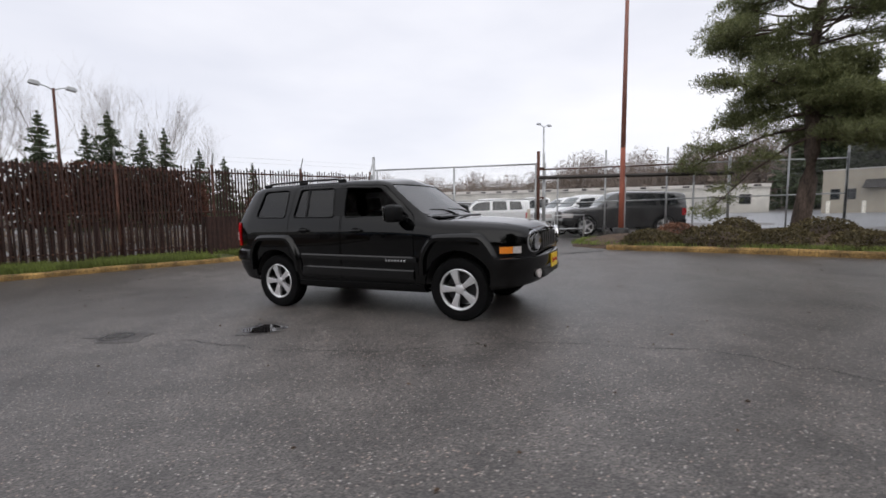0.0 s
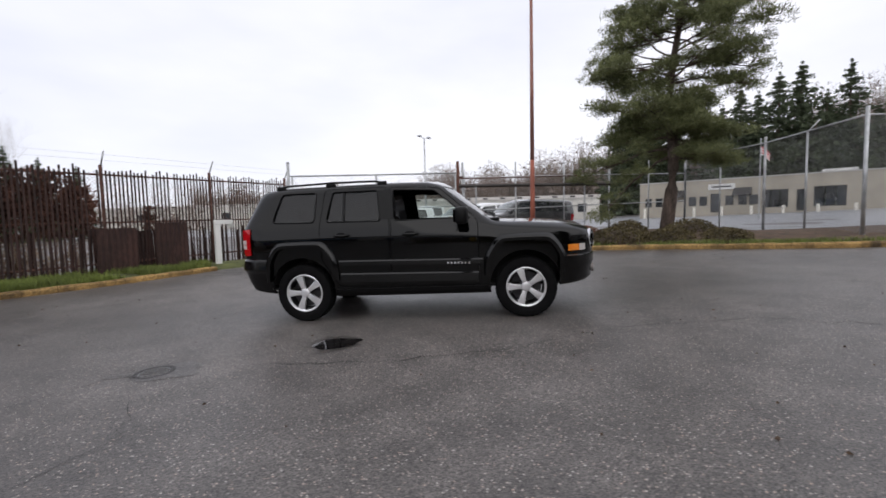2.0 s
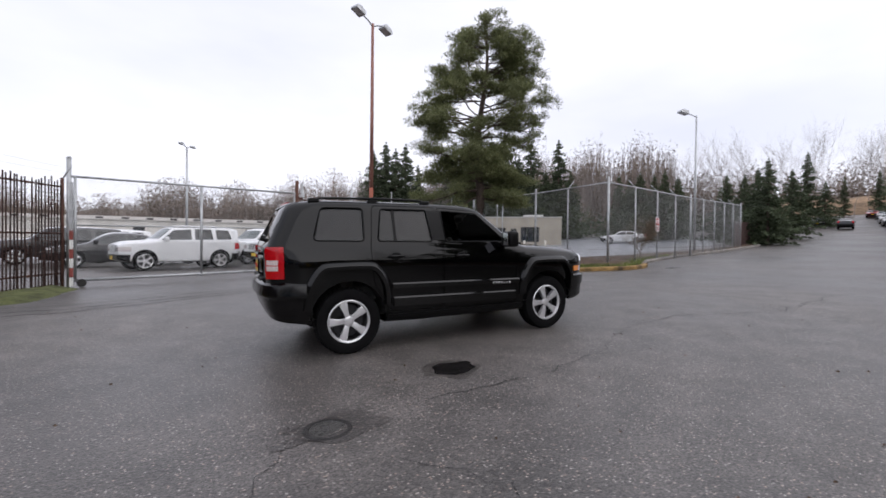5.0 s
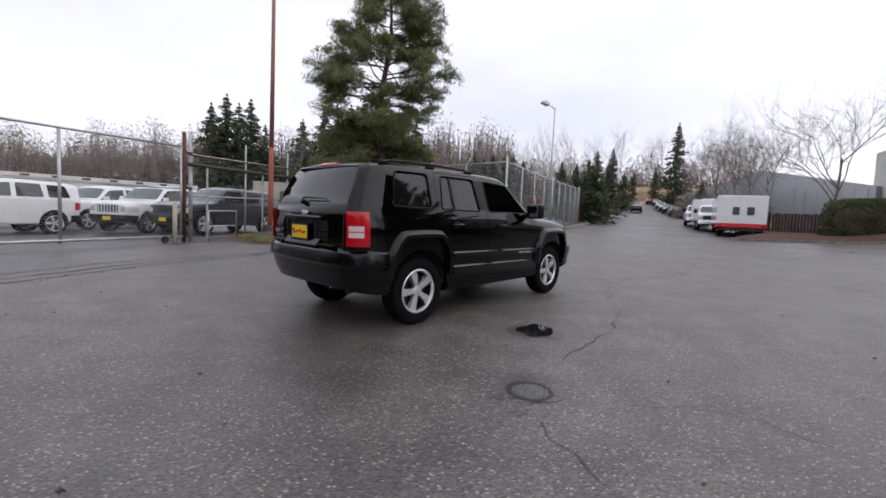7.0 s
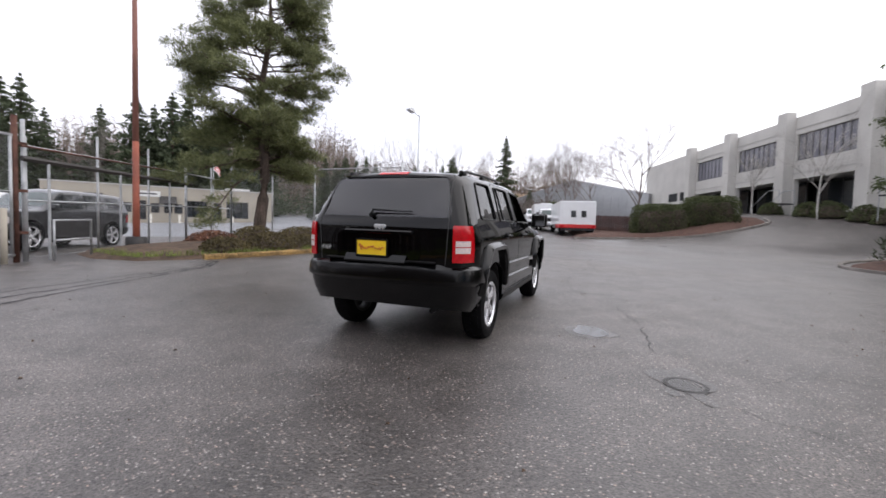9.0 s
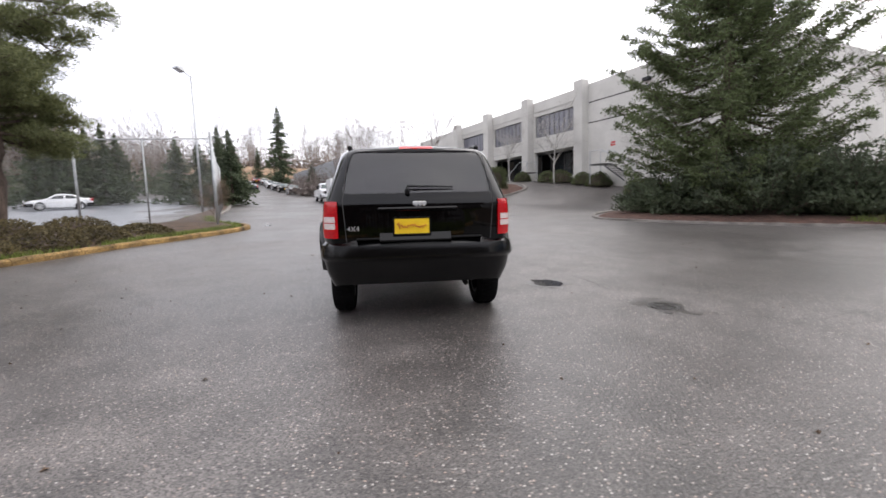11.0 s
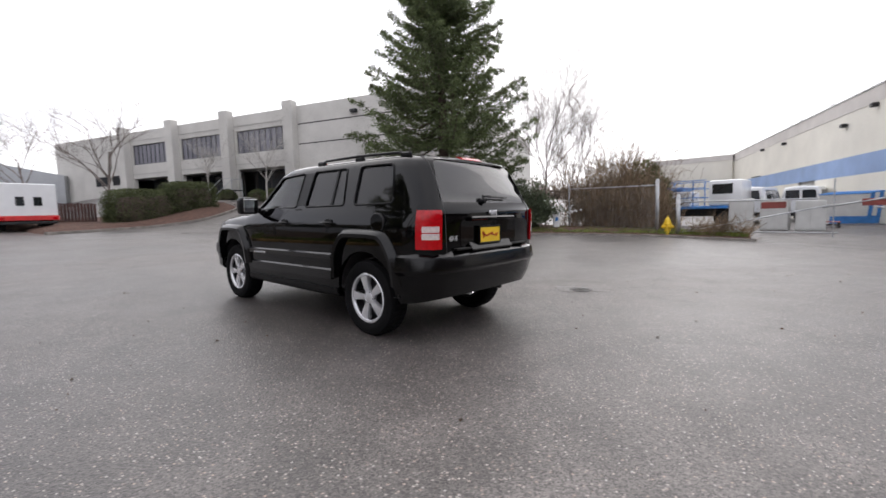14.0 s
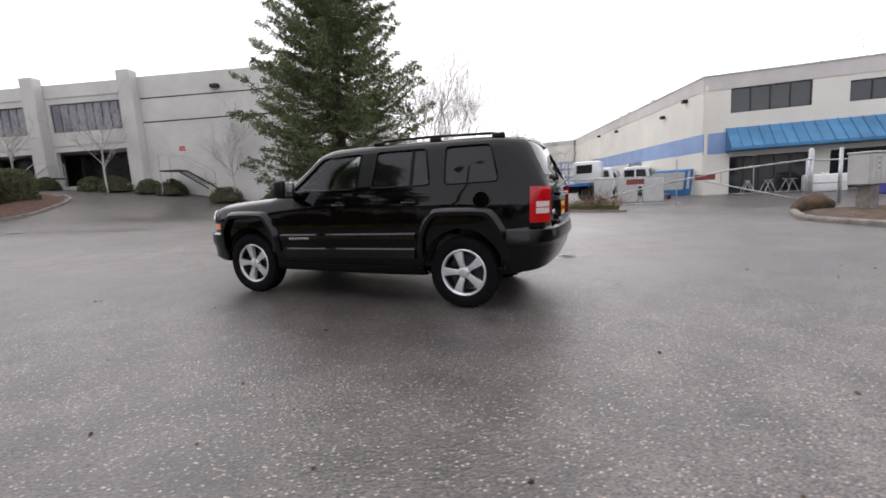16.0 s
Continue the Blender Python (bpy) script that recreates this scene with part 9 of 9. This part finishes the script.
# red-stained fence between the trucks and the hedge
rf = thing("board_fence", "low dark red board fence behind the mulch bed", "fence")
for k, (p, d) in enumerate(along([(29.6, -2.9), (29.9, -0.4), (33.0, 1.0)], 0.16)):
    part("board", bx(-0.07, 0.07, -0.012, 0.012, -0.1, 1.25 + 0.03 * (k % 3), m=pose(p.x, p.y, ground_z(p.x, p.y) + 0.15, 0, 0, math.degrees(math.atan2(d.y, d.x)))), M_WOODR, rf)
rf2 = thing("board_fence", "dark red board fence along the far kerb", "fence")
for k, (p, d) in enumerate(along([(30.5, 13.2), (41.0, 17.0), (55.0, 22.0)], 0.5)):
    part("board", bx(-0.24, 0.24, -0.015, 0.015, -0.1, 1.9, m=pose(p.x, p.y, ground_z(p.x, p.y), 0, 0, math.degrees(math.atan2(d.y, d.x)))), M_WOODR, rf2)
fp_ = thing("flag_pole", "slim pole with a small red and white striped flag", "flag", at_az(19.5, 27.5, 0))
part("pole", tb([(0, 0, 0), (0, 0, 5.6)], 0.035, 8), M_GALV, fp_)
for k in range(6):
    part("stripe", prism(bmesh.new(), [(0.05, 5.0 - 0.09 * k), (0.35, 4.82 - 0.09 * k), (0.6, 4.5 - 0.09 * k), (0.6, 4.41 - 0.09 * k), (0.35, 4.73 - 0.09 * k), (0.05, 4.91 - 0.09 * k)], "y", -0.01, 0.01), M_REDP if k % 2 == 0 else M_WHITE, fp_)

# ---- marks on the ground ----
def decal(name, label, outline, dz, material, category="road mark"):
    bm = bmesh.new()
    vs = [bm.verts.new((p[0], p[1], ground_z(p[0], p[1]) + dz)) for p in outline]
    f = bm.faces.new(vs)
    bmesh.ops.triangulate(bm, faces=[f])
    bmesh.ops.recalc_face_normals(bm, faces=bm.faces)
    for f in bm.faces:
        if f.normal.z < 0:
            f.normal_flip()
    return tagged(to_ob(name, bm, material), label, category, kind="structure")


def blob(cx, cy, rx, ry, rot, seed, n=40, rough=0.3):
    out = []
    for k in range(n):
        a = 2 * math.pi * k / n
        r = 1 + rough * noise.noise((math.cos(a) * 1.4, math.sin(a) * 1.4, seed))
        u, v = rx * r * math.cos(a), ry * r * math.sin(a)
        out.append((cx + u * math.cos(rot) - v * math.sin(rot), cy + u * math.sin(rot) + v * math.cos(rot)))
    return out


mh = thing("manhole_cover", "round cast-iron manhole cover sunk in patched asphalt", "manhole", Matrix.LocRotScale((-1.9, -2.46, ground_z(-1.9, -2.46)), Euler((math.atan(0.0095), -math.atan(0.0266), 0.4)), (0.52, 0.52, 0.6)))
part("frame_ring", lathe(bmesh.new(), [(0.235, -0.05), (0.30, -0.05), (0.30, 0.008), (0.27, 0.010), (0.235, 0.008), (0.235, -0.05)], 36, "z"), M_IRON, mh, smooth=30)
part("lid", lathe(bmesh.new(), [(0.0, -0.05), (0.228, -0.05), (0.228, 0.006), (0.0, 0.006)], 36, "z"), M_LID, mh, smooth=30)
for k in range(7):
    w = math.sqrt(max(0.0, 0.2 ** 2 - (-0.17 + 0.057 * k) ** 2))
    part("rib", bx(-w, w, -0.18 + 0.057 * k, -0.16 + 0.057 * k, 0.005, 0.010), M_LID, mh)
decal("asphalt_patch", "thin dark ring of patched asphalt round the manhole", blob(-1.92, -2.44, 0.36, 0.20, 0.35, 1.3, 90, 1.1), 0.003, M_WET)
decal("wet_patch", "dark soaked asphalt round the small puddle", blob(-0.60, -1.70, 0.30, 0.22, 0.3, 6.0, 56, 0.5), 0.003, M_WET)
decal("puddle", "small puddle of standing water", blob(-0.58, -1.72, 0.23, 0.17, 0.3, 2.0, 40, 0.3), 0.005, M_WATER, "puddle")
decal("puddle", "shallow puddle in the road", blob(18.0, -4.5, 1.3, 0.12, 0.9, 3.0, 40, 0.5), 0.006, M_WET, "puddle")
decal("puddle", "shallow wet hollow by the kerb", blob(12.0, 4.9, 0.9, 0.12, 0.3, 4.0, 40, 0.5), 0.006, M_WET, "puddle")


def crack(pts, w, seed, label="tar-black crack in the asphalt", jag=0.06):
    """A thin wandering crack as a ribbon."""
    r = random.Random(seed)
    line = []
    for (p, d) in along(pts, 0.14):
        o = r.gauss(0, jag)
        line.append((Vector((p.x - d.y * o, p.y + d.x * o)), d))
    bm = bmesh.new()
    prev = None
    for i, (p, d) in enumerate(line):
        ww = w * r.uniform(0.25, 1.0) * (0.3 if i in (0, len(line) - 1) else 1)
        cur = [bm.verts.new(g3(p.x - d.y * ww * s, p.y + d.x * ww * s, 0.005)) for s in (-1, 1)]
        if prev:
            bm.faces.new((prev[0], cur[0], cur[1], prev[1]))
        prev = cur
    bmesh.ops.recalc_face_normals(bm, faces=bm.faces)
    tagged(to_ob("crack", bm, M_SEAL), label, "crack", kind="structure")


crack([(2.1, -1.3), (1.2, -1.9), (0.2, -2.2), (-1.2, -2.3)], 0.006, 1, jag=0.03)
crack([(2.1, -1.3), (3.6, -1.0), (5.2, -1.6)], 0.007, 2, jag=0.03)
crack([(-2.2, -2.6), (-2.6, -3.4), (-2.4, -4.6)], 0.0035, 3, jag=0.03)
crack([(-1.7, -2.9), (-1.2, -3.5), (-1.4, -4.2)], 0.003, 10, jag=0.03)
crack([(5.2, -1.6), (8.0, -1.2), (11.5, -1.6), (14.0, -3.6)], 0.012, 6, jag=0.04)
crack([(15.0, -4.2), (16.6, -5.4), (17.4, -7.4)], 0.012, 9)
for k, off in enumerate((0.0, 0.42, 0.95)):
    crack([(-6.0, 3.6 + off), (-4.9, 3.75 + off), (-2.8, 5.0 + off), (-1.2, 5.5 + 0.6 * off), (1.2, 6.15 + 0.3 * off), (2.1, 6.9 + 0.2 * off)], 0.042 - 0.009 * k, 20 + k, "dark seam of patched asphalt before the gate", 0.02)
crack([(-2.9, -13.9), (-5.0, -12.2), (-7.0, -11.2)], 0.03, 24, "dark seam at the yard entrance", 0.03)
crack([(-2.9, -14.6), (-5.2, -13.2), (-7.4, -12.2)], 0.03, 25, "dark seam at the yard entrance", 0.03)
# small litter: leaves and crumbs of stone
lr = random.Random(9)
vv, ff = [], []
for k in range(260):
    x, y = lr.uniform(-6, 6), lr.uniform(-7, 7)
    if abs(x) < 2.4 and abs(y) < 1.2:
        continue
    s, a = lr.uniform(0.008, 0.022), lr.uniform(0, 6.28)
    z = ground_z(x, y) + 0.002
    i = len(vv)
    vv += [(x + s * math.cos(a), y + s * math.sin(a), z), (x - 0.6 * s * math.sin(a), y + 0.6 * s * math.cos(a), z + 0.4 * s), (x - s * math.cos(a), y - s * math.sin(a), z), (x + 0.6 * s * math.sin(a), y - 0.6 * s * math.cos(a), z), (x, y, z + s * 0.7)]
    ff += [(i, i + 1, i + 4), (i + 1, i + 2, i + 4), (i + 2, i + 3, i + 4), (i + 3, i, i + 4)]
tagged(from_arrays("litter", vv, ff, M_SOIL), "dark crumbs and dead leaves scattered on the asphalt", "litter", kind="stuff")
